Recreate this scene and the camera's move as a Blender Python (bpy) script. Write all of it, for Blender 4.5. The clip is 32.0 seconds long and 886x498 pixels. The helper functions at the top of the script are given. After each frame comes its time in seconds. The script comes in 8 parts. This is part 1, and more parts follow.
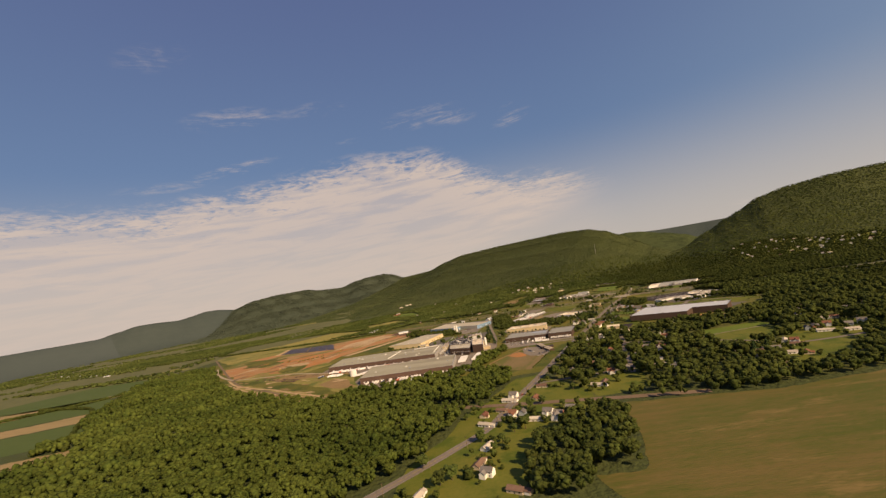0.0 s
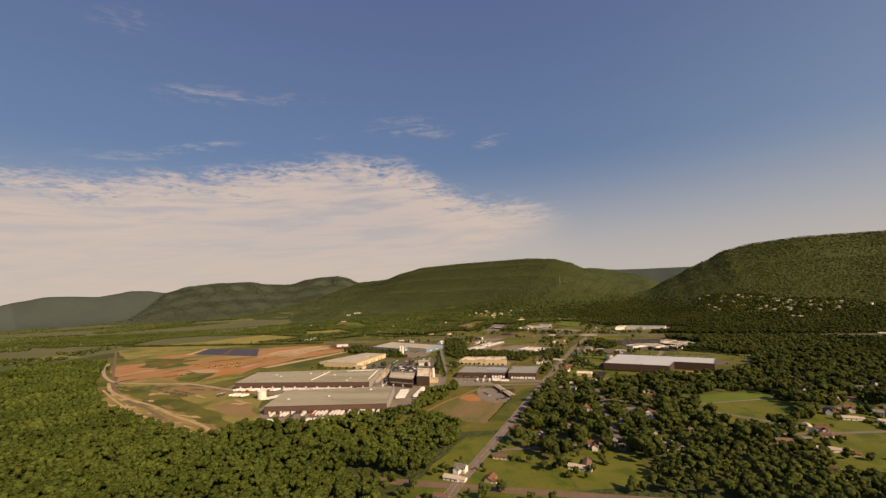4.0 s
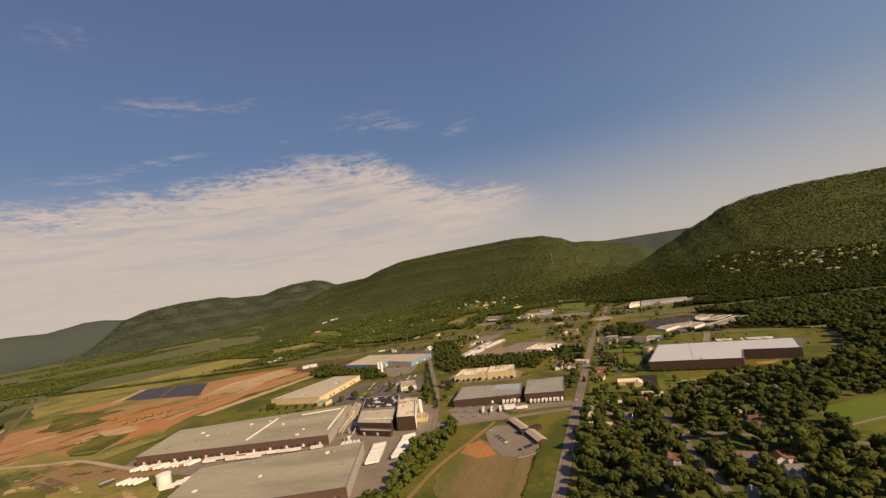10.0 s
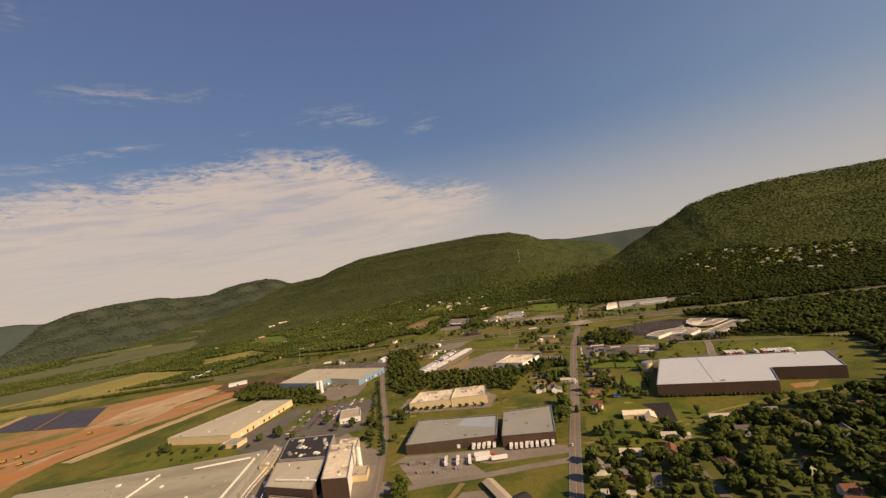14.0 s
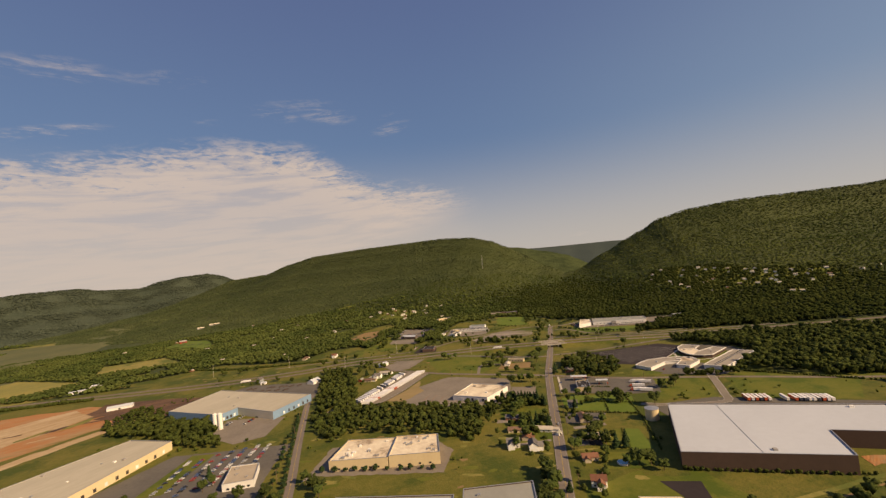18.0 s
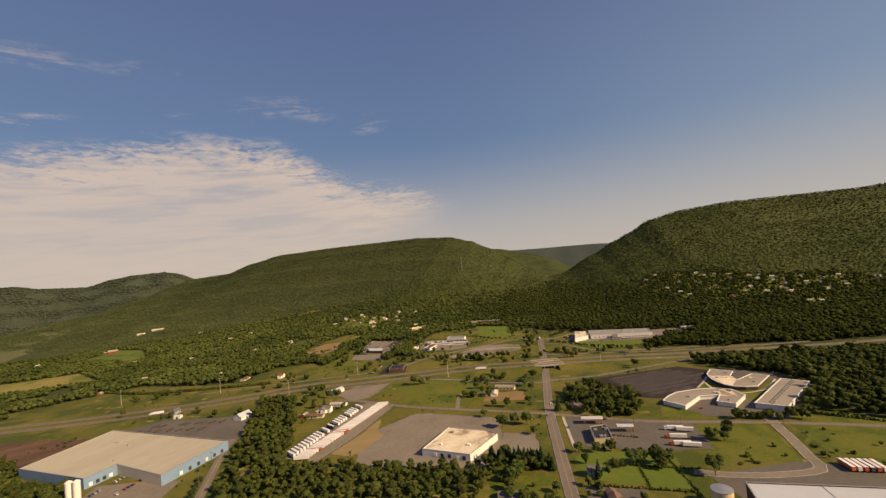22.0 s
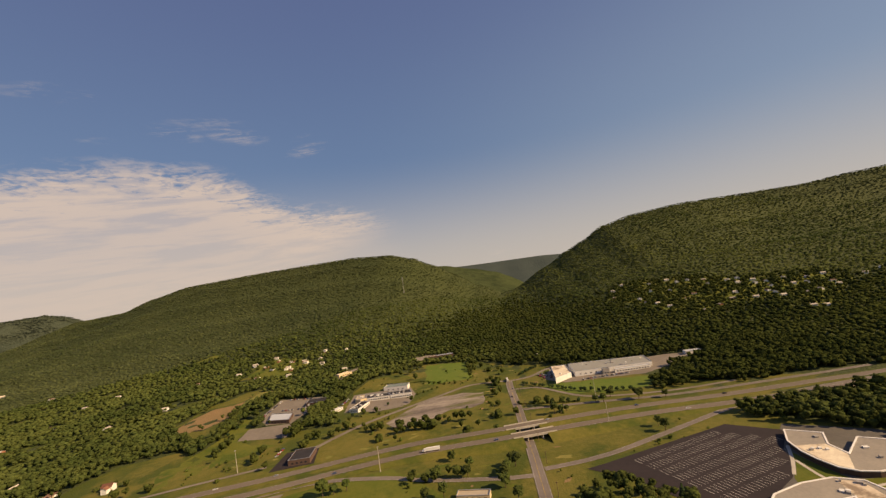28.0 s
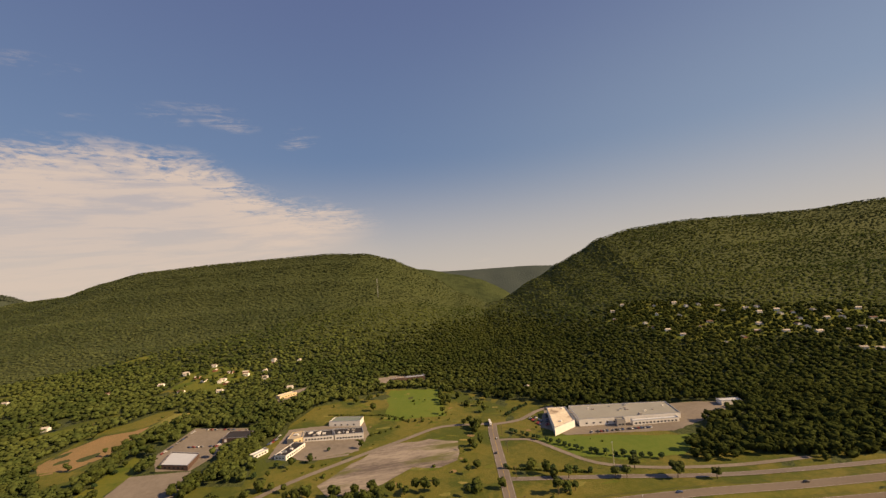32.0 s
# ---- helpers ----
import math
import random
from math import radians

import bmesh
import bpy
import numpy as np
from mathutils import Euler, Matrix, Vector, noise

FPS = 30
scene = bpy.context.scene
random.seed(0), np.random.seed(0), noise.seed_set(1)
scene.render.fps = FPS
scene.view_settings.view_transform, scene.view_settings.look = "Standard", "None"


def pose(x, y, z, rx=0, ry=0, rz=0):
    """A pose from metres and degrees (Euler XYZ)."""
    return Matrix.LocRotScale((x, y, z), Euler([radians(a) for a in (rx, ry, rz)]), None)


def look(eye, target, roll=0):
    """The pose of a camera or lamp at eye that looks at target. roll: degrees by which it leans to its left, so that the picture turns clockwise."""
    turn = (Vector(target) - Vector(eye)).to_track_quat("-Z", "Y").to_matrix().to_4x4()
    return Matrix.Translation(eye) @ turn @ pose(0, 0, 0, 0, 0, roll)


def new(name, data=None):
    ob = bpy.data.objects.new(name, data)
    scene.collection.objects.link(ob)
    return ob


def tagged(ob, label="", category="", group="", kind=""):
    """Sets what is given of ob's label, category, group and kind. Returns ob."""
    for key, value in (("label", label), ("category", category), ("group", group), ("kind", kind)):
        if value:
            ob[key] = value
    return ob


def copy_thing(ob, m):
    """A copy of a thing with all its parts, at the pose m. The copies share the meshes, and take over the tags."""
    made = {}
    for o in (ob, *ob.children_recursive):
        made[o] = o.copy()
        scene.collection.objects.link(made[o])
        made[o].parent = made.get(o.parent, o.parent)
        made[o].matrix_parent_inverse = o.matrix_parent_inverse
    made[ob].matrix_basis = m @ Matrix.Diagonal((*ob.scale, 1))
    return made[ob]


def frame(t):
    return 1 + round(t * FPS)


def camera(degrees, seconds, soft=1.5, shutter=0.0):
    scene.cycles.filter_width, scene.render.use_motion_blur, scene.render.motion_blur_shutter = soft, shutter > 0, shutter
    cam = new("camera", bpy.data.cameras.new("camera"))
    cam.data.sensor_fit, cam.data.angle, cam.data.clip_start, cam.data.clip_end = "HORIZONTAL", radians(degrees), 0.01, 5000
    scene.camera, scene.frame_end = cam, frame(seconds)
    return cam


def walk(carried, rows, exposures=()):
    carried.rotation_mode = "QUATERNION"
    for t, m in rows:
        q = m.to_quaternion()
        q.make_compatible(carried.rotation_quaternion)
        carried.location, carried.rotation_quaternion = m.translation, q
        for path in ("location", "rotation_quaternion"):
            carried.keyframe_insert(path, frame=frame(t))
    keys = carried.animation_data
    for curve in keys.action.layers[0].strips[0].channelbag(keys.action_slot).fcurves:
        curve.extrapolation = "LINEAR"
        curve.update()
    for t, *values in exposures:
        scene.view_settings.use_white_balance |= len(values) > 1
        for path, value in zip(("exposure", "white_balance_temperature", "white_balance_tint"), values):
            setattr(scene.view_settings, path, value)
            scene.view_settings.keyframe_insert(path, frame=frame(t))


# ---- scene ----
cam = camera(92.9, 32.0, soft=1.4)
METRES, EYE, TILT, LEAN, TURN = 1235.0, 166.0, 4.0, 10.0, 0.0
ROWS = [
    (0.0, 0.0002, 0.0000, 0.0003, -0.00, 0.00, 0.00),
    (0.5, 0.0009, 0.0159, -0.0009, -1.08, 0.10, -0.76),
    (1.0, 0.0019, 0.0318, -0.0019, -1.66, 0.54, -1.18),
    (1.5, 0.0032, 0.0477, -0.0027, -2.03, 0.83, -1.82),
    (2.0, 0.0046, 0.0634, -0.0033, -2.62, 0.99, -2.56),
    (2.5, 0.0061, 0.0791, -0.0038, -3.36, 1.06, -4.36),
    (3.0, 0.0078, 0.0948, -0.0041, -4.17, 1.40, -5.93),
    (3.5, 0.0095, 0.1103, -0.0044, -4.77, 1.86, -7.20),
    (4.0, 0.0112, 0.1259, -0.0045, -5.21, 2.16, -7.92),
    (4.5, 0.0130, 0.1413, -0.0046, -5.63, 2.44, -8.57),
    (5.0, 0.0148, 0.1567, -0.0047, -6.03, 2.70, -9.16),
    (5.5, 0.0166, 0.1720, -0.0047, -6.38, 2.94, -9.69),
    (6.0, 0.0185, 0.1873, -0.0048, -6.41, 3.02, -9.75),
    (6.5, 0.0204, 0.2025, -0.0048, -6.44, 3.07, -9.66),
    (7.0, 0.0224, 0.2177, -0.0049, -6.60, 3.07, -9.18),
    (7.5, 0.0245, 0.2329, -0.0050, -6.66, 2.94, -7.23),
    (8.0, 0.0267, 0.2480, -0.0052, -6.42, 2.19, -5.24),
    (8.5, 0.0290, 0.2630, -0.0054, -6.22, 1.78, -3.79),
    (9.0, 0.0314, 0.2780, -0.0057, -6.35, 1.56, -2.56),
    (9.5, 0.0340, 0.2930, -0.0060, -6.83, 1.26, -1.99),
    (10.0, 0.0367, 0.3080, -0.0064, -7.61, 1.02, -1.54),
    (10.5, 0.0395, 0.3230, -0.0069, -8.43, 0.81, -0.81),
    (11.0, 0.0426, 0.3379, -0.0073, -9.10, 0.67, -0.25),
    (11.5, 0.0458, 0.3528, -0.0079, -9.72, 0.79, -0.11),
    (12.0, 0.0491, 0.3677, -0.0084, -10.21, 0.92, 0.10),
    (12.5, 0.0527, 0.3826, -0.0090, -10.69, 0.92, 0.03),
    (13.0, 0.0564, 0.3975, -0.0096, -11.57, 0.86, -0.11),
    (13.5, 0.0603, 0.4123, -0.0103, -12.16, 0.94, -0.72),
    (14.0, 0.0643, 0.4272, -0.0109, -12.54, 0.92, -1.75),
    (14.5, 0.0686, 0.4421, -0.0115, -13.05, 0.89, -3.22),
    (15.0, 0.0730, 0.4569, -0.0121, -13.74, 0.96, -3.76),
    (15.5, 0.0775, 0.4718, -0.0127, -14.46, 1.04, -4.19),
    (16.0, 0.0822, 0.4866, -0.0132, -15.19, 1.15, -4.54),
    (16.5, 0.0871, 0.5014, -0.0137, -15.92, 1.29, -4.85),
    (17.0, 0.0921, 0.5163, -0.0142, -16.68, 1.72, -4.78),
    (17.5, 0.0972, 0.5311, -0.0145, -17.35, 2.31, -4.71),
    (18.0, 0.1025, 0.5459, -0.0148, -17.83, 1.90, -4.81),
    (18.5, 0.1078, 0.5606, -0.0151, -18.23, 1.92, -4.99),
    (19.0, 0.1133, 0.5754, -0.0152, -18.57, 2.42, -4.13),
    (19.5, 0.1189, 0.5901, -0.0153, -18.96, 2.61, -2.42),
    (20.0, 0.1246, 0.6048, -0.0153, -19.04, 2.28, -1.40),
    (20.5, 0.1304, 0.6195, -0.0153, -18.39, 2.31, -0.45),
    (21.0, 0.1363, 0.6342, -0.0151, -18.39, 2.49, -2.42),
    (21.5, 0.1423, 0.6488, -0.0149, -19.36, 2.33, -5.14),
    (22.0, 0.1484, 0.6633, -0.0146, -20.78, 2.35, -5.62),
    (22.5, 0.1547, 0.6778, -0.0143, -21.88, 2.69, -6.41),
    (23.0, 0.1610, 0.6922, -0.0139, -22.72, 3.21, -5.44),
    (23.5, 0.1675, 0.7066, -0.0134, -23.13, 3.61, -3.23),
    (24.0, 0.1741, 0.7209, -0.0130, -23.16, 3.84, -2.63),
    (24.5, 0.1809, 0.7352, -0.0124, -23.79, 4.18, -2.03),
    (25.0, 0.1878, 0.7493, -0.0119, -24.22, 4.45, -1.68),
    (25.5, 0.1949, 0.7634, -0.0113, -24.36, 4.74, -1.57),
    (26.0, 0.2021, 0.7774, -0.0107, -25.05, 4.90, -1.49),
    (26.5, 0.2096, 0.7913, -0.0102, -25.83, 5.05, -1.40),
    (27.0, 0.2172, 0.8051, -0.0096, -26.63, 5.18, -1.35),
    (27.5, 0.2250, 0.8189, -0.0090, -27.42, 5.32, -1.40),
    (28.0, 0.2330, 0.8325, -0.0084, -28.18, 5.46, -2.18),
    (28.5, 0.2412, 0.8461, -0.0078, -28.76, 5.71, -2.69),
    (29.0, 0.2496, 0.8595, -0.0071, -29.25, 5.70, -4.74),
    (29.5, 0.2581, 0.8729, -0.0064, -29.86, 6.00, -5.46),
    (30.0, 0.2667, 0.8862, -0.0056, -30.39, 6.19, -5.40),
    (30.5, 0.2753, 0.8995, -0.0047, -30.69, 6.17, -4.53),
    (31.0, 0.2840, 0.9127, -0.0037, -30.70, 6.14, -4.33),
    (31.5, 0.2927, 0.9258, -0.0024, -30.66, 6.02, -4.61),
    (32.0, 0.3012, 0.9389, -0.0009, -30.53, 6.19, -6.06),
]
walk(cam, [(t, pose(0, 0, EYE, TILT, LEAN, TURN) @ pose(METRES * x, METRES * y, METRES * z, 90 + pitch, roll, yaw)) for t, x, y, z, yaw, pitch, roll in ROWS],
     exposures=[(0.0, 0.06, 7150, 16), (13.0, 0.03, 7180, 15), (21.0, 0.05, 7250, 15), (28.0, 0.10, 7400, 16), (32.0, 0.18, 7500, 16)])

# ---- world, sun ----
SUN_AZ, SUN_EL = 140.0, 33.5   # degrees clockwise from +y, and above the horizon
world = bpy.data.worlds.new("sky")
scene.world = world
world.use_nodes = True
wn, wl = world.node_tree.nodes, world.node_tree.links
sky = wn.new("ShaderNodeTexSky")
sky.sky_type, sky.sun_disc = "NISHITA", False
sky.sun_elevation, sky.sun_rotation = radians(SUN_EL), radians(SUN_AZ)
sky.air_density, sky.dust_density, sky.ozone_density = 1.0, 1.0, 2.0
SKY_STRENGTH = 0.105
bg = wn["Background"]
bg.inputs["Strength"].default_value = SKY_STRENGTH


def wnode(kind, **inputs):
    n = wn.new(kind)
    for key, value in inputs.items():
        n.inputs[key.replace("_", " ")].default_value = value
    return n


def wmath(op, a, b=0.0, clamp=False):
    n = wn.new("ShaderNodeMath")
    n.operation, n.use_clamp = op, clamp
    for slot, v in zip(n.inputs, (a, b)):
        if isinstance(v, (int, float)):
            slot.default_value = v
        else:
            wl.new(v, slot)
    return n.outputs[0]


def wramp(value, a, b, lo=0.0, hi=1.0):
    n = wn.new("ShaderNodeMapRange")
    n.interpolation_type = "SMOOTHSTEP"
    wl.new(value, n.inputs[0])
    for i, v in enumerate((a, b, lo, hi)):
        n.inputs[i + 1].default_value = v
    return n.outputs[0]


# clouds: a broad thin sheet low in the north-west, rippled at its upper edge, and a few wisps above it
coord = wn.new("ShaderNodeTexCoord")
split = wn.new("ShaderNodeSeparateXYZ")
wl.new(coord.outputs["Generated"], split.inputs[0])
flat_r = wmath("SQRT", wmath("ADD", wmath("POWER", split.outputs[0], 2.0), wmath("POWER", split.outputs[1], 2.0)))
elev = wmath("ARCTANGENT", wmath("DIVIDE", split.outputs[2], flat_r))
azim = wmath("ARCTAN2", split.outputs[0], split.outputs[1])
height = wmath("MAXIMUM", wmath("ADD", split.outputs[2], 0.04), 0.03)
plane = wn.new("ShaderNodeCombineXYZ")
wl.new(wmath("DIVIDE", split.outputs[0], height), plane.inputs[0])
wl.new(wmath("DIVIDE", split.outputs[1], height), plane.inputs[1])
veil_noise = wnode("ShaderNodeTexNoise", Scale=0.55, Detail=6.0, Roughness=0.62, Distortion=0.6)
ripple = wnode("ShaderNodeTexNoise", Scale=3.4, Detail=6.0, Roughness=0.66, Distortion=1.1)
mackerel = wnode("ShaderNodeTexNoise", Scale=17.0, Detail=3.0, Roughness=0.55, Distortion=0.7)
for n in (veil_noise, ripple, mackerel):
    wl.new(plane.outputs[0], n.inputs["Vector"])


def wtable(value, lo, hi, pairs, scale):
    """A broken line through (place, height) pairs, places between lo and hi, heights below scale."""
    n = wn.new("ShaderNodeValToRGB")
    n.color_ramp.interpolation = "LINEAR"
    stops = n.color_ramp.elements
    while len(stops) < len(pairs):
        stops.new(0.5)
    for stop, (at_, h_) in zip(stops, pairs):
        stop.position, stop.color = (at_ - lo) / (hi - lo), (h_ / scale, h_ / scale, h_ / scale, 1)
    wl.new(wramp_flat(value, lo, hi), n.inputs[0])
    return wmath("MULTIPLY", n.outputs[0], scale)


def wramp_flat(value, lo, hi):
    return wmath("DIVIDE", wmath("SUBTRACT", value, lo), hi - lo, True)


# the sheet's upper edge: level in the north-west, highest in the north, a long point to the north-east
edge = wtable(azim, -1.2, 0.8, ((-1.2, 0.24), (-0.72, 0.250), (-0.55, 0.256), (-0.44, 0.280), (-0.30, 0.300), (-0.12, 0.322), (0.02, 0.312), (0.07, 0.290), (0.13, 0.250), (0.20, 0.228), (0.29, 0.216), (0.36, 0.196), (0.42, 0.176), (0.50, 0.12), (0.8, 0.0)), 0.4)
edge = wmath("ADD", edge, wmath("MULTIPLY", wmath("SUBTRACT", veil_noise.outputs[0], 0.5), 0.055))
depth = wmath("SUBTRACT", edge, elev)
below = wramp(depth, -0.010, 0.045)
side = wmath("MULTIPLY", wramp(azim, 0.31, 0.45, 1.0, 0.0), wramp(wmath("SUBTRACT", wmath("MULTIPLY", wmath("ADD", azim, 0.02), 0.42), elev), -0.03, 0.06, 1.0, 0.25))   # thin under its point
fine = wmath("ADD", wmath("MULTIPLY", ripple.outputs[0], 0.66), wmath("MULTIPLY", mackerel.outputs[0], 0.34))
broken = wramp(wmath("ADD", fine, wmath("MULTIPLY", depth, 2.6)), 0.46, 0.68)
streaks = wn.new("ShaderNodeCombineXYZ")
wl.new(wmath("MULTIPLY", azim, 3.0), streaks.inputs[0])
wl.new(wmath("MULTIPLY", wmath("ADD", elev, wmath("MULTIPLY", azim, -0.05)), 26.0), streaks.inputs[1])
bands = wnode("ShaderNodeTexNoise", Scale=1.6, Detail=5.0, Roughness=0.65, Distortion=0.4)
wl.new(streaks.outputs[0], bands.inputs["Vector"])
thin = wramp(bands.outputs[0], 0.36, 0.58, 0.62, 1.0)
sheet = wmath("MULTIPLY", wmath("MULTIPLY", wmath("MULTIPLY", below, side), broken), thin)
# separate wisps: bearing, height, half length, half depth, slope and strength
cloud = wmath("MULTIPLY", sheet, wramp(depth, 0.05, 0.22, 0.88, 0.66))
feather = wnode("ShaderNodeTexNoise", Scale=2.6, Detail=6.0, Roughness=0.7, Distortion=1.4)
wl.new(streaks.outputs[0], feather.inputs["Vector"])
tuft = wramp(wmath("ADD", wmath("MULTIPLY", fine, 0.55), wmath("MULTIPLY", feather.outputs[0], 0.45)), 0.46, 0.66)
for wa, we, la, le, tilt, power in ((-0.42, 0.405, 0.080, 0.020, 0.10, 0.50), (-0.30, 0.413, 0.080, 0.010, 0.05, 0.22), (-0.22, 0.420, 0.055, 0.014, 0.05, 0.34), (-0.43, 0.302, 0.085, 0.011, 0.24, 0.62), (-0.56, 0.272, 0.07, 0.010, 0.10, 0.35),
                                    (-0.04, 0.368, 0.050, 0.014, -0.10, 0.42), (0.08, 0.366, 0.055, 0.016, -0.10, 0.42), (0.03, 0.388, 0.07, 0.012, 0.0, 0.28), (0.225, 0.334, 0.042, 0.013, 0.20, 0.42), (0.235, 0.360, 0.035, 0.008, 0.1, 0.24),
                                    (-0.17, 0.345, 0.03, 0.006, 0.1, 0.26), (-0.55, 0.51, 0.06, 0.022, 0.2, 0.20), (0.636, 0.046, 0.022, 0.0045, 0.0, 0.75), (0.27, 0.070, 0.055, 0.006, 0.04, 0.75)):
    u = wmath("DIVIDE", wmath("SUBTRACT", azim, wa), la)
    v = wmath("DIVIDE", wmath("SUBTRACT", wmath("SUBTRACT", elev, we), wmath("MULTIPLY", wmath("SUBTRACT", azim, wa), tilt)), le)
    near = wramp(wmath("ADD", wmath("POWER", wmath("ABSOLUTE", u), 2.0), wmath("POWER", wmath("ABSOLUTE", v), 2.0)), 0.0, 1.9, power * 0.9, 0.0)
    cloud = wmath("MAXIMUM", cloud, wmath("MULTIPLY", near, tuft))
# pale haze towards the horizon
haze = wramp(elev, -0.02, 0.31, 0.86, 0.0)
mix_haze = wn.new("ShaderNodeMix")
mix_haze.data_type = "RGBA"
wl.new(haze, mix_haze.inputs[0])


def wmix(factor, a, b):
    n = wn.new("ShaderNodeMix")
    n.data_type = "RGBA"
    for slot, v in ((n.inputs[0], factor), (n.inputs[6], a), (n.inputs[7], b)):
        if isinstance(v, (float, tuple)):
            slot.default_value = v
        else:
            wl.new(v, slot)
    return n.outputs[2]


# thin high veil that evens out the blue: deeper overhead, paler towards the sun's side
veil = wmix(wramp(azim, 0.25, 1.30), (0.96, 1.74, 3.30, 1), (1.72, 2.52, 3.80, 1))
veil = wmix(wramp(elev, 0.22, 0.75), veil, (0.84, 1.24, 2.80, 1))
wl.new(wmix(0.78, sky.outputs[0], veil), mix_haze.inputs[6])
mix_haze.inputs[7].default_value = (4.80, 4.55, 4.12, 1)
wl.new(wmix(cloud, mix_haze.outputs[2], (5.65, 4.92, 4.36, 1)), bg.inputs["Color"])

sun = new("sun", bpy.data.lights.new("sun", "SUN"))
sun.data.energy, sun.data.angle, sun.data.color = 6.0, radians(0.6), (1.0, 0.775, 0.48)
sun.matrix_world = look((math.sin(radians(SUN_AZ)) * 100, math.cos(radians(SUN_AZ)) * 100, 100 * math.tan(radians(SUN_EL))), (0, 0, 0))
scene.view_settings.exposure = 0.0

# ---- materials ----


def mat(name, a, b=None, coarse=0.02, fine=0.6, rough=0.9, metal=0.0, bump=0.0, bump_size=1.0, island=0.0, each=0.0, sheen=0.2, gain=1.0, grain=None, third=None, thin=0.0):
    """Two colours mixed by a coarse and a fine noise, with relief; island and each: how much loose pieces and objects differ in brightness; grain: the bearing along which the pattern is drawn out, and how far; third: a colour in patches, their scale and how rare they are; thin: the share of light that passes through leaves."""
    m = bpy.data.materials.new(name)
    m.use_nodes = True
    nt, bsdf = m.node_tree, m.node_tree.nodes["Principled BSDF"]
    b = b or tuple(c * 0.78 for c in a)
    tc = nt.nodes.new("ShaderNodeTexCoord")
    where = tc.outputs["Object"]
    if grain:
        turn = nt.nodes.new("ShaderNodeMapping")
        turn.inputs["Rotation"].default_value = (0, 0, -radians(grain[0]))
        squeeze = nt.nodes.new("ShaderNodeMapping")
        squeeze.inputs["Scale"].default_value = (1.0 / grain[1], 1, 1)
        nt.links.new(where, turn.inputs["Vector"])
        nt.links.new(turn.outputs[0], squeeze.inputs["Vector"])
        where = squeeze.outputs[0]

    def noise_node(scale, detail):
        n = nt.nodes.new("ShaderNodeTexNoise")
        n.inputs["Scale"].default_value, n.inputs["Detail"].default_value = scale, detail
        nt.links.new(where, n.inputs["Vector"])
        return n.outputs[0]

    def calc(op, p, q):
        n = nt.nodes.new("ShaderNodeMath")
        n.operation = op
        for slot, v in zip(n.inputs, (p, q)):
            if isinstance(v, (int, float)):
                slot.default_value = v
            else:
                nt.links.new(v, slot)
        return n.outputs[0]

    f = calc("ADD", calc("ADD", calc("MULTIPLY", noise_node(coarse, 4.0), 0.46), calc("MULTIPLY", noise_node(fine, 3.0), 0.32)), calc("MULTIPLY", noise_node(fine * 4.3, 2.0), 0.22))
    r = nt.nodes.new("ShaderNodeMapRange")
    nt.links.new(f, r.inputs[0])
    for i, v in enumerate((0.5 - 0.12 / gain, 0.5 + 0.12 / gain, 0.0, 1.0)):
        r.inputs[i + 1].default_value = v
    mix = nt.nodes.new("ShaderNodeMix")
    mix.data_type = "RGBA"
    nt.links.new(r.outputs[0], mix.inputs[0])
    mix.inputs[6].default_value, mix.inputs[7].default_value = (*a, 1), (*b, 1)
    colour = mix.outputs[2]
    if third:
        spread = nt.nodes.new("ShaderNodeMapRange")
        nt.links.new(calc("ADD", calc("MULTIPLY", noise_node(third[1], 5.0), 0.8), calc("MULTIPLY", noise_node(third[1] * 11, 3.0), 0.2)), spread.inputs[0])
        for i, v in enumerate((third[2] - 0.04, third[2] + 0.06, 0.0, 1.0)):
            spread.inputs[i + 1].default_value = v
        more = nt.nodes.new("ShaderNodeMix")
        more.data_type = "RGBA"
        nt.links.new(spread.outputs[0], more.inputs[0])
        nt.links.new(colour, more.inputs[6])
        more.inputs[7].default_value = (*third[0], 1)
        colour = more.outputs[2]
    for amount, kind, out in ((island, "ShaderNodeNewGeometry", "Random Per Island"), (each, "ShaderNodeObjectInfo", "Random")):
        if amount:
            g = nt.nodes.new(kind)
            hsv = nt.nodes.new("ShaderNodeHueSaturation")
            nt.links.new(calc("ADD", calc("MULTIPLY", g.outputs[out], 2 * amount), 1 - amount), hsv.inputs["Value"])
            nt.links.new(calc("ADD", calc("MULTIPLY", g.outputs[out], 0.05 * amount), 0.5 - 0.025 * amount), hsv.inputs["Hue"])
            nt.links.new(colour, hsv.inputs["Color"])
            colour = hsv.outputs[0]
    nt.links.new(colour, bsdf.inputs["Base Color"])
    bsdf.inputs["Roughness"].default_value, bsdf.inputs["Metallic"].default_value = rough, metal
    bsdf.inputs["Specular IOR Level"].default_value = sheen
    if bump:
        bn = nt.nodes.new("ShaderNodeBump")
        bn.inputs["Strength"].default_value, bn.inputs["Distance"].default_value = min(bump, 1.0), bump_size
        nt.links.new(noise_node(1.0 / bump_size, 5.0), bn.inputs["Height"])
        nt.links.new(bn.outputs[0], bsdf.inputs["Normal"])
    if thin:
        leaf, blend = nt.nodes.new("ShaderNodeBsdfTranslucent"), nt.nodes.new("ShaderNodeMixShader")
        nt.links.new(colour, leaf.inputs["Color"])
        blend.inputs[0].default_value = thin
        nt.links.new(bsdf.outputs[0], blend.inputs[1])
        nt.links.new(leaf.outputs[0], blend.inputs[2])
        nt.links.new(blend.outputs[0], nt.nodes["Material Output"].inputs["Surface"])
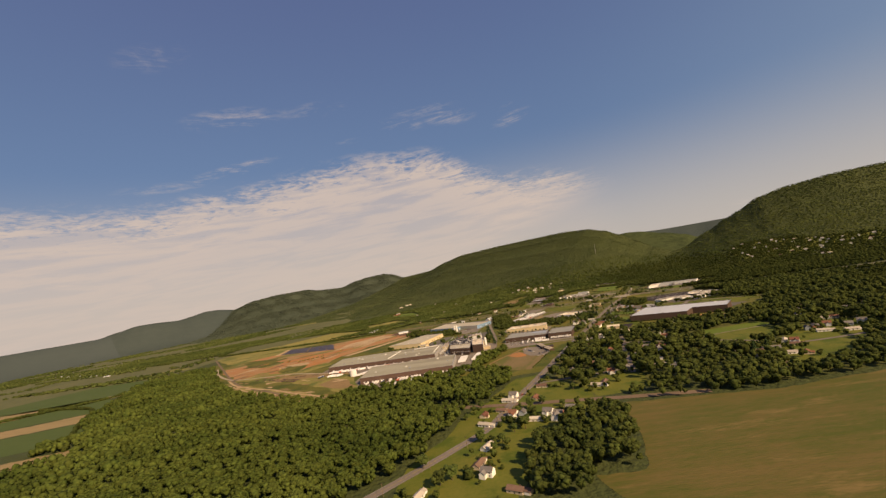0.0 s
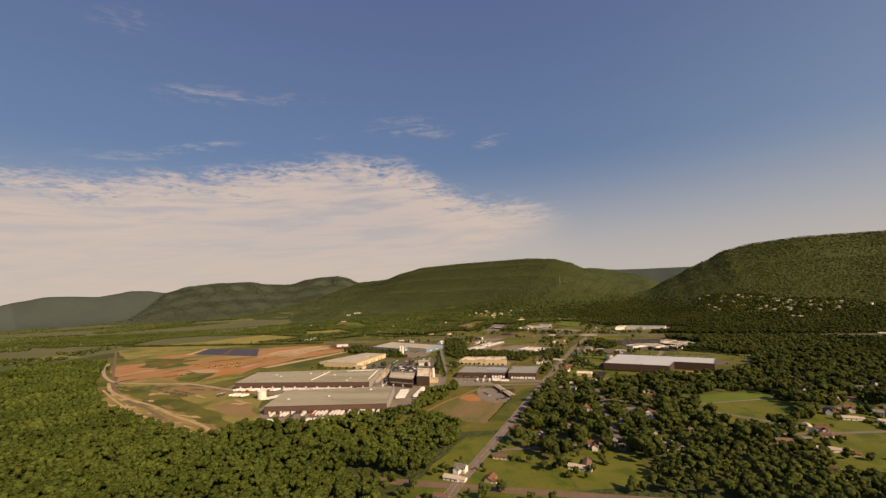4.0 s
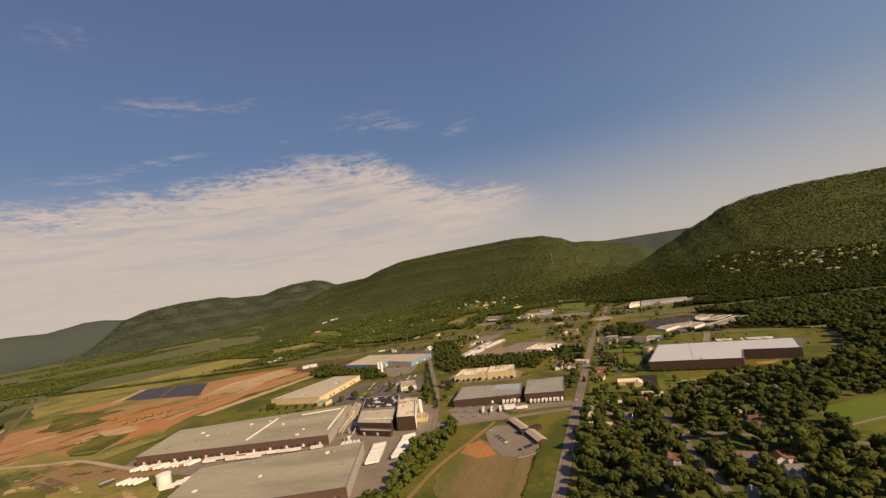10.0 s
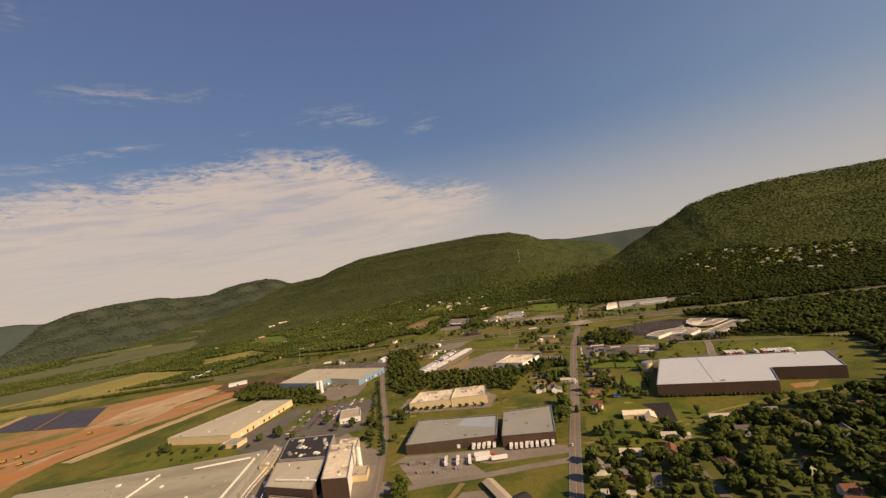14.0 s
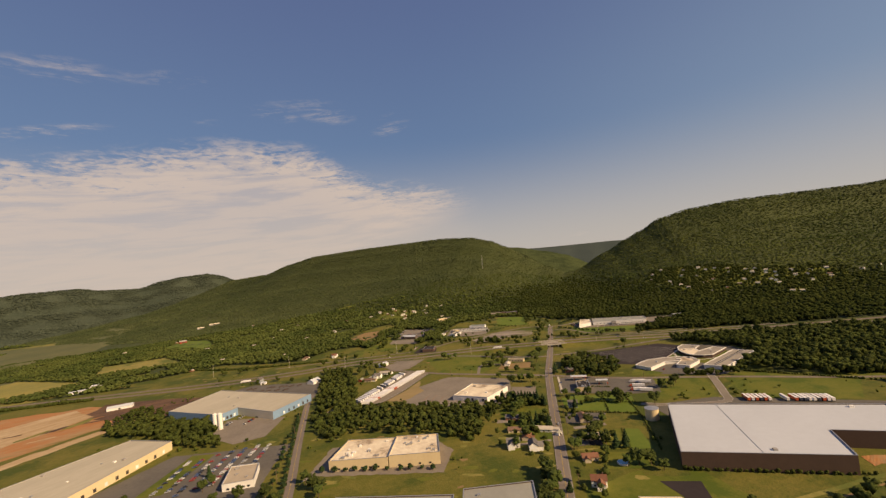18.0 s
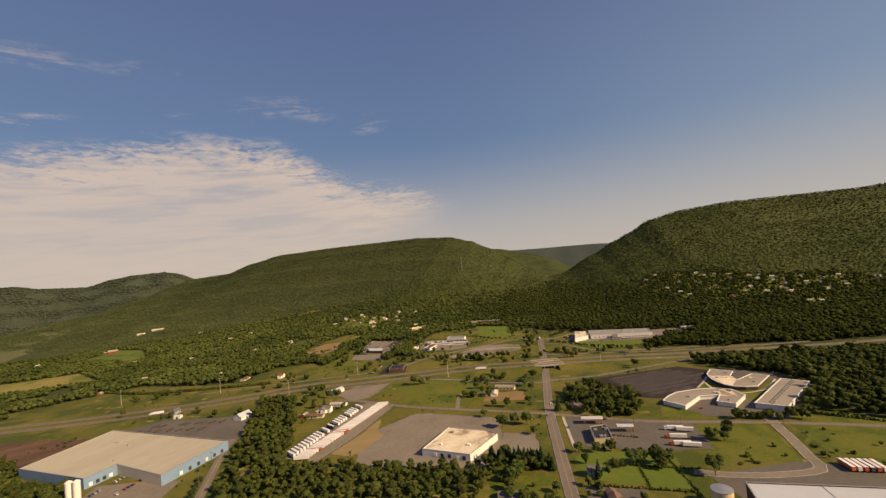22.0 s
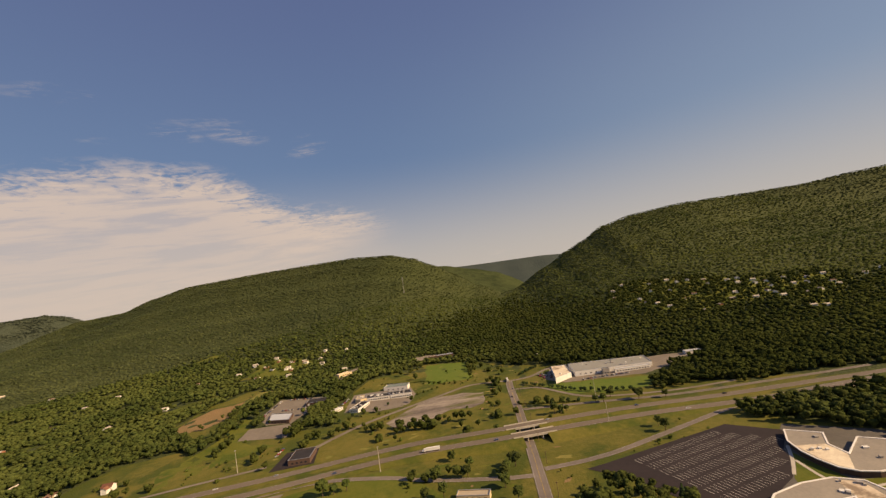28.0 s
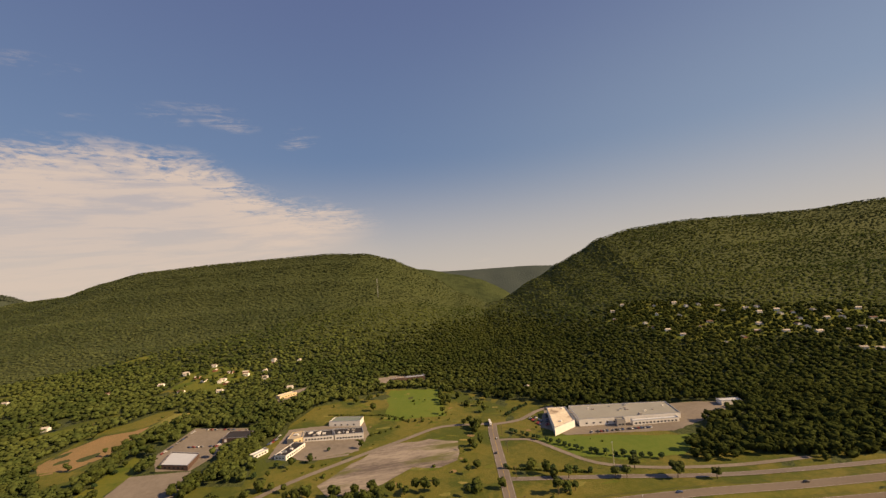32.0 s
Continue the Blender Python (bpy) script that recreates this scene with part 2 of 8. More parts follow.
    return m


M = {}
M["forest_floor"] = mat("forest_floor", (0.044, 0.057, 0.017), (0.064, 0.076, 0.024), 0.004, 0.08, bump=0.6, bump_size=6.0)
M["meadow"] = mat("meadow", (0.086, 0.094, 0.013), (0.150, 0.128, 0.027), 0.012, 0.14, bump=0.3, bump_size=2.0, gain=1.1, third=((0.060, 0.076, 0.011), 0.016, 0.52))
M["lawn"] = mat("lawn", (0.088, 0.108, 0.012), (0.138, 0.134, 0.022), 0.02, 0.25, bump=0.2, bump_size=1.0, third=((0.066, 0.092, 0.010), 0.03, 0.54))
M["bright_lawn"] = mat("bright_lawn", (0.082, 0.128, 0.015), (0.120, 0.150, 0.023), 0.02, 0.2, bump=0.2, bump_size=1.0)
M["dry_grass"] = mat("dry_grass", (0.265, 0.215, 0.062), (0.165, 0.160, 0.038), 0.012, 0.1, bump=0.2, bump_size=2.0, gain=1.2, third=((0.105, 0.122, 0.025), 0.014, 0.55))
M["hay_field"] = mat("hay_field", (0.074, 0.083, 0.014), (0.128, 0.096, 0.029), 0.018, 0.14, bump=0.2, bump_size=2.0, grain=(-6, 4), gain=1.3, third=((0.170, 0.122, 0.042), 0.05, 0.61))
M["yellow_field"] = mat("yellow_field", (0.300, 0.240, 0.060), (0.190, 0.180, 0.050), 0.006, 0.05)
M["tan_field"] = mat("tan_field", (0.300, 0.215, 0.105), (0.215, 0.165, 0.070), 0.008, 0.06, grain=(-15, 6))
M["crop_green"] = mat("crop_green", (0.058, 0.088, 0.020), (0.074, 0.102, 0.026), 0.006, 0.1, grain=(-15, 6))
M["red_clay"] = mat("red_clay", (0.365, 0.158, 0.058), (0.330, 0.225, 0.118), 0.010, 0.05, bump=0.5, bump_size=3.0, gain=1.5, grain=(25, 2.5), third=((0.150, 0.140, 0.038), 0.010, 0.55))
M["orange_clay"] = mat("orange_clay", (0.405, 0.168, 0.052), (0.310, 0.160, 0.066), 0.02, 0.1, bump=0.4, bump_size=3.0, gain=1.3, grain=(25, 3), third=((0.300, 0.220, 0.120), 0.022, 0.56))
M["pale_soil"] = mat("pale_soil", (0.330, 0.215, 0.105), (0.470, 0.350, 0.210), 0.02, 0.12, bump=0.4, bump_size=2.0, gain=1.3, grain=(40, 3))
M["bare_soil"] = mat("bare_soil", (0.260, 0.165, 0.075), (0.200, 0.140, 0.060), 0.02, 0.12, bump=0.3, bump_size=2.0)
M["asphalt"] = mat("asphalt", (0.140, 0.126, 0.106), (0.098, 0.088, 0.075), 0.03, 0.3, rough=0.85)
M["old_asphalt"] = mat("old_asphalt", (0.235, 0.200, 0.160), (0.165, 0.140, 0.112), 0.03, 0.25, rough=0.9)
M["dark_asphalt"] = mat("dark_asphalt", (0.039, 0.030, 0.030), (0.028, 0.022, 0.023), 0.03, 0.3, rough=0.9)
M["gravel"] = mat("gravel", (0.260, 0.220, 0.180), (0.190, 0.160, 0.130), 0.05, 0.4)
M["concrete"] = mat("concrete", (0.520, 0.470, 0.395), (0.400, 0.360, 0.305), 0.1, 0.8)
M["road_grey"] = mat("road_grey", (0.200, 0.168, 0.142), (0.145, 0.122, 0.104), 0.02, 0.3, rough=0.85)
M["highway_tan"] = mat("highway_tan", (0.180, 0.146, 0.112), (0.142, 0.115, 0.090), 0.01, 0.3, rough=0.85)
M["line_white"] = mat("line_white", (0.460, 0.430, 0.390), coarse=0.3, fine=2.0)
M["line_yellow"] = mat("line_yellow", (0.550, 0.380, 0.080), coarse=0.3, fine=2.0)
M["roof_grey"] = mat("roof_grey", (0.360, 0.335, 0.240), (0.280, 0.262, 0.188), 0.02, 0.2, rough=0.7, sheen=0.3, grain=(-15, 4), third=((0.250, 0.225, 0.160), 0.03, 0.57))
M["roof_white"] = mat("roof_white", (0.500, 0.520, 0.545), (0.460, 0.478, 0.500), 0.02, 0.2, rough=0.55, sheen=0.3)
M["roof_cream"] = mat("roof_cream", (0.760, 0.670, 0.500), (0.560, 0.450, 0.320), 0.05, 0.25, rough=0.7, third=((0.270, 0.205, 0.140), 0.06, 0.60))
M["roof_metal"] = mat("roof_metal", (0.312, 0.300, 0.248), (0.262, 0.252, 0.208), 0.04, 0.3, rough=0.5, sheen=0.4)
M["roof_blue_grey"] = mat("roof_blue_grey", (0.340, 0.370, 0.420), (0.300, 0.330, 0.370), 0.05, 0.3, rough=0.5)
M["roof_black"] = mat("roof_black", (0.030, 0.028, 0.030), (0.045, 0.040, 0.040), 0.06, 0.4, rough=0.8)
M["roof_tan"] = mat("roof_tan", (0.420, 0.350, 0.260), (0.360, 0.300, 0.220), 0.05, 0.3)
M["wall_brown"] = mat("wall_brown", (0.085, 0.055, 0.042), (0.070, 0.046, 0.036), 0.05, 0.3)
M["wall_brick"] = mat("wall_brick", (0.130, 0.082, 0.064), (0.105, 0.066, 0.052), 0.1, 0.8)
M["wall_cream"] = mat("wall_cream", (0.640, 0.520, 0.320), (0.580, 0.460, 0.280), 0.06, 0.5)
M["wall_white"] = mat("wall_white", (0.740, 0.720, 0.680), (0.680, 0.650, 0.600), 0.1, 0.6)
M["wall_grey"] = mat("wall_grey", (0.330, 0.310, 0.290), (0.280, 0.260, 0.240), 0.1, 0.6)
M["wall_blue"] = mat("wall_blue", (0.190, 0.290, 0.420), (0.165, 0.255, 0.370), 0.06, 0.4)
M["glass_dark"] = mat("glass_dark", (0.030, 0.035, 0.042), (0.022, 0.026, 0.032), 0.5, 2.0, rough=0.12, sheen=0.5)
M["door_dark"] = mat("door_dark", (0.060, 0.050, 0.046), (0.045, 0.038, 0.036), 0.5, 2.0)
M["metal_grey"] = mat("metal_grey", (0.450, 0.450, 0.450), (0.380, 0.380, 0.380), 0.5, 2.0, rough=0.45, metal=0.6, sheen=0.5)
M["trailer_white"] = mat("trailer_white", (0.760, 0.740, 0.720), (0.690, 0.660, 0.640), 0.2, 1.0, rough=0.45, each=0.12, sheen=0.4)
M["trailer_red"] = mat("trailer_red", (0.480, 0.110, 0.050), (0.420, 0.100, 0.050), 0.2, 1.0, rough=0.45, each=0.2)
M["trailer_dark"] = mat("trailer_dark", (0.070, 0.080, 0.110), (0.055, 0.060, 0.085), 0.2, 1.0, rough=0.45)
M["tyre"] = mat("tyre", (0.022, 0.021, 0.020), coarse=0.5, fine=3.0)
M["wood"] = mat("wood", (0.200, 0.140, 0.085), (0.150, 0.105, 0.065), 0.3, 2.0)
M["bark"] = mat("bark", (0.110, 0.080, 0.055), (0.080, 0.058, 0.040), 0.5, 3.0)
M["leaves"] = mat("leaves", (0.054, 0.076, 0.016), (0.112, 0.138, 0.029), 0.010, 0.15, bump=0.3, bump_size=1.0, island=0.28, sheen=0.06, gain=1.5, thin=0.3)
M["leaves_dark"] = mat("leaves_dark", (0.045, 0.060, 0.014), (0.080, 0.096, 0.022), 0.02, 0.25, bump=0.4, bump_size=1.0, island=0.30, sheen=0.1, gain=1.2, thin=0.25)
# Both ridge leaf colours have extra blue painted in for haze.
M["leaves_mid_hazed"] = mat("leaves_mid_hazed", (0.044, 0.060, 0.018), (0.084, 0.100, 0.029), 0.0035, 0.02, bump=0.2, bump_size=2.0, island=0.22, sheen=0.0, gain=1.7)
M["leaves_far_hazed"] = mat("leaves_far_hazed", (0.048, 0.062, 0.026), (0.076, 0.090, 0.037), 0.0025, 0.015, bump=0.2, bump_size=3.0, island=0.18, sheen=0.0, gain=1.6)
# Haze is put into this leaf colour, so it is greyer than nearer woods.
M["leaves_hazed"] = mat("leaves_hazed", (0.056, 0.070, 0.049), (0.072, 0.087, 0.060), 0.003, 0.03, bump=0.2, bump_size=3.0, island=0.10, sheen=0.0, gain=1.4)
M["tree_leaves"] = mat("tree_leaves", (0.036, 0.052, 0.011), (0.068, 0.086, 0.018), 0.08, 0.6, bump=0.8, bump_size=1.0, each=0.3, sheen=0.15)
M["needles"] = mat("needles", (0.022, 0.042, 0.014), (0.036, 0.058, 0.018), 0.1, 0.6, bump=1.0, bump_size=0.8, each=0.2, sheen=0.15)
# Backdrop hill colour with blue haze mixed in.
M["hazed_hill"] = mat("hazed_hill", (0.054, 0.069, 0.064), (0.064, 0.079, 0.072), 0.003, 0.02, bump=0.4, bump_size=14.0, sheen=0.0)
M["liner"] = mat("liner", (0.040, 0.032, 0.040), (0.055, 0.044, 0.050), 0.04, 0.3, rough=0.5, sheen=0.4)
M["machine_yellow"] = mat("machine_yellow", (0.340, 0.230, 0.070), coarse=0.5, fine=2.0)
# Wooded backdrop colour, greyed by painted haze.
M["hazed_wood"] = mat("hazed_wood", (0.050, 0.063, 0.044), (0.064, 0.077, 0.053), 0.004, 0.03, bump=0.6, bump_size=12.0, sheen=0.0, gain=1.4)
M["leaves_deep"] = mat("leaves_deep", (0.040, 0.053, 0.015), (0.064, 0.076, 0.021), 0.006, 0.05, bump=0.2, bump_size=2.0, island=0.20, sheen=0.0, gain=1.5, thin=0.3)
M["leaves_scrub"] = mat("leaves_scrub", (0.060, 0.082, 0.024), (0.112, 0.134, 0.038), 0.006, 0.035, bump=0.2, bump_size=2.0, island=0.22, sheen=0.0, gain=1.8, thin=0.3)
M["cracked_lot"] = mat("cracked_lot", (0.300, 0.255, 0.205), (0.120, 0.098, 0.085), 0.030, 0.25, grain=(-20, 4), gain=1.3, third=((0.110, 0.110, 0.035), 0.04, 0.57))
M["roof_pebble"] = mat("roof_pebble", (0.330, 0.290, 0.235), (0.250, 0.222, 0.185), 0.04, 0.4, rough=0.85)
M["track_ballast"] = mat("track_ballast", (0.190, 0.132, 0.086), (0.135, 0.096, 0.064), 0.04, 0.4)
M["roof_green"] = mat("roof_green", (0.200, 0.235, 0.190), (0.165, 0.195, 0.160), 0.05, 0.3, rough=0.5, sheen=0.3)
M["garden_green"] = mat("garden_green", (0.060, 0.073, 0.016), (0.108, 0.108, 0.030), 0.02, 0.15, bump=0.2, bump_size=2.0)
M["roof_sand"] = mat("roof_sand", (0.480, 0.430, 0.320), (0.400, 0.355, 0.265), 0.04, 0.3, rough=0.6, grain=(48, 5))
# Brighter copy of the cream wall: sunlight put into the colour.
M["wall_cream_lit"] = mat("wall_cream_lit", (0.780, 0.690, 0.500), (0.720, 0.620, 0.440), 0.06, 0.5)
M["burnt_soil"] = mat("burnt_soil", (0.075, 0.045, 0.032), (0.150, 0.085, 0.050), 0.03, 0.15, bump=0.5, bump_size=2.0, gain=1.3, grain=(15, 3))
M["plain_grass"] = mat("plain_grass", (0.130, 0.128, 0.052), (0.088, 0.096, 0.038), 0.006, 0.04)
M["stacked_timber"] = mat("stacked_timber", (0.100, 0.072, 0.056), (0.060, 0.046, 0.040), 0.3, 1.5)
M["haul_dust"] = mat("haul_dust", (0.400, 0.335, 0.245), (0.310, 0.255, 0.185), 0.05, 0.4)
# End of the plain: pale bluish haze held in the colour.
M["hazed_plain"] = mat("hazed_plain", (0.062, 0.078, 0.075), (0.070, 0.086, 0.082), 0.002, 0.01, sheen=0.0)
M["pass_wood"] = mat("pass_wood", (0.034, 0.047, 0.022), (0.060, 0.074, 0.032), 0.004, 0.03, bump=0.9, bump_size=9.0, sheen=0.0, gain=1.6)
M["worn_lot"] = mat("worn_lot", (0.200, 0.140, 0.066), (0.150, 0.118, 0.048), 0.03, 0.2, bump=0.3, bump_size=2.0, grain=(60, 3), gain=1.2, third=((0.110, 0.112, 0.028), 0.03, 0.56))
M["water"] = mat("water", (0.30, 0.33, 0.36), (0.27, 0.30, 0.33), 0.01, 0.1, rough=0.15, sheen=0.5)
HOUSE_WALLS = [mat("siding_white", (0.840, 0.810, 0.750), coarse=0.2, fine=1.0, each=0.1), mat("siding_cream", (0.560, 0.470, 0.340), coarse=0.2, fine=1.0, each=0.15),
               mat("siding_brick", (0.290, 0.130, 0.085), coarse=0.3, fine=1.5, each=0.2), mat("siding_blue_grey", (0.330, 0.360, 0.380), coarse=0.2, fine=1.0, each=0.15)]
HOUSE_ROOFS = [mat("shingle_grey", (0.170, 0.155, 0.145), coarse=0.3, fine=1.5, each=0.25), mat("shingle_brown", (0.180, 0.110, 0.080), coarse=0.3, fine=1.5, each=0.25),
               mat("shingle_pale", (0.500, 0.440, 0.360), coarse=0.3, fine=1.5, each=0.2), mat("shingle_red", (0.200, 0.092, 0.058), coarse=0.3, fine=1.5, each=0.2)]
CAR_PAINTS = [mat("paint_" + n, c, coarse=0.5, fine=2.0, rough=0.3, sheen=0.5) for n, c in
              (("white", (0.75, 0.74, 0.72)), ("silver", (0.42, 0.42, 0.43)), ("black", (0.03, 0.03, 0.035)), ("red", (0.35, 0.04, 0.03)), ("blue", (0.06, 0.10, 0.22)))]

# ---- the lie of the land ----
RIDGE_A = ((-855, 0), (-722, 38), (-570, 124), (-475, 190), (-380, 245), (-294, 288), (-180, 320), (0, 333), (475, 334), (855, 326), (1054, 296), (1254, 249), (1558, 238), (1805, 180), (2375, 0))
RIDGE_B = ((-399, 19), (-209, 86), (-57, 171), (28, 218), (95, 249), (190, 300), (314, 328), (522, 345), (1007, 348), (1235, 367), (1425, 377), (2850, 380))
FALL = ((0, 1), (114, 0.86), (228, 0.66), (428, 0.42), (712, 0.22), (860, 0.13), (1021, 0.07), (1235, 0.03), (1615, 0))


def eased(v, table):
    xs, ys = np.array(table, float).T
    i = np.clip(np.searchsorted(xs, v) - 1, 0, len(xs) - 2)
    k = np.clip((v - xs[i]) / (xs[i + 1] - xs[i]), 0, 1)
    return ys[i] + (ys[i + 1] - ys[i]) * (0.5 * k + 0.5 * k * k * (3 - 2 * k))


def land(x, y):
    """The ground's height: a flat valley floor, and two forested ridges with a gap between them."""
    x, y = np.asarray(x, float), np.asarray(y, float)
    dx, dy = x - 858, y - 2919
    a = eased(-0.766 * dx + 0.643 * dy, RIDGE_A) * eased(np.abs(0.643 * dx + 0.766 * dy), FALL)
    dx, dy = x - 1561, y - 2317
    b = eased(0.866 * dx - 0.5 * dy, RIDGE_B) * eased(np.abs(0.5 * dx + 0.866 * dy), FALL)
    return np.maximum(a, b) + 0.25 * np.minimum(a, b)


def land_at(x, y):
    return float(land(x, y))


def mesh_object(name, verts, faces, material, parent=None, smooth=False):
    me = bpy.data.meshes.new(name)
    me.from_pydata([tuple(v) for v in verts], [], [tuple(f) for f in faces])
    me.materials.append(material)
    if smooth:
        me.polygons.foreach_set("use_smooth", np.ones(len(me.polygons), bool))
    me.update()
    ob = new(name, me)
    if parent:
        ob.parent = parent
    return ob


def part(name, bm, material, parent, label=""):
    bmesh.ops.recalc_face_normals(bm, faces=bm.faces)
    me = bpy.data.meshes.new(name)
    bm.to_mesh(me)
    bm.free()
    me.materials.append(material)
    ob = new(name, me)
    ob.parent = parent
    if label:
        tagged(ob, label)
    return ob


def axis_coords(lo, a, b, hi, step):
    inner = np.arange(a, b + 1, step)
    out_lo, out_hi, d = [], [], step
    v = a
    while v > lo:
        d = min(d * 1.18, 260)
        v -= d
        out_lo.append(v)
    v, d = b, step
    while v < hi:
        d = min(d * 1.18, 260)
        v += d
        out_hi.append(v)
    return np.concatenate((out_lo[::-1], inner, out_hi))


gx, gy = axis_coords(-4600, -1000, 3420, 4600, 30), axis_coords(-4200, 300, 4470, 4900, 30)
GX, GY = np.meshgrid(gx, gy)
GZ = land(GX, GY)
nx, ny = len(gx), len(gy)
quads = [(j * nx + i, j * nx + i + 1, (j + 1) * nx + i + 1, (j + 1) * nx + i) for j in range(ny - 1) for i in range(nx - 1)]
tagged(mesh_object("ground", np.stack((GX.ravel(), GY.ravel(), GZ.ravel()), 1), quads, M["forest_floor"], smooth=True),
       "broad valley floor of rough dark green grass rising to wooded ridges", "ground", kind="structure")

# the farthest hills: bearing from the middle of the valley, height of the skyline
SKYLINE_FAR = ((-180, 150), (-70, 166), (-54, 173), (-46, 169), (-44.4, 195), (-42.2, 224), (-40.5, 222), (-38, 211), (-36.5, 228), (-35, 249), (-33.5, 247), (-31.5, 224), (-28, 200), (-20, 262), (-16, 258), (-10, 230), (20, 230), (40, 230), (60, 190), (180, 150))
SKYLINE_GAP = ((15, 200), (20, 256), (27.6, 285), (31, 271), (34, 267), (40, 263), (43, 249), (60, 190))
SKYLINE_NEAR = ((-40, 0), (-36, 60), (-33, 170), (-31.5, 222), (-29.2, 270), (-26, 291), (-22, 295), (-20, 268), (-16.8, 258), (-14.6, 302), (-12.8, 318), (-10.4, 327), (-9.2, 309), (-7.2, 250), (-3, 200), (4, 0))
SKYLINE_PASS = ((12, 240), (20, 262), (27.1, 282), (28.5, 274), (31.9, 226), (34.5, 184), (35.8, 146), (37, 106), (38.2, 48), (40, 0), (44, 0))
SWELL = ((0, 0.0), (380, 0.06), (715, 0.22), (950, 0.48), (1120, 0.76), (1215, 0.93), (1285, 1.0), (1360, 0.94))


STEEP = ((0, 0.0), (790, 0.0), (950, 0.26), (1120, 0.70), (1215, 0.93), (1285, 1.0), (1360, 0.94))   # hills that rise straight from the plain


def far_hill(x, y, skyline, crest):
    """The height of a far range whose crest lies that many metres from the middle of the valley."""
    b, r = np.degrees(np.arctan2(x - 95, y - 617)), np.hypot(x - 95, y - 617)
    h = eased(b, skyline) * eased(r - crest + 1285, STEEP if skyline is SKYLINE_FAR else SWELL)
    return h * (1 + 0.04 * np.sin(b * 1.7 + r * 0.01) * (r < crest - 90))


# These backdrop materials carry the haze of distance in their colours.
for crest, skyline, bear, material, label in ((4040, SKYLINE_FAR, np.concatenate((np.arange(-45, 60, 0.5), np.arange(60, 181, 4))), M["hazed_hill"], "distant hills tinted blue-green with haze at the end of the valley"),
                                              (4040, SKYLINE_FAR, np.concatenate((np.arange(-180, -60, 4), np.arange(-60, -44.9, 0.5))), M["hazed_plain"], "distance painted pale with haze at the end of the plain"),
                                              (3960, SKYLINE_NEAR, np.arange(-40, 4.3, 0.35), M["hazed_wood"], "far wooded hills along the skyline"),
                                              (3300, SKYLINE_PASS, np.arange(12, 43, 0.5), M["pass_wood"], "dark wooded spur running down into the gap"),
                                              (4030, SKYLINE_GAP, np.arange(15, 60, 0.5), M["hazed_hill"], "wooded ridge coloured with haze, closing the gap in the hills")):
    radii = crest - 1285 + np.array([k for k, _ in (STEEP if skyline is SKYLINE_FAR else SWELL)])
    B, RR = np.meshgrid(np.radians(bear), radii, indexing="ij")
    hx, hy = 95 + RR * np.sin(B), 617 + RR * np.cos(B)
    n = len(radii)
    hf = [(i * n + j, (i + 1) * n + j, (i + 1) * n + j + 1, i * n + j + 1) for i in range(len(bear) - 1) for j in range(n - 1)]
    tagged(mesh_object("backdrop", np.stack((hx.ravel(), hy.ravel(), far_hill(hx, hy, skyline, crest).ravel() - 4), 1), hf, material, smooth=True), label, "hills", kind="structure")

CLEAR = []   # polygons where no wood grows
KEEP_OFF = []   # roads, yards and buildings, where nothing grows


def inside(px, py, poly):
    p = np.asarray(poly, float)
    res = np.zeros(px.shape, bool)
    x0, y0 = p[-1]
    for x1, y1 in p:
        hit = ((y1 > py) != (y0 > py)) & (px < (x0 - x1) * (py - y1) / ((y0 - y1) or 1e-9) + x1)
        res ^= hit
        x0, y0 = x1, y1
    return res


def patch(name, poly, material, lift, label, category, clear=True, kind="structure", wobble=0.0):
    """A sheet of ground of its own surface, laid on the land."""
    bm = bmesh.new()
    pts = list(poly)
    if wobble:
        rnd, fine = random.Random(len(name) + int(poly[0][0])), []
        for (ax, ay), (bx, by) in zip(pts, pts[1:] + pts[:1]):
            steps = max(1, int(math.hypot(bx - ax, by - ay) / (wobble * 5)))
            fine += [(ax + (bx - ax) * i / steps + rnd.uniform(-wobble, wobble), ay + (by - ay) * i / steps + rnd.uniform(-wobble, wobble)) for i in range(steps)]
        pts = fine
    bm.faces.new([bm.verts.new((x, y, 0)) for x, y in pts])
    bmesh.ops.triangulate(bm, faces=bm.faces)
    rise = max(land_at(x, y) for x, y in poly) > 1.0 and name != "plain_grass"
    for _ in range(7 if rise else 0):
        long = [e for e in bm.edges if e.calc_length() > 26]
        if not long:
            break
        bmesh.ops.subdivide_edges(bm, edges=long, cuts=1)
        bmesh.ops.triangulate(bm, faces=[f for f in bm.faces if len(f.verts) > 3])
    for v in bm.verts:
        v.co.z = land_at(v.co.x, v.co.y) + lift
    for f in bm.faces:
        f.normal_update()
        if f.normal.z < 0:
            f.normal_flip()
    me = bpy.data.meshes.new(name)
    bm.to_mesh(me)
    bm.free()
    me.materials.append(material)
    ob = tagged(new(name, me), label, category, kind=kind)
    if clear:
        CLEAR.append(poly)
    if any(k in name for k in ("lot", "yard", "park", "pad", "field", "track")):
        KEEP_OFF.append(poly)
    return ob


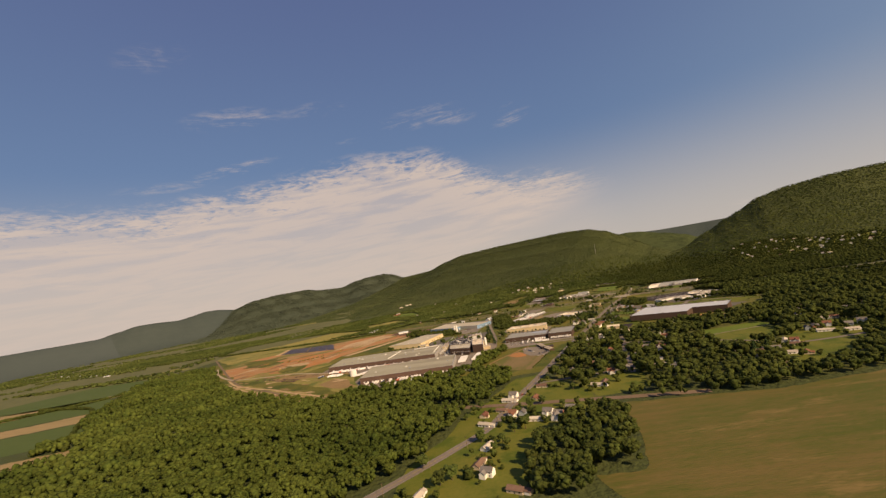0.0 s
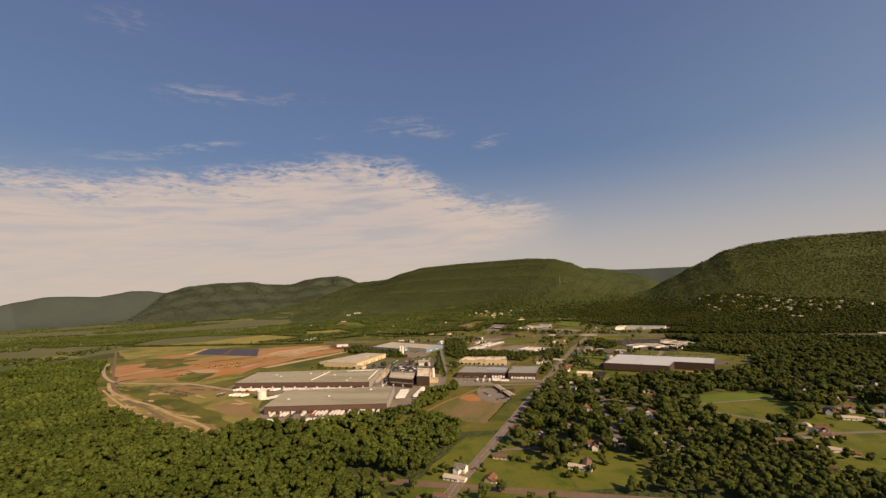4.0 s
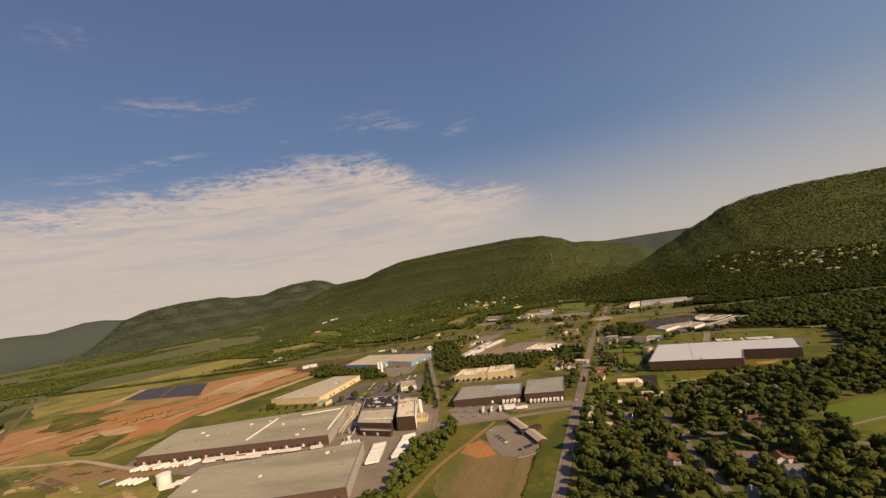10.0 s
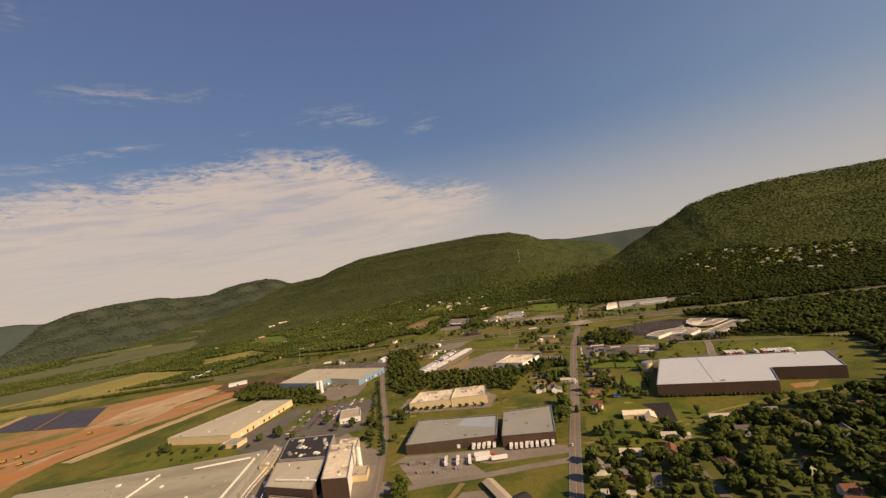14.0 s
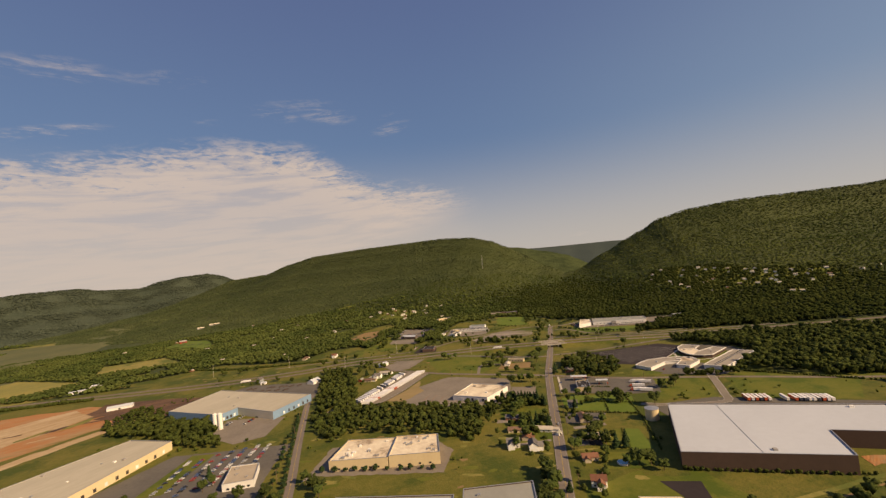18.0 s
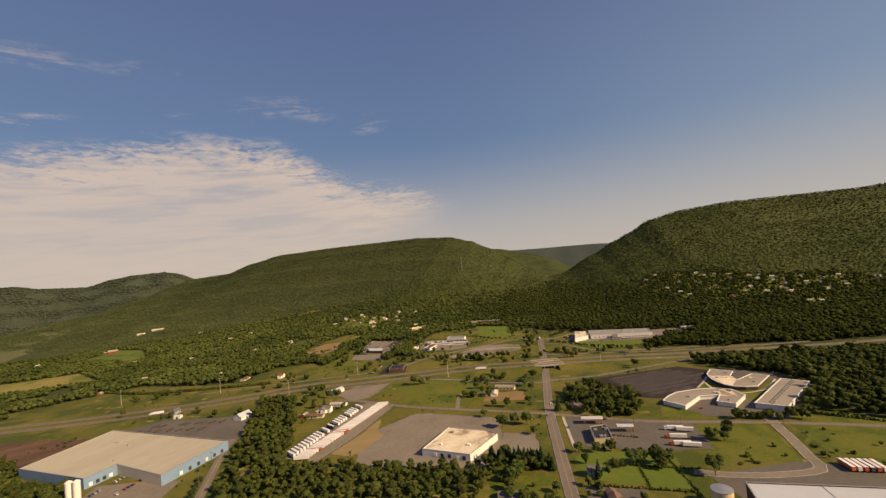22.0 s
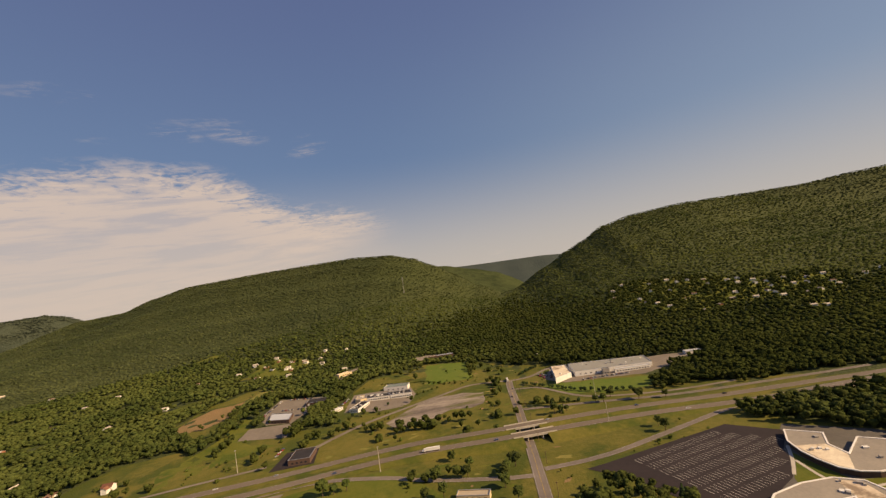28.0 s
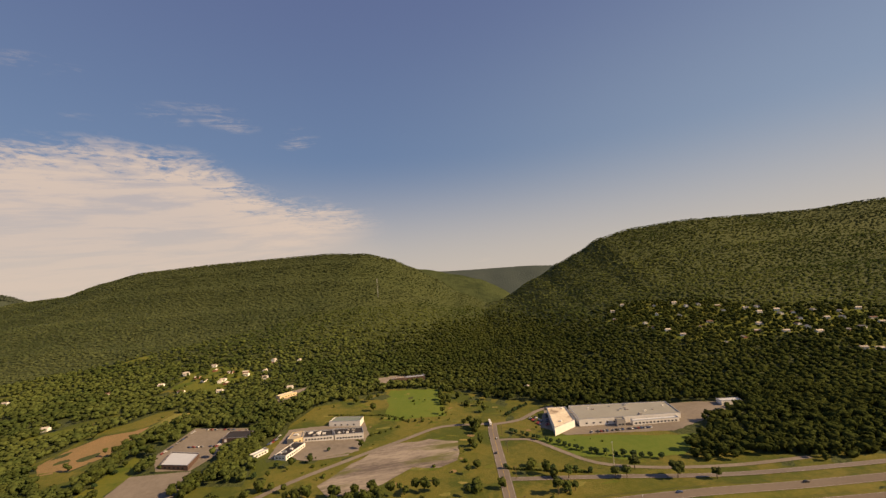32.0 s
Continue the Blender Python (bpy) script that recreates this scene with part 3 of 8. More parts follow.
def blotches(name, label, category, centres, material, lift, seed):
    """Many small ragged patches of one surface: centre, half length, half width and bearing of each."""
    rng, verts, faces = random.Random(seed), [], []
    for x, y, a, w, turn in centres:
        n0, c, s = len(verts), math.cos(turn), math.sin(turn)
        for k in range(16):
            q = 6.2832 * k / 16
            r = rng.uniform(0.62, 1.12)
            u, v = a * r * math.cos(q), w * r * math.sin(q)
            px_, py_ = x + u * c - v * s, y + u * s + v * c
            verts.append((px_, py_, land_at(px_, py_) + lift + 0.0004 * (n0 % 97)))
        faces.append(tuple(range(n0, n0 + 16)))
    return tagged(mesh_object(name, verts, faces, material), label, category, kind="stuff")


def densify(pts, step=12.0):
    """A smooth line through the points."""
    p = [Vector((*q, 0)) for q in pts]
    out = []
    for i in range(len(p) - 1):
        a, b, c, d = p[max(i - 1, 0)], p[i], p[i + 1], p[min(i + 2, len(p) - 1)]
        n = max(2, int((c - b).length / step))
        for k in range(n):
            t = k / n
            out.append(0.5 * ((2 * b) + (c - a) * t + (2 * a - 5 * b + 4 * c - d) * t * t + (3 * b - a - 3 * c + d) * t ** 3))
    return out + [p[-1]]


def strip_mesh(name, line, off0, off1, lift, material, parent=None, dash=None):
    verts, faces = [], []
    for i, p in enumerate(line):
        d = (line[min(i + 1, len(line) - 1)] - line[max(i - 1, 0)]).normalized()
        nrm = Vector((d.y, -d.x, 0))
        for o in (off0, off1):
            q = p + nrm * o
            verts.append((q.x, q.y, land_at(p.x, p.y) + (lift(p) if callable(lift) else lift)))
    for i in range(len(line) - 1):
        if dash and i % dash:
            continue
        faces.append((2 * i, 2 * i + 1, 2 * i + 3, 2 * i + 2))
    return mesh_object(name, verts, faces, material, parent)


def road(name, pts, width, material, label, lift=0.30, centre=None, edges=None, clear=True, margin=5.0):
    line = densify(pts)
    ob = tagged(strip_mesh(name, line, -width / 2, width / 2, lift, material), label, "road", kind="structure")
    over = (lambda p: lift(p) + 0.06) if callable(lift) else lift + 0.06
    if centre:
        strip_mesh("centre_line", line, -0.13, 0.13, over, centre, ob)
    if edges:
        for s in (-1, 1):
            strip_mesh("edge_line", line, s * (width / 2 - 0.6) - 0.09, s * (width / 2 - 0.6) + 0.09, over, edges, ob)
    if clear:
        left, right = [], []
        for i in range(0, len(line), 2):
            d = (line[min(i + 1, len(line) - 1)] - line[max(i - 1, 0)]).normalized()
            nrm = Vector((d.y, -d.x, 0)) * (width / 2 + margin)
            left.append(tuple((line[i] + nrm)[:2]))
            right.append(tuple((line[i] - nrm)[:2]))
        CLEAR.append(left + right[::-1])
        KEEP_OFF.append(CLEAR[-1])
    return ob

# ---- fields, yards and roads ----
VALLEY = ((-28, 722), (66, 665), (152, 656), (285, 817), (399, 846), (589, 836), (665, 912), (722, 978), (684, 1054), (760, 1140), (750, 1282), (912, 1264), (817, 1349), (760, 1406), (788, 1615), (722, 1767), (656, 1819), (532, 1805),
          (446, 1700), (418, 1615), (361, 1653), (285, 1672), (218, 1596), (57, 1672), (-57, 1748), (-190, 1672), (-380, 1691), (-570, 1738), (-855, 1805), (-855, 1520), (-608, 1092), (-446, 879), (-319, 768), (-214, 698), (-180, 746))
patch("grassland", VALLEY, M["meadow"], 0.06, "rough summer grass between the works yards and roads", "grass", clear=True, wobble=6)
patch("hay_field", ((89, 329), (127, 324), (146, 372), (160, 418), (156, 472), (221, 454), (318, 429), (437, 429), (608, 399), (494, 171), (114, 190)), M["hay_field"], 0.10, "broad mown hay field with brown dry patches", "field", wobble=1.5)
patch("bare_margin", ((57, 238), (285, 214), (532, 218), (532, 190), (57, 209)), M["bare_soil"], 0.14, "strip of bare brown soil beside the hay field", "field")
patch("lawn", ((372, 608), (404, 597), (489, 631), (521, 714), (513, 733), (424, 737), (397, 679)), M["lawn"], 0.10, "sports lawn of bright and dull green bands", "lawn")
patch("lawn", ((399, 698), (520, 698), (518, 730), (424, 734)), M["bright_lawn"], 0.14, "strip of bright green mown turf", "lawn", clear=False)
patch("gardens", ((166, 698), (238, 836), (285, 828), (318, 808), (370, 846), (446, 855), (532, 836), (608, 846), (700, 900), (760, 760), (690, 560), (600, 470), (420, 440), (340, 450), (250, 520), (142, 494), (114, 532), (133, 627)), M["garden_green"], 0.05, "shaded gardens and verges among the houses", "lawn", clear=False, wobble=5)
patch("lawn", ((424, 574), (515, 636), (600, 662), (590, 602), (431, 474), (376, 466), (382, 506)), M["lawn"], 0.12, "open lawns between scattered houses", "lawn", wobble=4)
patch("lawn", ((156, 560), (193, 580), (238, 563), (224, 512), (201, 494), (152, 503)), M["lawn"], 0.12, "wide back lawn of a white house", "lawn", wobble=3)
patch("footpath", ((399, 694), (521, 694), (521, 697), (399, 697)), M["gravel"], 0.18, "pale gravel path across the sports lawn", "path", clear=False)
for poly, m, lab in ((((-1805, 1653), (-1033, 1460), (-958, 1279), (-1039, 1173), (-1292, 1211), (-1805, 1264)), "crop_green", "wide green crop field"),
                     (((-1805, 1259), (-1297, 1214), (-1016, 1226), (-945, 1235), (-953, 1189), (-1168, 1097), (-1805, 1074)), "tan_field", "long strip of ripe tan grain"),
                     (((-1615, 1069), (-1168, 1092), (-960, 1183), (-912, 1140), (-855, 1007), (-1425, 912)), "crop_green", "green crop field beside a tan strip"),
                     (((-1330, 902), (-855, 998), (-798, 912), (-1235, 836)), "tan_field", "narrow strip of ripe tan grain"),
                     (((-1235, 826), (-798, 902), (-665, 760), (-1045, 665)), "crop_green", "green crop field edged with a hedge"),
                     (((-950, 646), (-618, 695), (-581, 638), (-855, 532)), "tan_field", "bare tan field at the edge of the wood"),
                     (((-1805, 1948), (-1282, 1805), (-940, 1568), (-1425, 1615), (-1805, 1710)), "dry_grass", "olive pasture beside the highway"),
                     (((-2375, 2850), (-1710, 2708), (-1520, 2470), (-2185, 2565)), "tan_field", "distant strip of ripe grain"),
                     (((-3135, 2375), (-2565, 2280), (-2375, 1995), (-3135, 2042)), "tan_field", "distant tan field on the plain"),
                     (((-998, 1890), (-988, 2071), (-560, 2014), (-352, 1834), (-450, 1743), (-836, 1710)), "yellow_field", "yellow stubble field beyond the highway"),
                     (((-314, 2232), (-289, 2367), (-187, 2261), (-137, 2080), (-194, 2104)), "bright_lawn", "green pasture by a red barn"),
                     (((-399, 2042), (-247, 2024), (-171, 1890), (-361, 1900)), "dry_grass", "pale green clearing among woods"),
                     (((-1330, 3135), (-950, 3040), (-855, 2802), (-1282, 2898)), "dry_grass", "pale meadow under the far hills"),
                     (((223, 1820), (245, 1855), (274, 1889), (306, 1877), (324, 1879), (311, 1832), (292, 1803), (263, 1776), (236, 1789)), "bare_soil", "reddish bare field among woods"),
                     (((324, 1879), (359, 1916), (382, 1899), (336, 1861), (311, 1832)), "dry_grass", "olive grass beside a bare field"),
                     (((200, 1806), (219, 1836), (242, 1871), (272, 1908), (302, 1922), (332, 1944), (362, 1938), (359, 1918), (324, 1881), (306, 1879), (274, 1891), (245, 1857), (222, 1820)), "meadow", "rough green strip round a bare field"),
                     (((225, 1800), (263, 1772), (290, 1800), (305, 1822), (296, 1760), (270, 1705), (235, 1760)), "meadow", "rough green strip below a bare field")):
    patch("field", poly, M[m], 0.12, lab, "field", wobble=4)
patch("plain_grass", ((-3900, 1200), (-3900, 3600), (-2200, 3900), (-700, 3300), (-560, 2300), (-560, 1860), (-860, 1810), (-1000, 1480), (-1300, 1000), (-3900, 700)), M["plain_grass"], 0.04, "dull grass of the far plain", "grass", clear=False, wobble=12)
# a patchwork of strip fields on the plain beyond the wood
rnd = random.Random(61)
for row in range(10):
    for col in range(7):
        cx, cy = -1150 - 430 * col + rnd.uniform(-70, 70), 1560 + 235 * row - 110 * col * 0.3 + rnd.uniform(-40, 40)
        r = math.hypot(cx - 95, cy - 617)
        if rnd.random() < 0.48 or r > 3750 or r < 1650 or (cx > -1750 and cy > 1900) or land_at(cx, cy) > 3 or any(inside(np.array([cx]), np.array([cy]), c)[0] for c in CLEAR):
            continue
        w, d = rnd.uniform(150, 215), rnd.uniform(48, 100)
        poly = [(cx + sx * w * rnd.uniform(0.85, 1.1) + sy * d * 0.25, cy + sy * d * rnd.uniform(0.8, 1.1) - sx * w * 0.25) for sx, sy in ((-1, -1), (1, -1), (1, 1), (-1, 1))]
        kind, lab = rnd.choice((("tan_field", "strip of ripe tan grain on the plain"), ("tan_field", "strip of ripe tan grain on the plain"), ("crop_green", "strip of green crop on the plain"), ("yellow_field", "yellow stubble strip on the plain"), ("dry_grass", "olive pasture on the plain"), ("meadow", "rough meadow on the plain")))
        patch("field", poly, M[kind], 0.115, lab, "field", wobble=5)
for _ in range(22):   # clearings in the scrub beyond the highway
    cx, cy = rnd.uniform(-560, 420), rnd.uniform(1800, 2420)
    w, d = rnd.uniform(18, 42), rnd.uniform(9, 20)
    if not any(inside(np.array([cx]), np.array([cy]), c)[0] for c in CLEAR):
        patch("clearing", [(cx + w * math.cos(a) + d * 0.3 * math.sin(2 * a), cy + d * math.sin(a)) for a in np.arange(0, 6.28, 0.7)], M[rnd.choice(("dry_grass", "meadow", "lawn"))], 0.2, "small grassy clearing in scrub", "grass", wobble=4)
patch("river", ((-2100, 3060), (-2330, 3300), (-2290, 3360), (-2150, 3270), (-1980, 3070)), M["water"], 0.3, "distant reach of a pale shining river", "river")
patch("village_lawn", ((-75, 330), (20, 295), (40, 345), (60, 400), (100, 440), (150, 480), (150, 560), (115, 640), (80, 640), (40, 575), (0, 520), (-30, 455), (-60, 400)), M["lawn"], 0.10, "green gardens of the roadside village", "lawn", wobble=4)
patch("dry_bank", ((-950, 1710), (-948, 1915), (-736, 1935), (-392, 1806), (-340, 1706), (-488, 1680), (-624, 1600), (-647, 1433), (-689, 1367)), M["dry_grass"], 0.09, "broad bank of dry olive grass above the earthworks", "grass", clear=False, wobble=8)
patch("clearing", ((355, 2035), (420, 1985), (440, 2015), (490, 2045), (475, 2100), (430, 2160), (380, 2150), (350, 2085)), M["lawn"], 0.3, "sunny lawns of a hillside hamlet", "lawn", wobble=6)
patch("hall_lot", ((482, 1880), (515, 1907), (547, 1915), (538, 1883), (504, 1857)), M["old_asphalt"], 0.3, "small asphalt lot beside a cream hall", "car park", wobble=2)
patch("hall_lot", ((660, 1848), (650, 1885), (700, 1880), (712, 1850)), M["gravel"], 0.3, "gravel lot at the edge of the wood", "car park", wobble=2)
# earthworks
patch("earthworks", ((-570, 1107), (-665, 1235), (-744, 1383), (-686, 1505), (-426, 1568), (-238, 1558), (-152, 1482), (-142, 1406), (-228, 1330), (-325, 1201), (-346, 1078), (-414, 1041)), M["red_clay"], 0.12, "raw red and orange clay of a levelled site", "earthworks", wobble=7)
patch("earthworks", ((-494, 1121), (-399, 1083), (-332, 1197), (-380, 1264), (-494, 1235)), M["orange_clay"], 0.2, "deep orange clay on a graded bank", "earthworks", clear=False, wobble=7)
patch("earthworks", ((-532, 1264), (-399, 1282), (-314, 1320), (-314, 1358), (-532, 1320)), M["orange_clay"], 0.2, "orange clay ridges on the graded site", "earthworks", clear=False, wobble=5)
patch("earthworks", ((-380, 1368), (-285, 1330), (-190, 1482), (-247, 1539), (-352, 1482)), M["pale_soil"], 0.2, "pale pinkish subsoil scraped smooth", "earthworks", clear=False, wobble=6)
patch("grass_bank", ((-580, 1064), (-456, 1064), (-361, 1040), (-314, 1092), (-380, 1178), (-494, 1178), (-532, 1130)), M["dry_grass"], 0.16, "olive grass on the slope of the earthworks", "grass", clear=False, wobble=8)
patch("grass_bank", ((-656, 1311), (-589, 1282), (-532, 1378), (-618, 1425)), M["meadow"], 0.2, "green regrowth on red clay", "grass", clear=False, wobble=8)
patch("grass_bank", ((-314, 1083), (-218, 1092), (-114, 1226), (-76, 1330), (-162, 1358), (-247, 1235), (-323, 1178)), M["meadow"], 0.2, "green bank behind the long warehouses", "grass", clear=False, wobble=5)
patch("grass_bank", ((-652, 1343), (-725, 1469), (-640, 1440), (-521, 1300), (-521, 1272), (-567, 1263)), M["meadow"], 0.22, "green regrowth on red clay", "grass", clear=False, wobble=7)
patch("grass_bank", ((-463, 1116), (-481, 1197), (-400, 1168), (-399, 1063)), M["meadow"], 0.24, "green regrowth on the graded bank", "grass", clear=False, wobble=7)
patch("earthworks", ((-479, 1219), (-413, 1213), (-400, 1175), (-441, 1172)), M["pale_soil"], 0.27, "pale scraped subsoil", "earthworks", clear=False, wobble=5)
patch("haul_track", ((-314, 1197), (-162, 1368), (-114, 1425), (-95, 1416), (-152, 1349), (-294, 1183)), M["pale_soil"], 0.26, "pale haul track along the green bank", "track", clear=False, wobble=2)
patch("clay_yard", ((-484, 912), (-314, 760), (-220, 701), (-204, 699), (-238, 760), (-314, 836), (-408, 912), (-532, 1036)), M["dry_grass"], 0.14, "dry worn ground along the edge of the wood", "yard", wobble=7)
patch("yard_grass", ((-560, 1092), (-380, 950), (-285, 855), (-204, 750), (-182, 760), (-218, 879), (-285, 960), (-408, 1031), (-532, 1083)), M["dry_grass"], 0.18, "rough olive grass below the earthworks", "grass", clear=False, wobble=8)
patch("clay_patch", ((-285, 855), (-218, 788), (-195, 788), (-218, 846), (-256, 893)), M["bare_soil"], 0.24, "worn orange-brown ground by the warehouse", "yard", clear=False, wobble=6)
patch("clay_patch", ((-446, 1007), (-361, 960), (-276, 940), (-228, 912), (-238, 940), (-332, 998), (-408, 1036)), M["bare_soil"], 0.24, "brown stony ground with stored materials", "yard", clear=False, wobble=5)
rnd = random.Random(29)
for kind, label, count, lift in (("pale_soil", "pale scraped streaks across the graded clay", 20, 0.32), ("burnt_soil", "dark churned streaks and spoil on the graded clay", 14, 0.37), ("orange_clay", "deep orange streaks on the graded clay", 18, 0.42), ("dry_grass", "olive regrowth on the graded clay", 16, 0.47)):
    spread = []
    while len(spread) < count:
        x, y = rnd.uniform(-730, -160), rnd.uniform(1080, 1550)
        if inside(np.array([x]), np.array([y]), ((-560, 1120), (-655, 1245), (-720, 1383), (-640, 1440), (-440, 1370), (-230, 1530), (-170, 1470), (-170, 1410), (-240, 1340), (-340, 1210), (-360, 1100), (-420, 1060)))[0]:
            spread.append((x, y, rnd.uniform(8, 36), rnd.uniform(2, 9), 0.45 + rnd.uniform(-0.7, 0.7)))
    blotches("soil_streaks", label, "earthworks", spread, M[kind], lift, count)
spread = [(rnd.uniform(-540, -230), 0, rnd.uniform(5, 26), rnd.uniform(2, 7), rnd.uniform(-0.9, -0.3)) for _ in range(46)]
spread = [(x, -0.86 * (x + 380) + 945 + rnd.uniform(-75, 75), a, w, t) for x, _, a, w, t in spread]
strip = [(-484 + 265 * k / 60 + rnd.uniform(-22, 22), 925 - 205 * k / 60 + rnd.uniform(-22, 22), rnd.uniform(9, 30), rnd.uniform(1.2, 4.5), -0.7 + rnd.uniform(-0.2, 0.2)) for k in range(60)]
blotches("worn_ground", "pale clay streaks along the edge of the wood", "earth", strip[::2], M["pale_soil"], 0.26, 5)
blotches("worn_ground", "brown clay streaks along the edge of the wood", "earth", strip[1::2], M["bare_soil"], 0.31, 6)
blotches("worn_ground", "worn bare patches in rough grass", "earth", spread[:28], M["bare_soil"], 0.30, 3)
blotches("worn_ground", "pale scraped patches in rough grass", "earth", spread[28:], M["pale_soil"], 0.34, 4)
patch("works_yard", ((-204, 808), (-195, 750), (-14, 732), (24, 760), (66, 879), (104, 898), (84, 912), (90, 969), (57, 1054), (-19, 1064), (-38, 1036), (-294, 1092), (-314, 978), (-285, 950), (-190, 902)), M["old_asphalt"], 0.16, "worn grey asphalt yard round the warehouses", "yard", wobble=1)
patch("parking_lot", ((-104, 1074), (19, 1031), (57, 1056), (74, 1054), (84, 1121), (103, 1173), (19, 1199), (-19, 1211), (-95, 1121)), M["asphalt"], 0.18, "staff car park of worn asphalt", "car park", wobble=1)
patch("lawn", ((-28, 1121), (-5, 1116), (24, 1192), (0, 1202)), M["lawn"], 0.24, "mown strip beside the car park", "lawn", clear=False)
patch("lawn", ((-190, 1154), (-90, 1107), (-57, 1064), (-114, 1064), (-247, 1112)), M["lawn"], 0.24, "mown lawn before the long warehouse", "lawn", clear=False)
patch("parking_lot", ((5, 1254), (17, 1311), (57, 1297), (90, 1278), (71, 1216), (38, 1211)), M["old_asphalt"], 0.18, "car park beside the blue warehouse", "car park")
patch("yard", ((-48, 1468), (28, 1501), (142, 1444), (128, 1344), (-19, 1472)), M["asphalt"], 0.16, "storage yard behind the blue warehouse", "yard", wobble=3)
patch("clay_patch", ((-218, 1482), (-104, 1387), (-57, 1406), (-19, 1468), (-114, 1520), (-209, 1548)), M["burnt_soil"], 0.2, "churned dark red clay by the blue warehouse", "earthworks", clear=False, wobble=6)
patch("bare_field", ((60, 742), (66, 772), (106, 821), (122, 838), (130, 806), (143, 772), (160, 768), (113, 682), (74, 705)), M["worn_lot"], 0.14, "brown bare lot with an orange corner", "field", wobble=2)
patch("clay_patch", ((93, 809), (106, 822), (123, 831), (127, 806), (128, 784), (108, 789)), M["orange_clay"], 0.2, "orange clay at the lot's corner", "earth", clear=False, wobble=3)
road("kerb", ((167, 825), (169, 805), (169, 783), (161, 771), (143, 770)), 1.2, M["concrete"], "pale kerb round the pavilion car park", 0.34, clear=False)
patch("substation_pad", ((104, 936), (163, 910), (173, 872), (112, 884)), M["gravel"], 0.2, "pale gravel of the substation yard", "yard")
patch("parking_lot", ((95, 936), (112, 950), (201, 914), (252, 888), (249, 872), (180, 891), (163, 907), (104, 939)), M["old_asphalt"], 0.24, "loading yard before the brown-walled warehouse", "yard", clear=False)
patch("parking_lot", ((131, 846), (145, 859), (161, 853), (166, 827), (168, 803), (168, 782), (160, 772), (144, 771), (133, 781), (127, 807)), M["old_asphalt"], 0.26, "worn car park beside the low pavilion", "car park", clear=False)
patch("parking_lot", ((112, 1074), (142, 1135), (242, 1091), (249, 1064), (228, 1026), (124, 1078)), M["old_asphalt"], 0.2, "asphalt apron round the cream building", "yard", wobble=1)
patch("parking_lot", ((364, 931), (388, 917), (360, 873), (346, 879), (362, 908)), M["dark_asphalt"], 0.24, "dark car park beside the church hall", "car park", clear=False)
patch("lawn", ((285, 855), (399, 850), (399, 950), (314, 950), (276, 893)), M["lawn"], 0.14, "wide lawn round the church hall", "lawn", clear=False, wobble=2)
patch("lawn", ((361, 940), (390, 926), (456, 998), (532, 1026), (475, 1074), (446, 1064)), M["meadow"], 0.18, "grass beside the white warehouse", "lawn", clear=False, wobble=2)
patch("lawn", ((409, 1019), (420, 1011), (401, 974), (384, 980)), M["bright_lawn"], 0.22, "bright green fenced paddock", "lawn", clear=False)
patch("lawn", ((458, 1106), (482, 1088), (451, 1045), (427, 1061)), M["bright_lawn"], 0.22, "bright green paddock behind a hedge", "lawn", clear=False)
patch("lawn", ((388, 1028), (406, 1019), (382, 982), (365, 993)), M["lawn"], 0.22, "olive green fenced paddock", "lawn", clear=False)
patch("lawn", ((412, 1127), (429, 1132), (474, 1095), (453, 1047), (406, 1082), (398, 1100)), M["bright_lawn"], 0.20, "broad bright green garden lawn behind a hedge", "lawn", clear=False)
patch("lawn", ((335, 1139), (377, 1112), (363, 1073), (345, 1030), (292, 1029), (310, 1066), (317, 1098)), M["lawn"], 0.20, "mown gardens between roadside houses", "lawn", clear=False, wobble=2)
patch("lawn", ((359, 991), (387, 971), (375, 948), (342, 964)), M["lawn"], 0.20, "back lawn with a round pool", "lawn", clear=False)
patch("driveway", ((388, 1086), (423, 1061), (402, 1041), (372, 1059)), M["asphalt"], 0.24, "wide asphalt drive before a white house", "driveway", clear=False)
patch("driveway", ((367, 1018), (376, 1012), (370, 1000), (360, 1005)), M["dark_asphalt"], 0.28, "small dark court with a pale kerb", "driveway", clear=False)
patch("driveway", ((300, 1045), (338, 1035), (336, 1031), (298, 1040)), M["gravel"], 0.26, "pale gravel driveway", "driveway", clear=False)
patch("side_lot", ((386, 1208), (412, 1189), (396, 1154), (362, 1162)), M["old_asphalt"], 0.24, "empty worn lot beside the store", "car park", clear=False, wobble=1)
patch("driveway", ((358, 1029), (372, 1023), (362, 1005), (350, 1010)), M["asphalt"], 0.24, "dark asphalt driveway of a roadside house", "driveway", clear=False)
patch("driveway", ((316, 1108), (338, 1097), (335, 1090), (312, 1100)), M["gravel"], 0.24, "pale gravel driveway", "driveway", clear=False)
patch("driveway", ((372, 1048), (404, 1040), (402, 1034), (370, 1042)), M["gravel"], 0.24, "pale gravel driveway", "driveway", clear=False)
patch("clay_patch", ((510, 889), (538, 876), (520, 869), (501, 876)), M["orange_clay"], 0.24, "bare reddish earth by the white warehouse", "earth", clear=False, wobble=2)
road("dirt_track", ((330, 868), (370, 874), (412, 873), (454, 869), (493, 865), (560, 848)), 4, M["dry_grass"], "faint worn track under a power line", 0.26, clear=False)
road("dirt_track", ((330, 860), (370, 866), (412, 865), (454, 861), (493, 857), (560, 840)), 2, M["bare_soil"], "faint worn track under a power line", 0.28, clear=False)
patch("lawn", ((557, 1130), (602, 1092), (549, 1031), (499, 1066)), M["lawn"], 0.2, "olive grass plot by the access road", "lawn", clear=False, wobble=1)
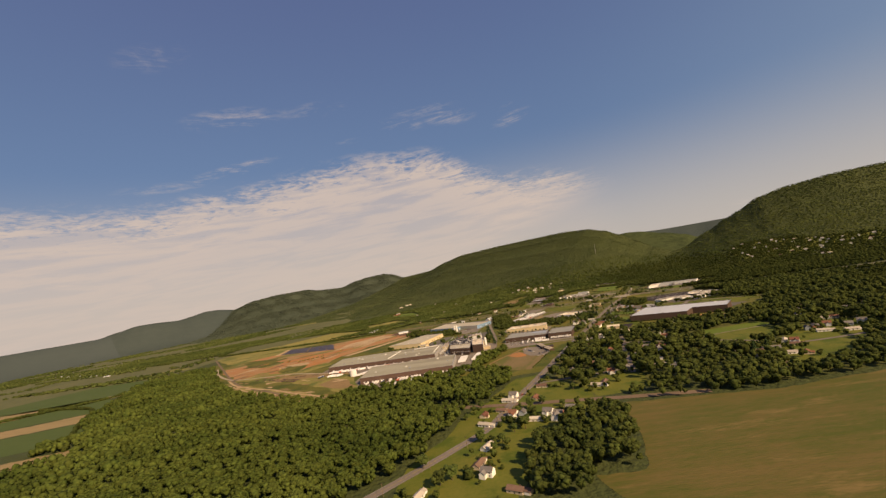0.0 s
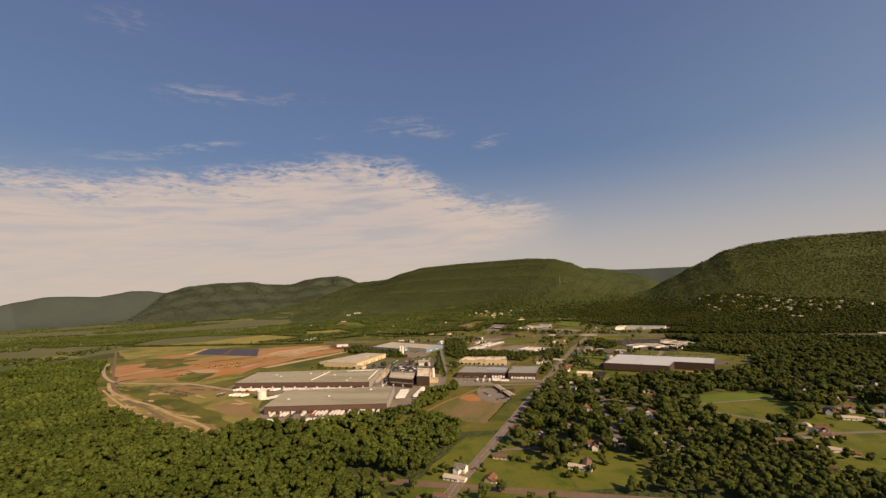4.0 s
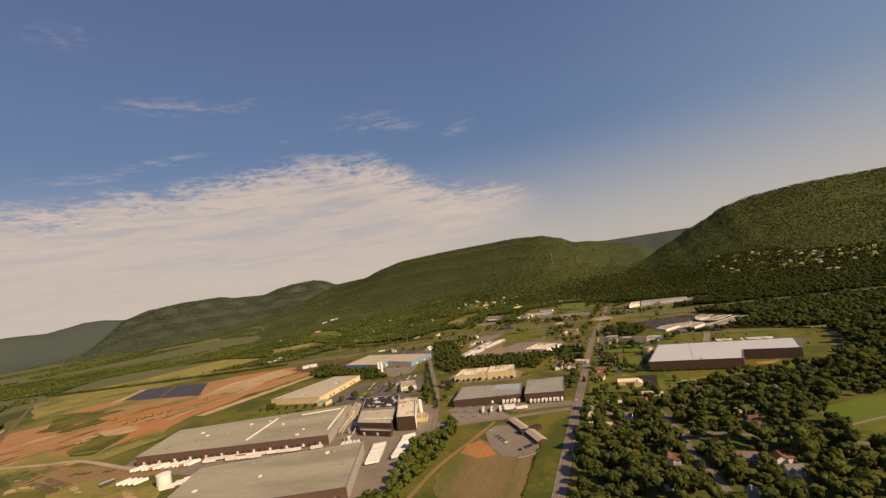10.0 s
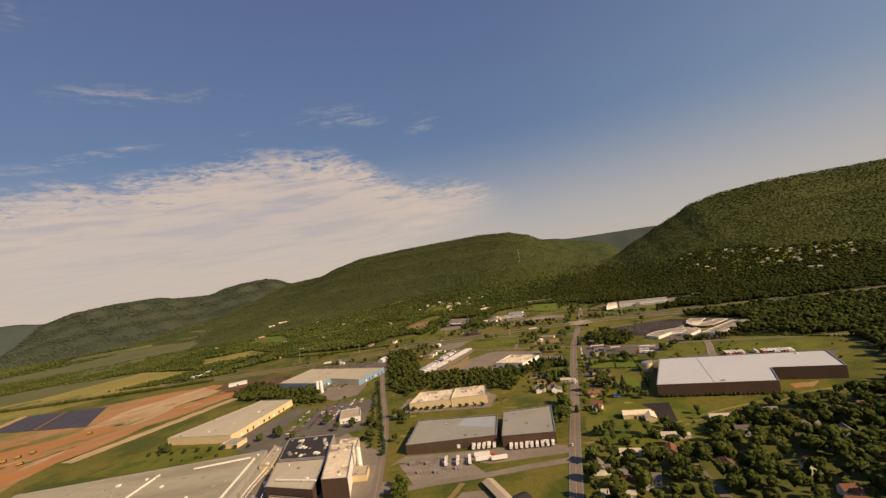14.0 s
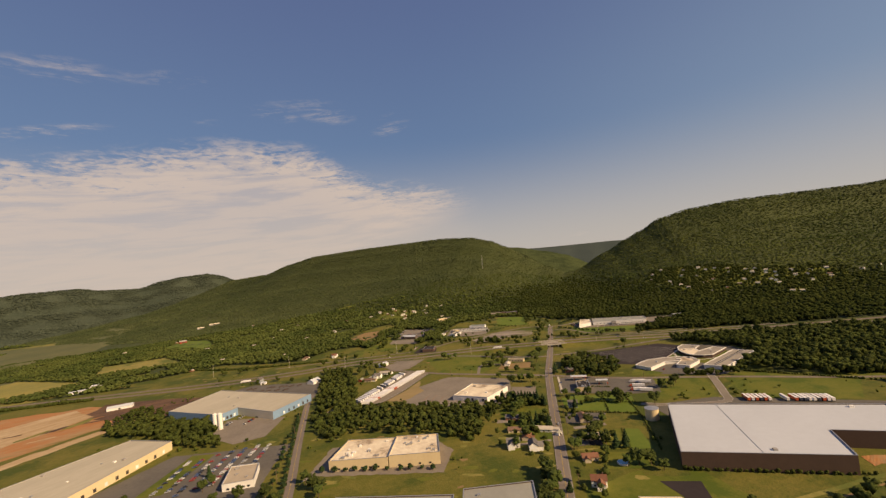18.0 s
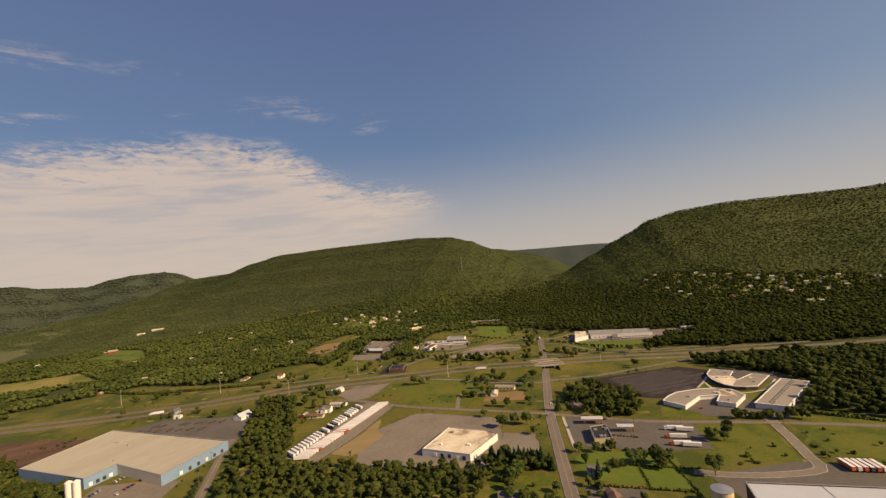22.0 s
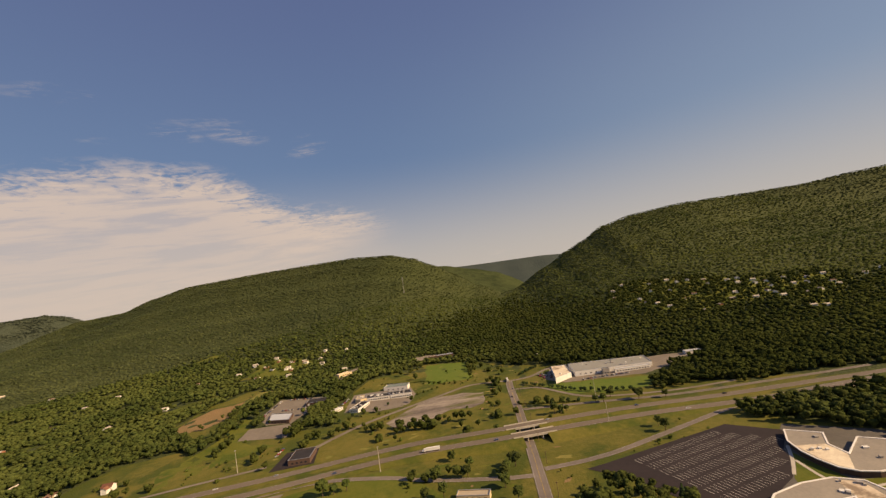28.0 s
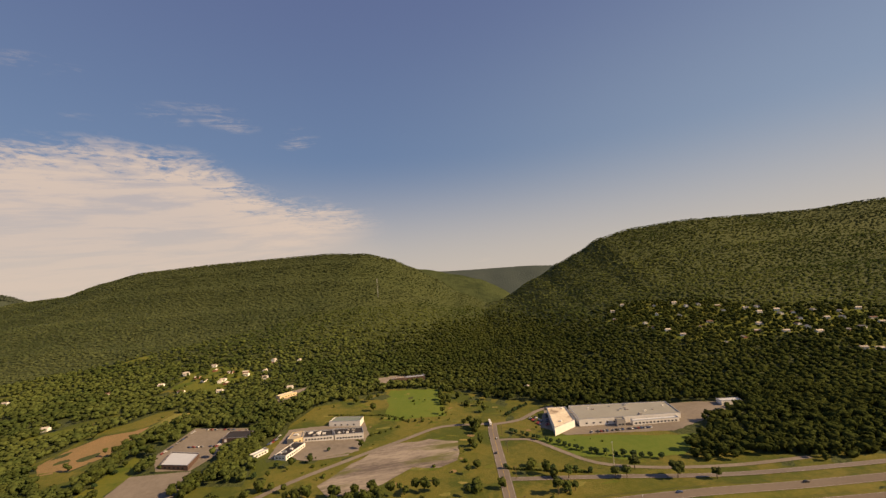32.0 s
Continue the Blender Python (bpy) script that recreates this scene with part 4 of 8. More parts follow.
patch("lawn", ((618, 1081), (711, 988), (646, 952), (570, 1012)), M["lawn"], 0.2, "olive grass behind the white warehouse", "lawn", clear=False, wobble=1)
patch("warehouse_yard", ((566, 1015), (656, 936), (608, 914), (466, 1021), (475, 1053), (546, 1034)), M["asphalt"], 0.26, "asphalt yard along the white warehouse", "yard", clear=False)
patch("yard", ((240, 1215), (252, 1284), (326, 1316), (342, 1308), (403, 1246), (376, 1188), (357, 1154), (328, 1157)), M["old_asphalt"], 0.2, "cracked asphalt round the flat-roofed store", "car park", wobble=1)
patch("truck_stop_lot", ((424, 1148), (458, 1205), (477, 1197), (553, 1129), (518, 1079), (475, 1100)), M["asphalt"], 0.24, "worn truck stop forecourt", "car park", clear=False, wobble=1)
patch("trailer_yard", ((180, 1273), (256, 1376), (285, 1396), (312, 1360), (249, 1284), (207, 1246)), M["old_asphalt"], 0.2, "asphalt trailer yard", "yard")
patch("dirt_mound", ((220, 1259), (249, 1282), (285, 1325), (276, 1273), (238, 1240)), M["tan_field"], 0.24, "scraped tan soil beside the trailer yard", "earth", clear=False, wobble=3)
patch("car_park", ((556, 1304), (575, 1299), (621, 1289), (705, 1270), (719, 1230), (712, 1224), (681, 1213), (666, 1200), (640, 1191), (600, 1188), (580, 1192), (566, 1212), (565, 1273)), M["dark_asphalt"], 0.26, "very dark fresh asphalt car park", "car park")
patch("campus_yard", ((562, 1174), (608, 1199), (732, 1235), (760, 1178), (741, 1121), (627, 1083), (570, 1135)), M["asphalt"], 0.20, "asphalt service yards round the low school buildings", "yard")
patch("campus_lawn", ((640, 1190), (666, 1199), (682, 1211), (669, 1186), (662, 1166), (655, 1161), (650, 1172), (630, 1182)), M["lawn"], 0.3, "lawn between two crescent school blocks", "lawn", clear=False)
patch("campus_lawn", ((559, 1169), (571, 1172), (575, 1150), (580, 1136), (563, 1130), (539, 1151)), M["lawn"], 0.3, "lawn before the crescent school block", "lawn", clear=False)
patch("campus_lawn", ((655, 1155), (662, 1164), (684, 1146), (730, 1163), (738, 1150), (690, 1138), (650, 1125)), M["lawn"], 0.3, "lawn beside the long school block", "lawn", clear=False)
for run in (((690, 1214), (668, 1202), (645, 1192)), ((668, 1200), (655, 1182), (650, 1172)), ((658, 1154), (690, 1144), (736, 1160))):
    road("footpath", run, 2.4, M["concrete"], "pale concrete footpath between school blocks", 0.36, clear=False)
patch("bare_yard", ((433, 1335), (477, 1314), (462, 1277), (414, 1308)), M["bare_soil"], 0.2, "brown yard of a roadside house", "yard", clear=False, wobble=2)
patch("lawn", ((334, 1463), (432, 1436), (446, 1354), (380, 1298), (328, 1344)), M["lawn"], 0.14, "rough green field by the crossroads", "lawn", wobble=2)
patch("hay_strip", ((618, 1100), (760, 985), (840, 925), (800, 900), (715, 985), (640, 1058)), M["lawn"], 0.16, "olive rough grass along the cross road", "grass", clear=False, wobble=2)
patch("lawn", ((546, 1324), (618, 1309), (728, 1279), (760, 1330), (622, 1396), (589, 1368)), M["meadow"], 0.14, "grass between the ramps and the highway", "lawn", wobble=1)
patch("plant_yard", ((249, 1468), (285, 1482), (334, 1468), (294, 1416), (266, 1416)), M["old_asphalt"], 0.22, "contractor's yard by the highway", "yard", wobble=2)
patch("old_lot", ((472, 1566), (530, 1600), (564, 1612), (609, 1596), (629, 1570), (604, 1530), (584, 1530), (560, 1549), (527, 1535), (500, 1528), (479, 1545)), M["cracked_lot"], 0.2, "abandoned lot of cracked and stained asphalt", "lot", wobble=3)
patch("warehouse_lot", ((726, 1541), (771, 1581), (912, 1463), (936, 1430), (900, 1424), (817, 1432), (730, 1503)), M["old_asphalt"], 0.2, "car park round the long pale-roofed store", "car park", wobble=1)
patch("lawn", ((698, 1520), (727, 1501), (808, 1425), (828, 1412), (770, 1396), (722, 1425), (698, 1463)), M["bright_lawn"], 0.14, "sloping mown lawn before the long store", "lawn", wobble=2)
patch("lawn", ((592, 1687), (656, 1813), (724, 1763), (665, 1653)), M["bright_lawn"], 0.14, "bright green meadow below the woods", "lawn", wobble=3)
patch("car_park", ((305, 1672), (322, 1713), (376, 1685), (361, 1629)), M["old_asphalt"], 0.2, "car park with faded bay lines", "car park")
patch("office_lot", ((339, 1758), (381, 1829), (450, 1772), (440, 1756), (392, 1706), (375, 1687), (344, 1710)), M["old_asphalt"], 0.22, "concrete and asphalt yard behind an office", "yard")
patch("restaurant_lot", ((328, 1531), (353, 1572), (388, 1560), (372, 1516)), M["dark_asphalt"], 0.22, "dark car park of a roadside restaurant", "car park")
patch("school_yard", ((446, 1664), (483, 1738), (570, 1700), (560, 1658), (532, 1620), (494, 1629)), M["old_asphalt"], 0.2, "paved yard among low school buildings", "yard", wobble=1)
patch("roadside_grass", ((218, 1580), (285, 1606), (350, 1612), (318, 1640), (304, 1676), (328, 1722), (338, 1756), (322, 1770), (296, 1725), (270, 1680), (225, 1640)), M["lawn"], 0.12, "open grass beside the car park", "grass", wobble=4)
patch("roadside_grass", ((114, 1653), (218, 1577), (285, 1606), (238, 1700), (171, 1710)), M["meadow"], 0.12, "rough meadow above the highway", "grass", wobble=4)
patch("roadside_grass", ((-266, 1710), (-57, 1758), (57, 1648), (-95, 1615)), M["meadow"], 0.12, "rough meadow above the highway", "grass", wobble=4)

MAIN = ((-142, 314), (-75, 371), (-21, 420), (23, 466), (56, 528), (99, 602), (152, 696), (245, 860), (325, 998), (415, 1155), (466, 1241), (532, 1341), (608, 1458), (676, 1566), (692, 1588))
road("main_road", MAIN, 10.5, M["road_grey"], "straight two-lane asphalt road with pale worn edges", 0.36, M["line_yellow"], M["line_white"])
road("side_road", ((245, 860), (208, 868), (171, 874), (129, 884), (100, 888)), 9, M["old_asphalt"], "short asphalt road to the works gate", 0.34)
road("street", ((74, 860), (89, 953), (101, 1045), (109, 1180), (118, 1311), (125, 1364)), 8, M["road_grey"], "tree-lined works street", 0.34, M["line_yellow"])
road("cross_road", ((249, 1436), (285, 1401), (328, 1345), (377, 1298), (436, 1243), (475, 1201), (522, 1150), (587, 1101), (638, 1060), (722, 988), (836, 912)), 7.5, M["road_grey"], "two-lane cross road", 0.33, M["line_yellow"])
road("footpath", ((461, 1209), (446, 1182), (432, 1157), (424, 1143)), 2.6, M["concrete"], "pale concrete pavement before the truck stop", 0.37, clear=False)
road("dirt_lane", ((141, 1258), (180, 1287), (220, 1321), (271, 1382), (284, 1400)), 4.5, M["highway_tan"], "narrow lane beside the trailer yard", 0.31, margin=2)
road("side_lane", ((436, 1330), (403, 1349), (377, 1303)), 5, M["old_asphalt"], "narrow asphalt lane", 0.32)
NORTHBOUND = ((-1425, 1948), (-950, 1834), (-570, 1724), (-314, 1658), (-81, 1588), (98, 1554), (217, 1547), (333, 1512), (403, 1493), (475, 1467), (554, 1424), (618, 1395), (708, 1352), (793, 1302), (875, 1253), (978, 1192), (1235, 1064), (1615, 912))
SOUTHBOUND = tuple((x - 8.5, y - 24 if x > -200 else y - 20) for x, y in NORTHBOUND)
BRIDGE = Vector((579, 1401, 0))   # where the highway crosses over the main road
ACROSS = Vector((0.546, 0.838, 0))   # the main road's way there


def hump(p):
    d = (Vector((p.x, p.y, 0)) - BRIDGE).length
    return 0.40 + 5.2 * math.exp(-(d / 150) ** 2)


def embankment(pts, label):
    line = densify(pts)
    verts, faces, n = [], [], 0
    for i, p in enumerate(line):
        d = (line[min(i + 1, len(line) - 1)] - line[max(i - 1, 0)]).normalized()
        nrm, z, up = Vector((d.y, -d.x, 0)), land_at(p.x, p.y), hump(p)
        for o, lift in ((-10 - 2.2 * up, 0.0), (-8, up - 0.12), (8, up - 0.12), (10 + 2.2 * up, 0.0)):
            q = p + nrm * o
            verts.append((q.x, q.y, z + lift))
    for i in range(len(line) - 1):
        m = (line[i] + line[i + 1]) / 2
        if abs((m - BRIDGE).cross(ACROSS).z) < 13 and (m - BRIDGE).length < 60:
            continue
        faces += [(4 * i + k, 4 * i + k + 1, 4 * i + k + 5, 4 * i + k + 4) for k in range(3)]
    tagged(mesh_object("embankment", verts, faces, M["meadow"]), label, "embankment", kind="structure")


for lane in (NORTHBOUND, SOUTHBOUND):
    road("highway", lane, 11.5, M["highway_tan"], "two-lane highway carriageway on a low bank", hump, None, M["line_white"], margin=14)
    embankment(lane, "low grassy highway bank")
road("ramp", ((238, 1492), (351, 1472), (417, 1425), (448, 1388), (503, 1338), (524, 1326)), 7, M["road_grey"], "curving highway ramp", 0.32, None, M["line_white"])
road("ramp", ((532, 1330), (587, 1309), (673, 1296), (760, 1284), (826, 1259), (912, 1216)), 7, M["road_grey"], "long highway ramp beside the car park", 0.32, None, M["line_white"])
road("ramp", ((619, 1468), (684, 1416), (750, 1360), (836, 1303), (950, 1235)), 7, M["road_grey"], "highway ramp beyond the overpass", 0.34, None, M["line_white"])
road("access_road", ((665, 1547), (692, 1524), (695, 1482), (699, 1439), (727, 1400), (776, 1360), (836, 1325)), 5.5, M["old_asphalt"], "curving access road below the lawn", 0.32)
road("school_road", ((380, 1558), (448, 1589), (527, 1606), (586, 1615), (641, 1622), (692, 1592)), 7, M["old_asphalt"], "winding asphalt road to the school", 0.32)
road("school_loop", ((521, 1618), (482, 1632), (473, 1652), (488, 1662), (513, 1656), (530, 1638), (524, 1620)), 5, M["old_asphalt"], "looping asphalt drive before the school", 0.33, clear=False)
road("store_drive", ((692, 1588), (727, 1577), (760, 1585), (793, 1585)), 7, M["old_asphalt"], "drive up to the long store", 0.34)
road("frontage_road", ((57, 1615), (171, 1586), (247, 1568), (328, 1548)), 5, M["old_asphalt"], "narrow frontage road beside the highway", 0.3)
road("railway_bed", ((-285, 760), (-388, 878), (-446, 931), (-524, 1026), (-622, 1173), (-817, 1492), (-950, 1710)), 6, M["track_ballast"], "double railway track bed of brown gravel", 0.3)
road("haul_road", ((-779, 1406), (-712, 1282), (-635, 1174), (-570, 1110), (-468, 1070), (-402, 1049), (-285, 965), (-209, 936)), 7, M["haul_dust"], "pale dusty haul road round the earthworks", 0.36)
road("dirt_track", ((-594, 1116), (-532, 1026), (-445, 940), (-385, 890), (-314, 817), (-255, 763), (-211, 708)), 6, M["pale_soil"], "rutted pale dirt track", 0.38)
road("dirt_track", ((-560, 1045), (-446, 912), (-361, 826), (-285, 760), (-223, 708)), 4, M["pale_soil"], "rutted pale dirt track", 0.38)
road("dirt_track", ((-10, 665), (12, 697), (59, 772), (85, 804), (111, 830), (138, 859), (149, 872)), 5, M["bare_soil"], "grassy dirt track beside the trees", 0.3)
road("residential_street", ((314, 808), (294, 750), (271, 694), (249, 627), (228, 570)), 6.5, M["road_grey"], "shaded residential street", 0.3, margin=2)
road("residential_street", ((95, 598), (171, 594), (249, 591), (342, 587), (446, 570), (532, 560), (608, 570)), 6, M["road_grey"], "shaded residential street", 0.3, margin=2)
road("residential_street", ((294, 750), (352, 703), (399, 656), (446, 589)), 6, M["road_grey"], "shaded residential street", 0.3, margin=2)
road("railway_bed", ((-60, 572), (10, 544), (60, 526), (94, 513), (133, 500), (161, 489), (191, 479), (260, 456)), 11, M["track_ballast"], "brown stony railway bed across the main road", 0.31, margin=3)
road("yard_access", ((614, 1094), (608, 1087), (584, 1058), (561, 1033), (546, 1018), (512, 1030), (482, 1050), (472, 1062)), 9, M["old_asphalt"], "curving kerbed access road", 0.34, None, M["wall_white"])

# ---- buildings ----


def inset(poly, d):
    """The polygon (anticlockwise) moved inwards by d."""
    out, n = [], len(poly)
    for i in range(n):
        a, b, c = (Vector(poly[(i + k) % n]) for k in (-1, 0, 1))
        u, v = (b - a).normalized(), (c - b).normalized()
        nu, nv = Vector((-u.y, u.x)), Vector((-v.y, v.x))
        k = d / max(0.3, 1 + nu.dot(nv))
        out.append(tuple(b + (nu + nv) * k))
    return out


def anticlockwise(poly):
    area = sum(a[0] * b[1] - b[0] * a[1] for a, b in zip(poly, poly[1:] + poly[:1]))
    return list(poly) if area > 0 else list(poly)[::-1]


def prism(poly, z0, z1, bevel=0.0):
    bm = bmesh.new()
    lo, hi = [bm.verts.new((x, y, z0)) for x, y in poly], [bm.verts.new((x, y, z1)) for x, y in poly]
    bm.faces.new(lo[::-1])
    bm.faces.new(hi)
    for i in range(len(poly)):
        j = (i + 1) % len(poly)
        bm.faces.new((lo[i], lo[j], hi[j], hi[i]))
    return bm


def add_box(bm, cx, cy, cz, sx, sy, sz, turn=0.0):
    m = Matrix.Translation((cx, cy, cz)) @ Matrix.Rotation(turn, 4, "Z") @ Matrix.Diagonal((sx, sy, sz, 1))
    bmesh.ops.create_cube(bm, size=1.0, matrix=m)


def block(sx, sy, sz, cx=0.0, cy=0.0, cz=0.0, turn=0.0):
    bm = bmesh.new()
    add_box(bm, cx, cy, cz, sx, sy, sz, turn)
    return bm


def drum(r, h, z0=0.0, cx=0.0, cy=0.0, n=16, r2=None, cone=0.0):
    bm = bmesh.new()
    bmesh.ops.create_cone(bm, cap_ends=True, segments=n, radius1=r, radius2=r if r2 is None else r2, depth=h, matrix=Matrix.Translation((cx, cy, z0 + h / 2)))
    if cone:
        bmesh.ops.create_cone(bm, cap_ends=True, segments=n, radius1=r * 1.03, radius2=r * 0.1, depth=cone, matrix=Matrix.Translation((cx, cy, z0 + h + cone / 2)))
    return bm


def edge_frame(poly, i):
    a, b = Vector(poly[i]), Vector(poly[(i + 1) % len(poly)])
    u = (b - a).normalized()
    return a, u, Vector((u.y, -u.x)), (b - a).length, math.atan2(u.y, u.x)


def building(name, corners, h, walls, roof, label, category, docks=(), windows=(), units=0, seams=0, skip_roof=False, parapet=0.7, seed=1, fascia=False):
    """A flat-roofed building on a many-cornered plan. docks: (side, count, first, last) of loading doors; windows the same."""
    poly = anticlockwise([tuple(map(float, c)) for c in corners])
    CLEAR.append([tuple(p) for p in inset(poly, -7)])
    KEEP_OFF.append(CLEAR[-1])
    cx, cy = sum(p[0] for p in poly) / len(poly), sum(p[1] for p in poly) / len(poly)
    z = land_at(cx, cy)
    root = new(name)
    root.location = (cx, cy, z)
    tagged(root, label, category)
    rel = [(p[0] - cx, p[1] - cy) for p in poly]
    inner, core, sides = inset(rel, 0.5), inset(rel, 0.52), {}
    for i in range(len(rel)):
        j = (i + 1) % len(rel)
        material = walls[i] if isinstance(walls, (list, tuple)) else walls
        sides[i] = part("wall", prism([rel[i], rel[j], inner[j], inner[i]], -1.0, h - 0.354 if fascia else h + parapet), material, root)
        coping = inset(rel, -0.12)
        cin = inset(rel, 0.62)
        if fascia:
            eave = inset(rel, -0.7)
            part("fascia", prism([eave[i], eave[j], inner[j], inner[i]], h - 0.35, h + 0.35), M["wall_white"], root, "white roof fascia")
            continue
        part("coping", prism([coping[i], coping[j], cin[j], cin[i]], h + parapet + 0.003, h + parapet + 0.16), M["metal_grey"], root)
    top = part("roof", prism(core, h - 0.4, h), roof, root)
    rnd = random.Random(seed)
    if seams:
        a, u, nrm, ln, ang = edge_frame(rel, 0)
        depth = max((Vector(p) - a).dot(-nrm) for p in rel)
        for k in range(1, seams):
            q = a + u * (ln * k / seams) - nrm * depth / 2
            part("roof_seam", block(0.5, depth - 2.5, 0.16, q.x, q.y, h + 0.09, ang), M["metal_grey"], root)
    for k in range(units):
        for _ in range(30):
            q = Vector((rnd.uniform(min(p[0] for p in rel), max(p[0] for p in rel)), rnd.uniform(min(p[1] for p in rel), max(p[1] for p in rel))))
            safe = inset(rel, 4)
            if inside(np.array([q.x]), np.array([q.y]), safe)[0]:
                break
        s = rnd.uniform(1.4, 3.4)
        bm = block(s, s * rnd.uniform(0.6, 1.4), rnd.uniform(0.8, 1.8), q.x, q.y, h + 0.6, edge_frame(rel, 0)[4])
        part("roof_unit", bm, rnd.choice((M["metal_grey"], M["wall_white"], M["wall_grey"])), top)
    for kind, rows, material, w, zh, z0 in (("dock_door", docks, M["trailer_white"], 3.0, 3.4, 1.2), ("window", windows, M["glass_dark"], 2.2, 1.5, 1.3)):
        for side, count, first, last in rows:
            a, u, nrm, ln, ang = edge_frame(rel, side)
            for k in range(count):
                q = a + u * ln * (first + (last - first) * (k + 0.5) / count) + nrm * 0.06
                o = part(kind, block(w, 0.24, zh, q.x, q.y, z0 + zh / 2, ang), M["door_dark"] if kind == "dock_door" and k % 3 else material, sides[side])
    return root

building("warehouse", ((-183, 791), (-10, 763), (-1, 863), (-177, 885)), 11, [M["wall_brick"], M["wall_grey"], M["wall_grey"], M["wall_grey"]], M["roof_grey"], "vast low warehouse with a dull grey-green flat roof and loading docks", "warehouse", docks=((0, 30, 0.03, 0.97),), units=7, seed=2)
building("warehouse", ((-291, 975), (-45, 910), (-27, 1026), (-95, 1037), (-280, 1068)), 11, [M["wall_brick"], M["wall_grey"], M["wall_grey"], M["wall_grey"], M["wall_grey"]], M["roof_grey"], "vast grey-roofed warehouse with brick dock front and roof plant", "warehouse", docks=((0, 34, 0.03, 0.97),), units=34, seed=3)
building("factory_hall", ((-12, 931), (30, 902), (38, 961), (-10, 982)), 12, M["wall_brown"], M["roof_sand"], "brown-walled factory hall with a tan roof", "factory", units=5, seed=4)
building("factory_hall", ((-9, 985), (38, 964), (44, 1022), (-6, 1041)), 12.5, M["wall_grey"], M["roof_black"], "factory hall with a black roof dotted with white vents", "factory", units=26, seed=5)
building("factory_block", ((37, 907), (59, 898), (65, 971), (42, 982)), 16, [M["wall_brown"], M["wall_white"], M["wall_white"], M["wall_brown"]], M["roof_cream"], "tall factory block with white side and pale roof", "factory", units=8, seed=6)
building("long_warehouse", ((-177, 1168), (-87, 1118), (-28, 1237), (-79, 1272)), 9, [M["wall_cream"], M["wall_cream"], M["wall_grey"], M["wall_grey"]], M["roof_sand"], "long warehouse with cream walls and a plain sand-coloured roof", "warehouse", docks=((1, 10, 0.1, 0.95),), units=8, seed=7)
building("annex", ((-95, 1102), (-74, 1092), (-66, 1107), (-87, 1117)), 5, M["wall_cream"], M["roof_metal"], "low cream annex before the long warehouse", "warehouse", seed=8)
# Its cream side gets the brighter wall colour in place of direct sun.
building("blue_warehouse", ((-69, 1379), (8, 1309), (27, 1330), (76, 1275), (124, 1332), (-15, 1461)), 9.5, [M["wall_blue"], M["wall_blue"], M["wall_cream_lit"], M["wall_blue"], M["wall_grey"], M["wall_grey"]], M["roof_sand"], "large warehouse with blue and cream walls", "warehouse", docks=((1, 4, 0.1, 0.9), (3, 6, 0.2, 0.95)), units=3, seed=9)
building("cream_factory", ((136, 1081), (186, 1060), (202, 1100), (158, 1121)), 9, M["wall_cream"], M["roof_cream"], "cream industrial building with a bright patched roof", "factory", windows=((0, 6, 0.1, 0.9),), units=12, seed=10)
building("cream_factory", ((187, 1060), (230, 1043), (241, 1083), (203, 1100)), 10, M["wall_cream"], M["roof_cream"], "cream industrial building with a mottled worn roof", "factory", windows=((0, 4, 0.1, 0.9),), units=12, seed=11)
building("brown_warehouse", ((114, 952), (199, 923), (218, 972), (138, 1012)), 9, M["wall_brown"], M["roof_metal"], "low warehouse with brown walls and a grey sheet roof", "warehouse", docks=((0, 8, 0.55, 0.98),), units=4, seed=12)
building("brown_warehouse", ((201, 914), (247, 895), (275, 958), (226, 973)), 10.5, M["wall_brown"], M["roof_metal"], "brown-walled warehouse with trailers at its docks", "warehouse", docks=((0, 8, 0.1, 0.95),), units=4, seed=13)
building("white_warehouse", ((391, 935), (482, 872), (513, 905), (563, 866), (604, 914), (464, 1017)), 13, M["wall_brown"], M["roof_white"], "huge dark-walled warehouse with a bright white roof", "warehouse", docks=((4, 20, 0.08, 0.9),), units=2, seed=14, seams=2)
building("office", ((47, 1092), (73, 1088), (74, 1123), (49, 1129)), 6, M["wall_white"], M["roof_tan"], "low pale office among trees", "office", windows=((0, 5, 0.1, 0.9),), units=3, seed=16)
building("flat_roofed_store", ((299, 1203), (332, 1168), (374, 1195), (369, 1208), (340, 1238)), 6, M["wall_white"], M["roof_cream"], "flat-roofed empty store with a stained white roof", "store", docks=((0, 5, 0.2, 0.95),), units=4, seed=17)
building("long_store", ((719, 1510), (754, 1513), (783, 1554), (764, 1568)), 7.2, M["wall_white"], M["roof_cream"], "bright white entrance hall of a long store", "store", units=2, seed=18)
building("long_store", ((757, 1509), (802, 1480), (853, 1447), (880, 1481), (787, 1553)), 6.2, M["wall_white"], M["roof_metal"], "long low store with a grey roof and pale walls", "store", windows=((0, 6, 0.08, 0.95), (1, 7, 0.08, 0.95)), units=12, seed=19)
CLEAR.append(((715, 1505), (800, 1425), (830, 1408), (875, 1435), (800, 1490)))
building("store_annex", ((917, 1434), (936, 1421), (942, 1429), (923, 1443)), 4, M["wall_white"], M["roof_white"], "small white annex by the woods", "store", seed=20)
building("white_office", ((348, 1713), (373, 1689), (384, 1721), (357, 1750)), 4.2, M["wall_brick"], M["roof_white"], "small office with a bright white roof and brick walls", "office", windows=((0, 5, 0.1, 0.9),), seed=24)
building("brick_office", ((408, 1748), (435, 1728), (443, 1750), (418, 1771)), 5, M["wall_brick"], M["roof_black"], "brick office with a dark roof and pale garage doors", "office", docks=((0, 6, 0.05, 0.95),), seed=25)
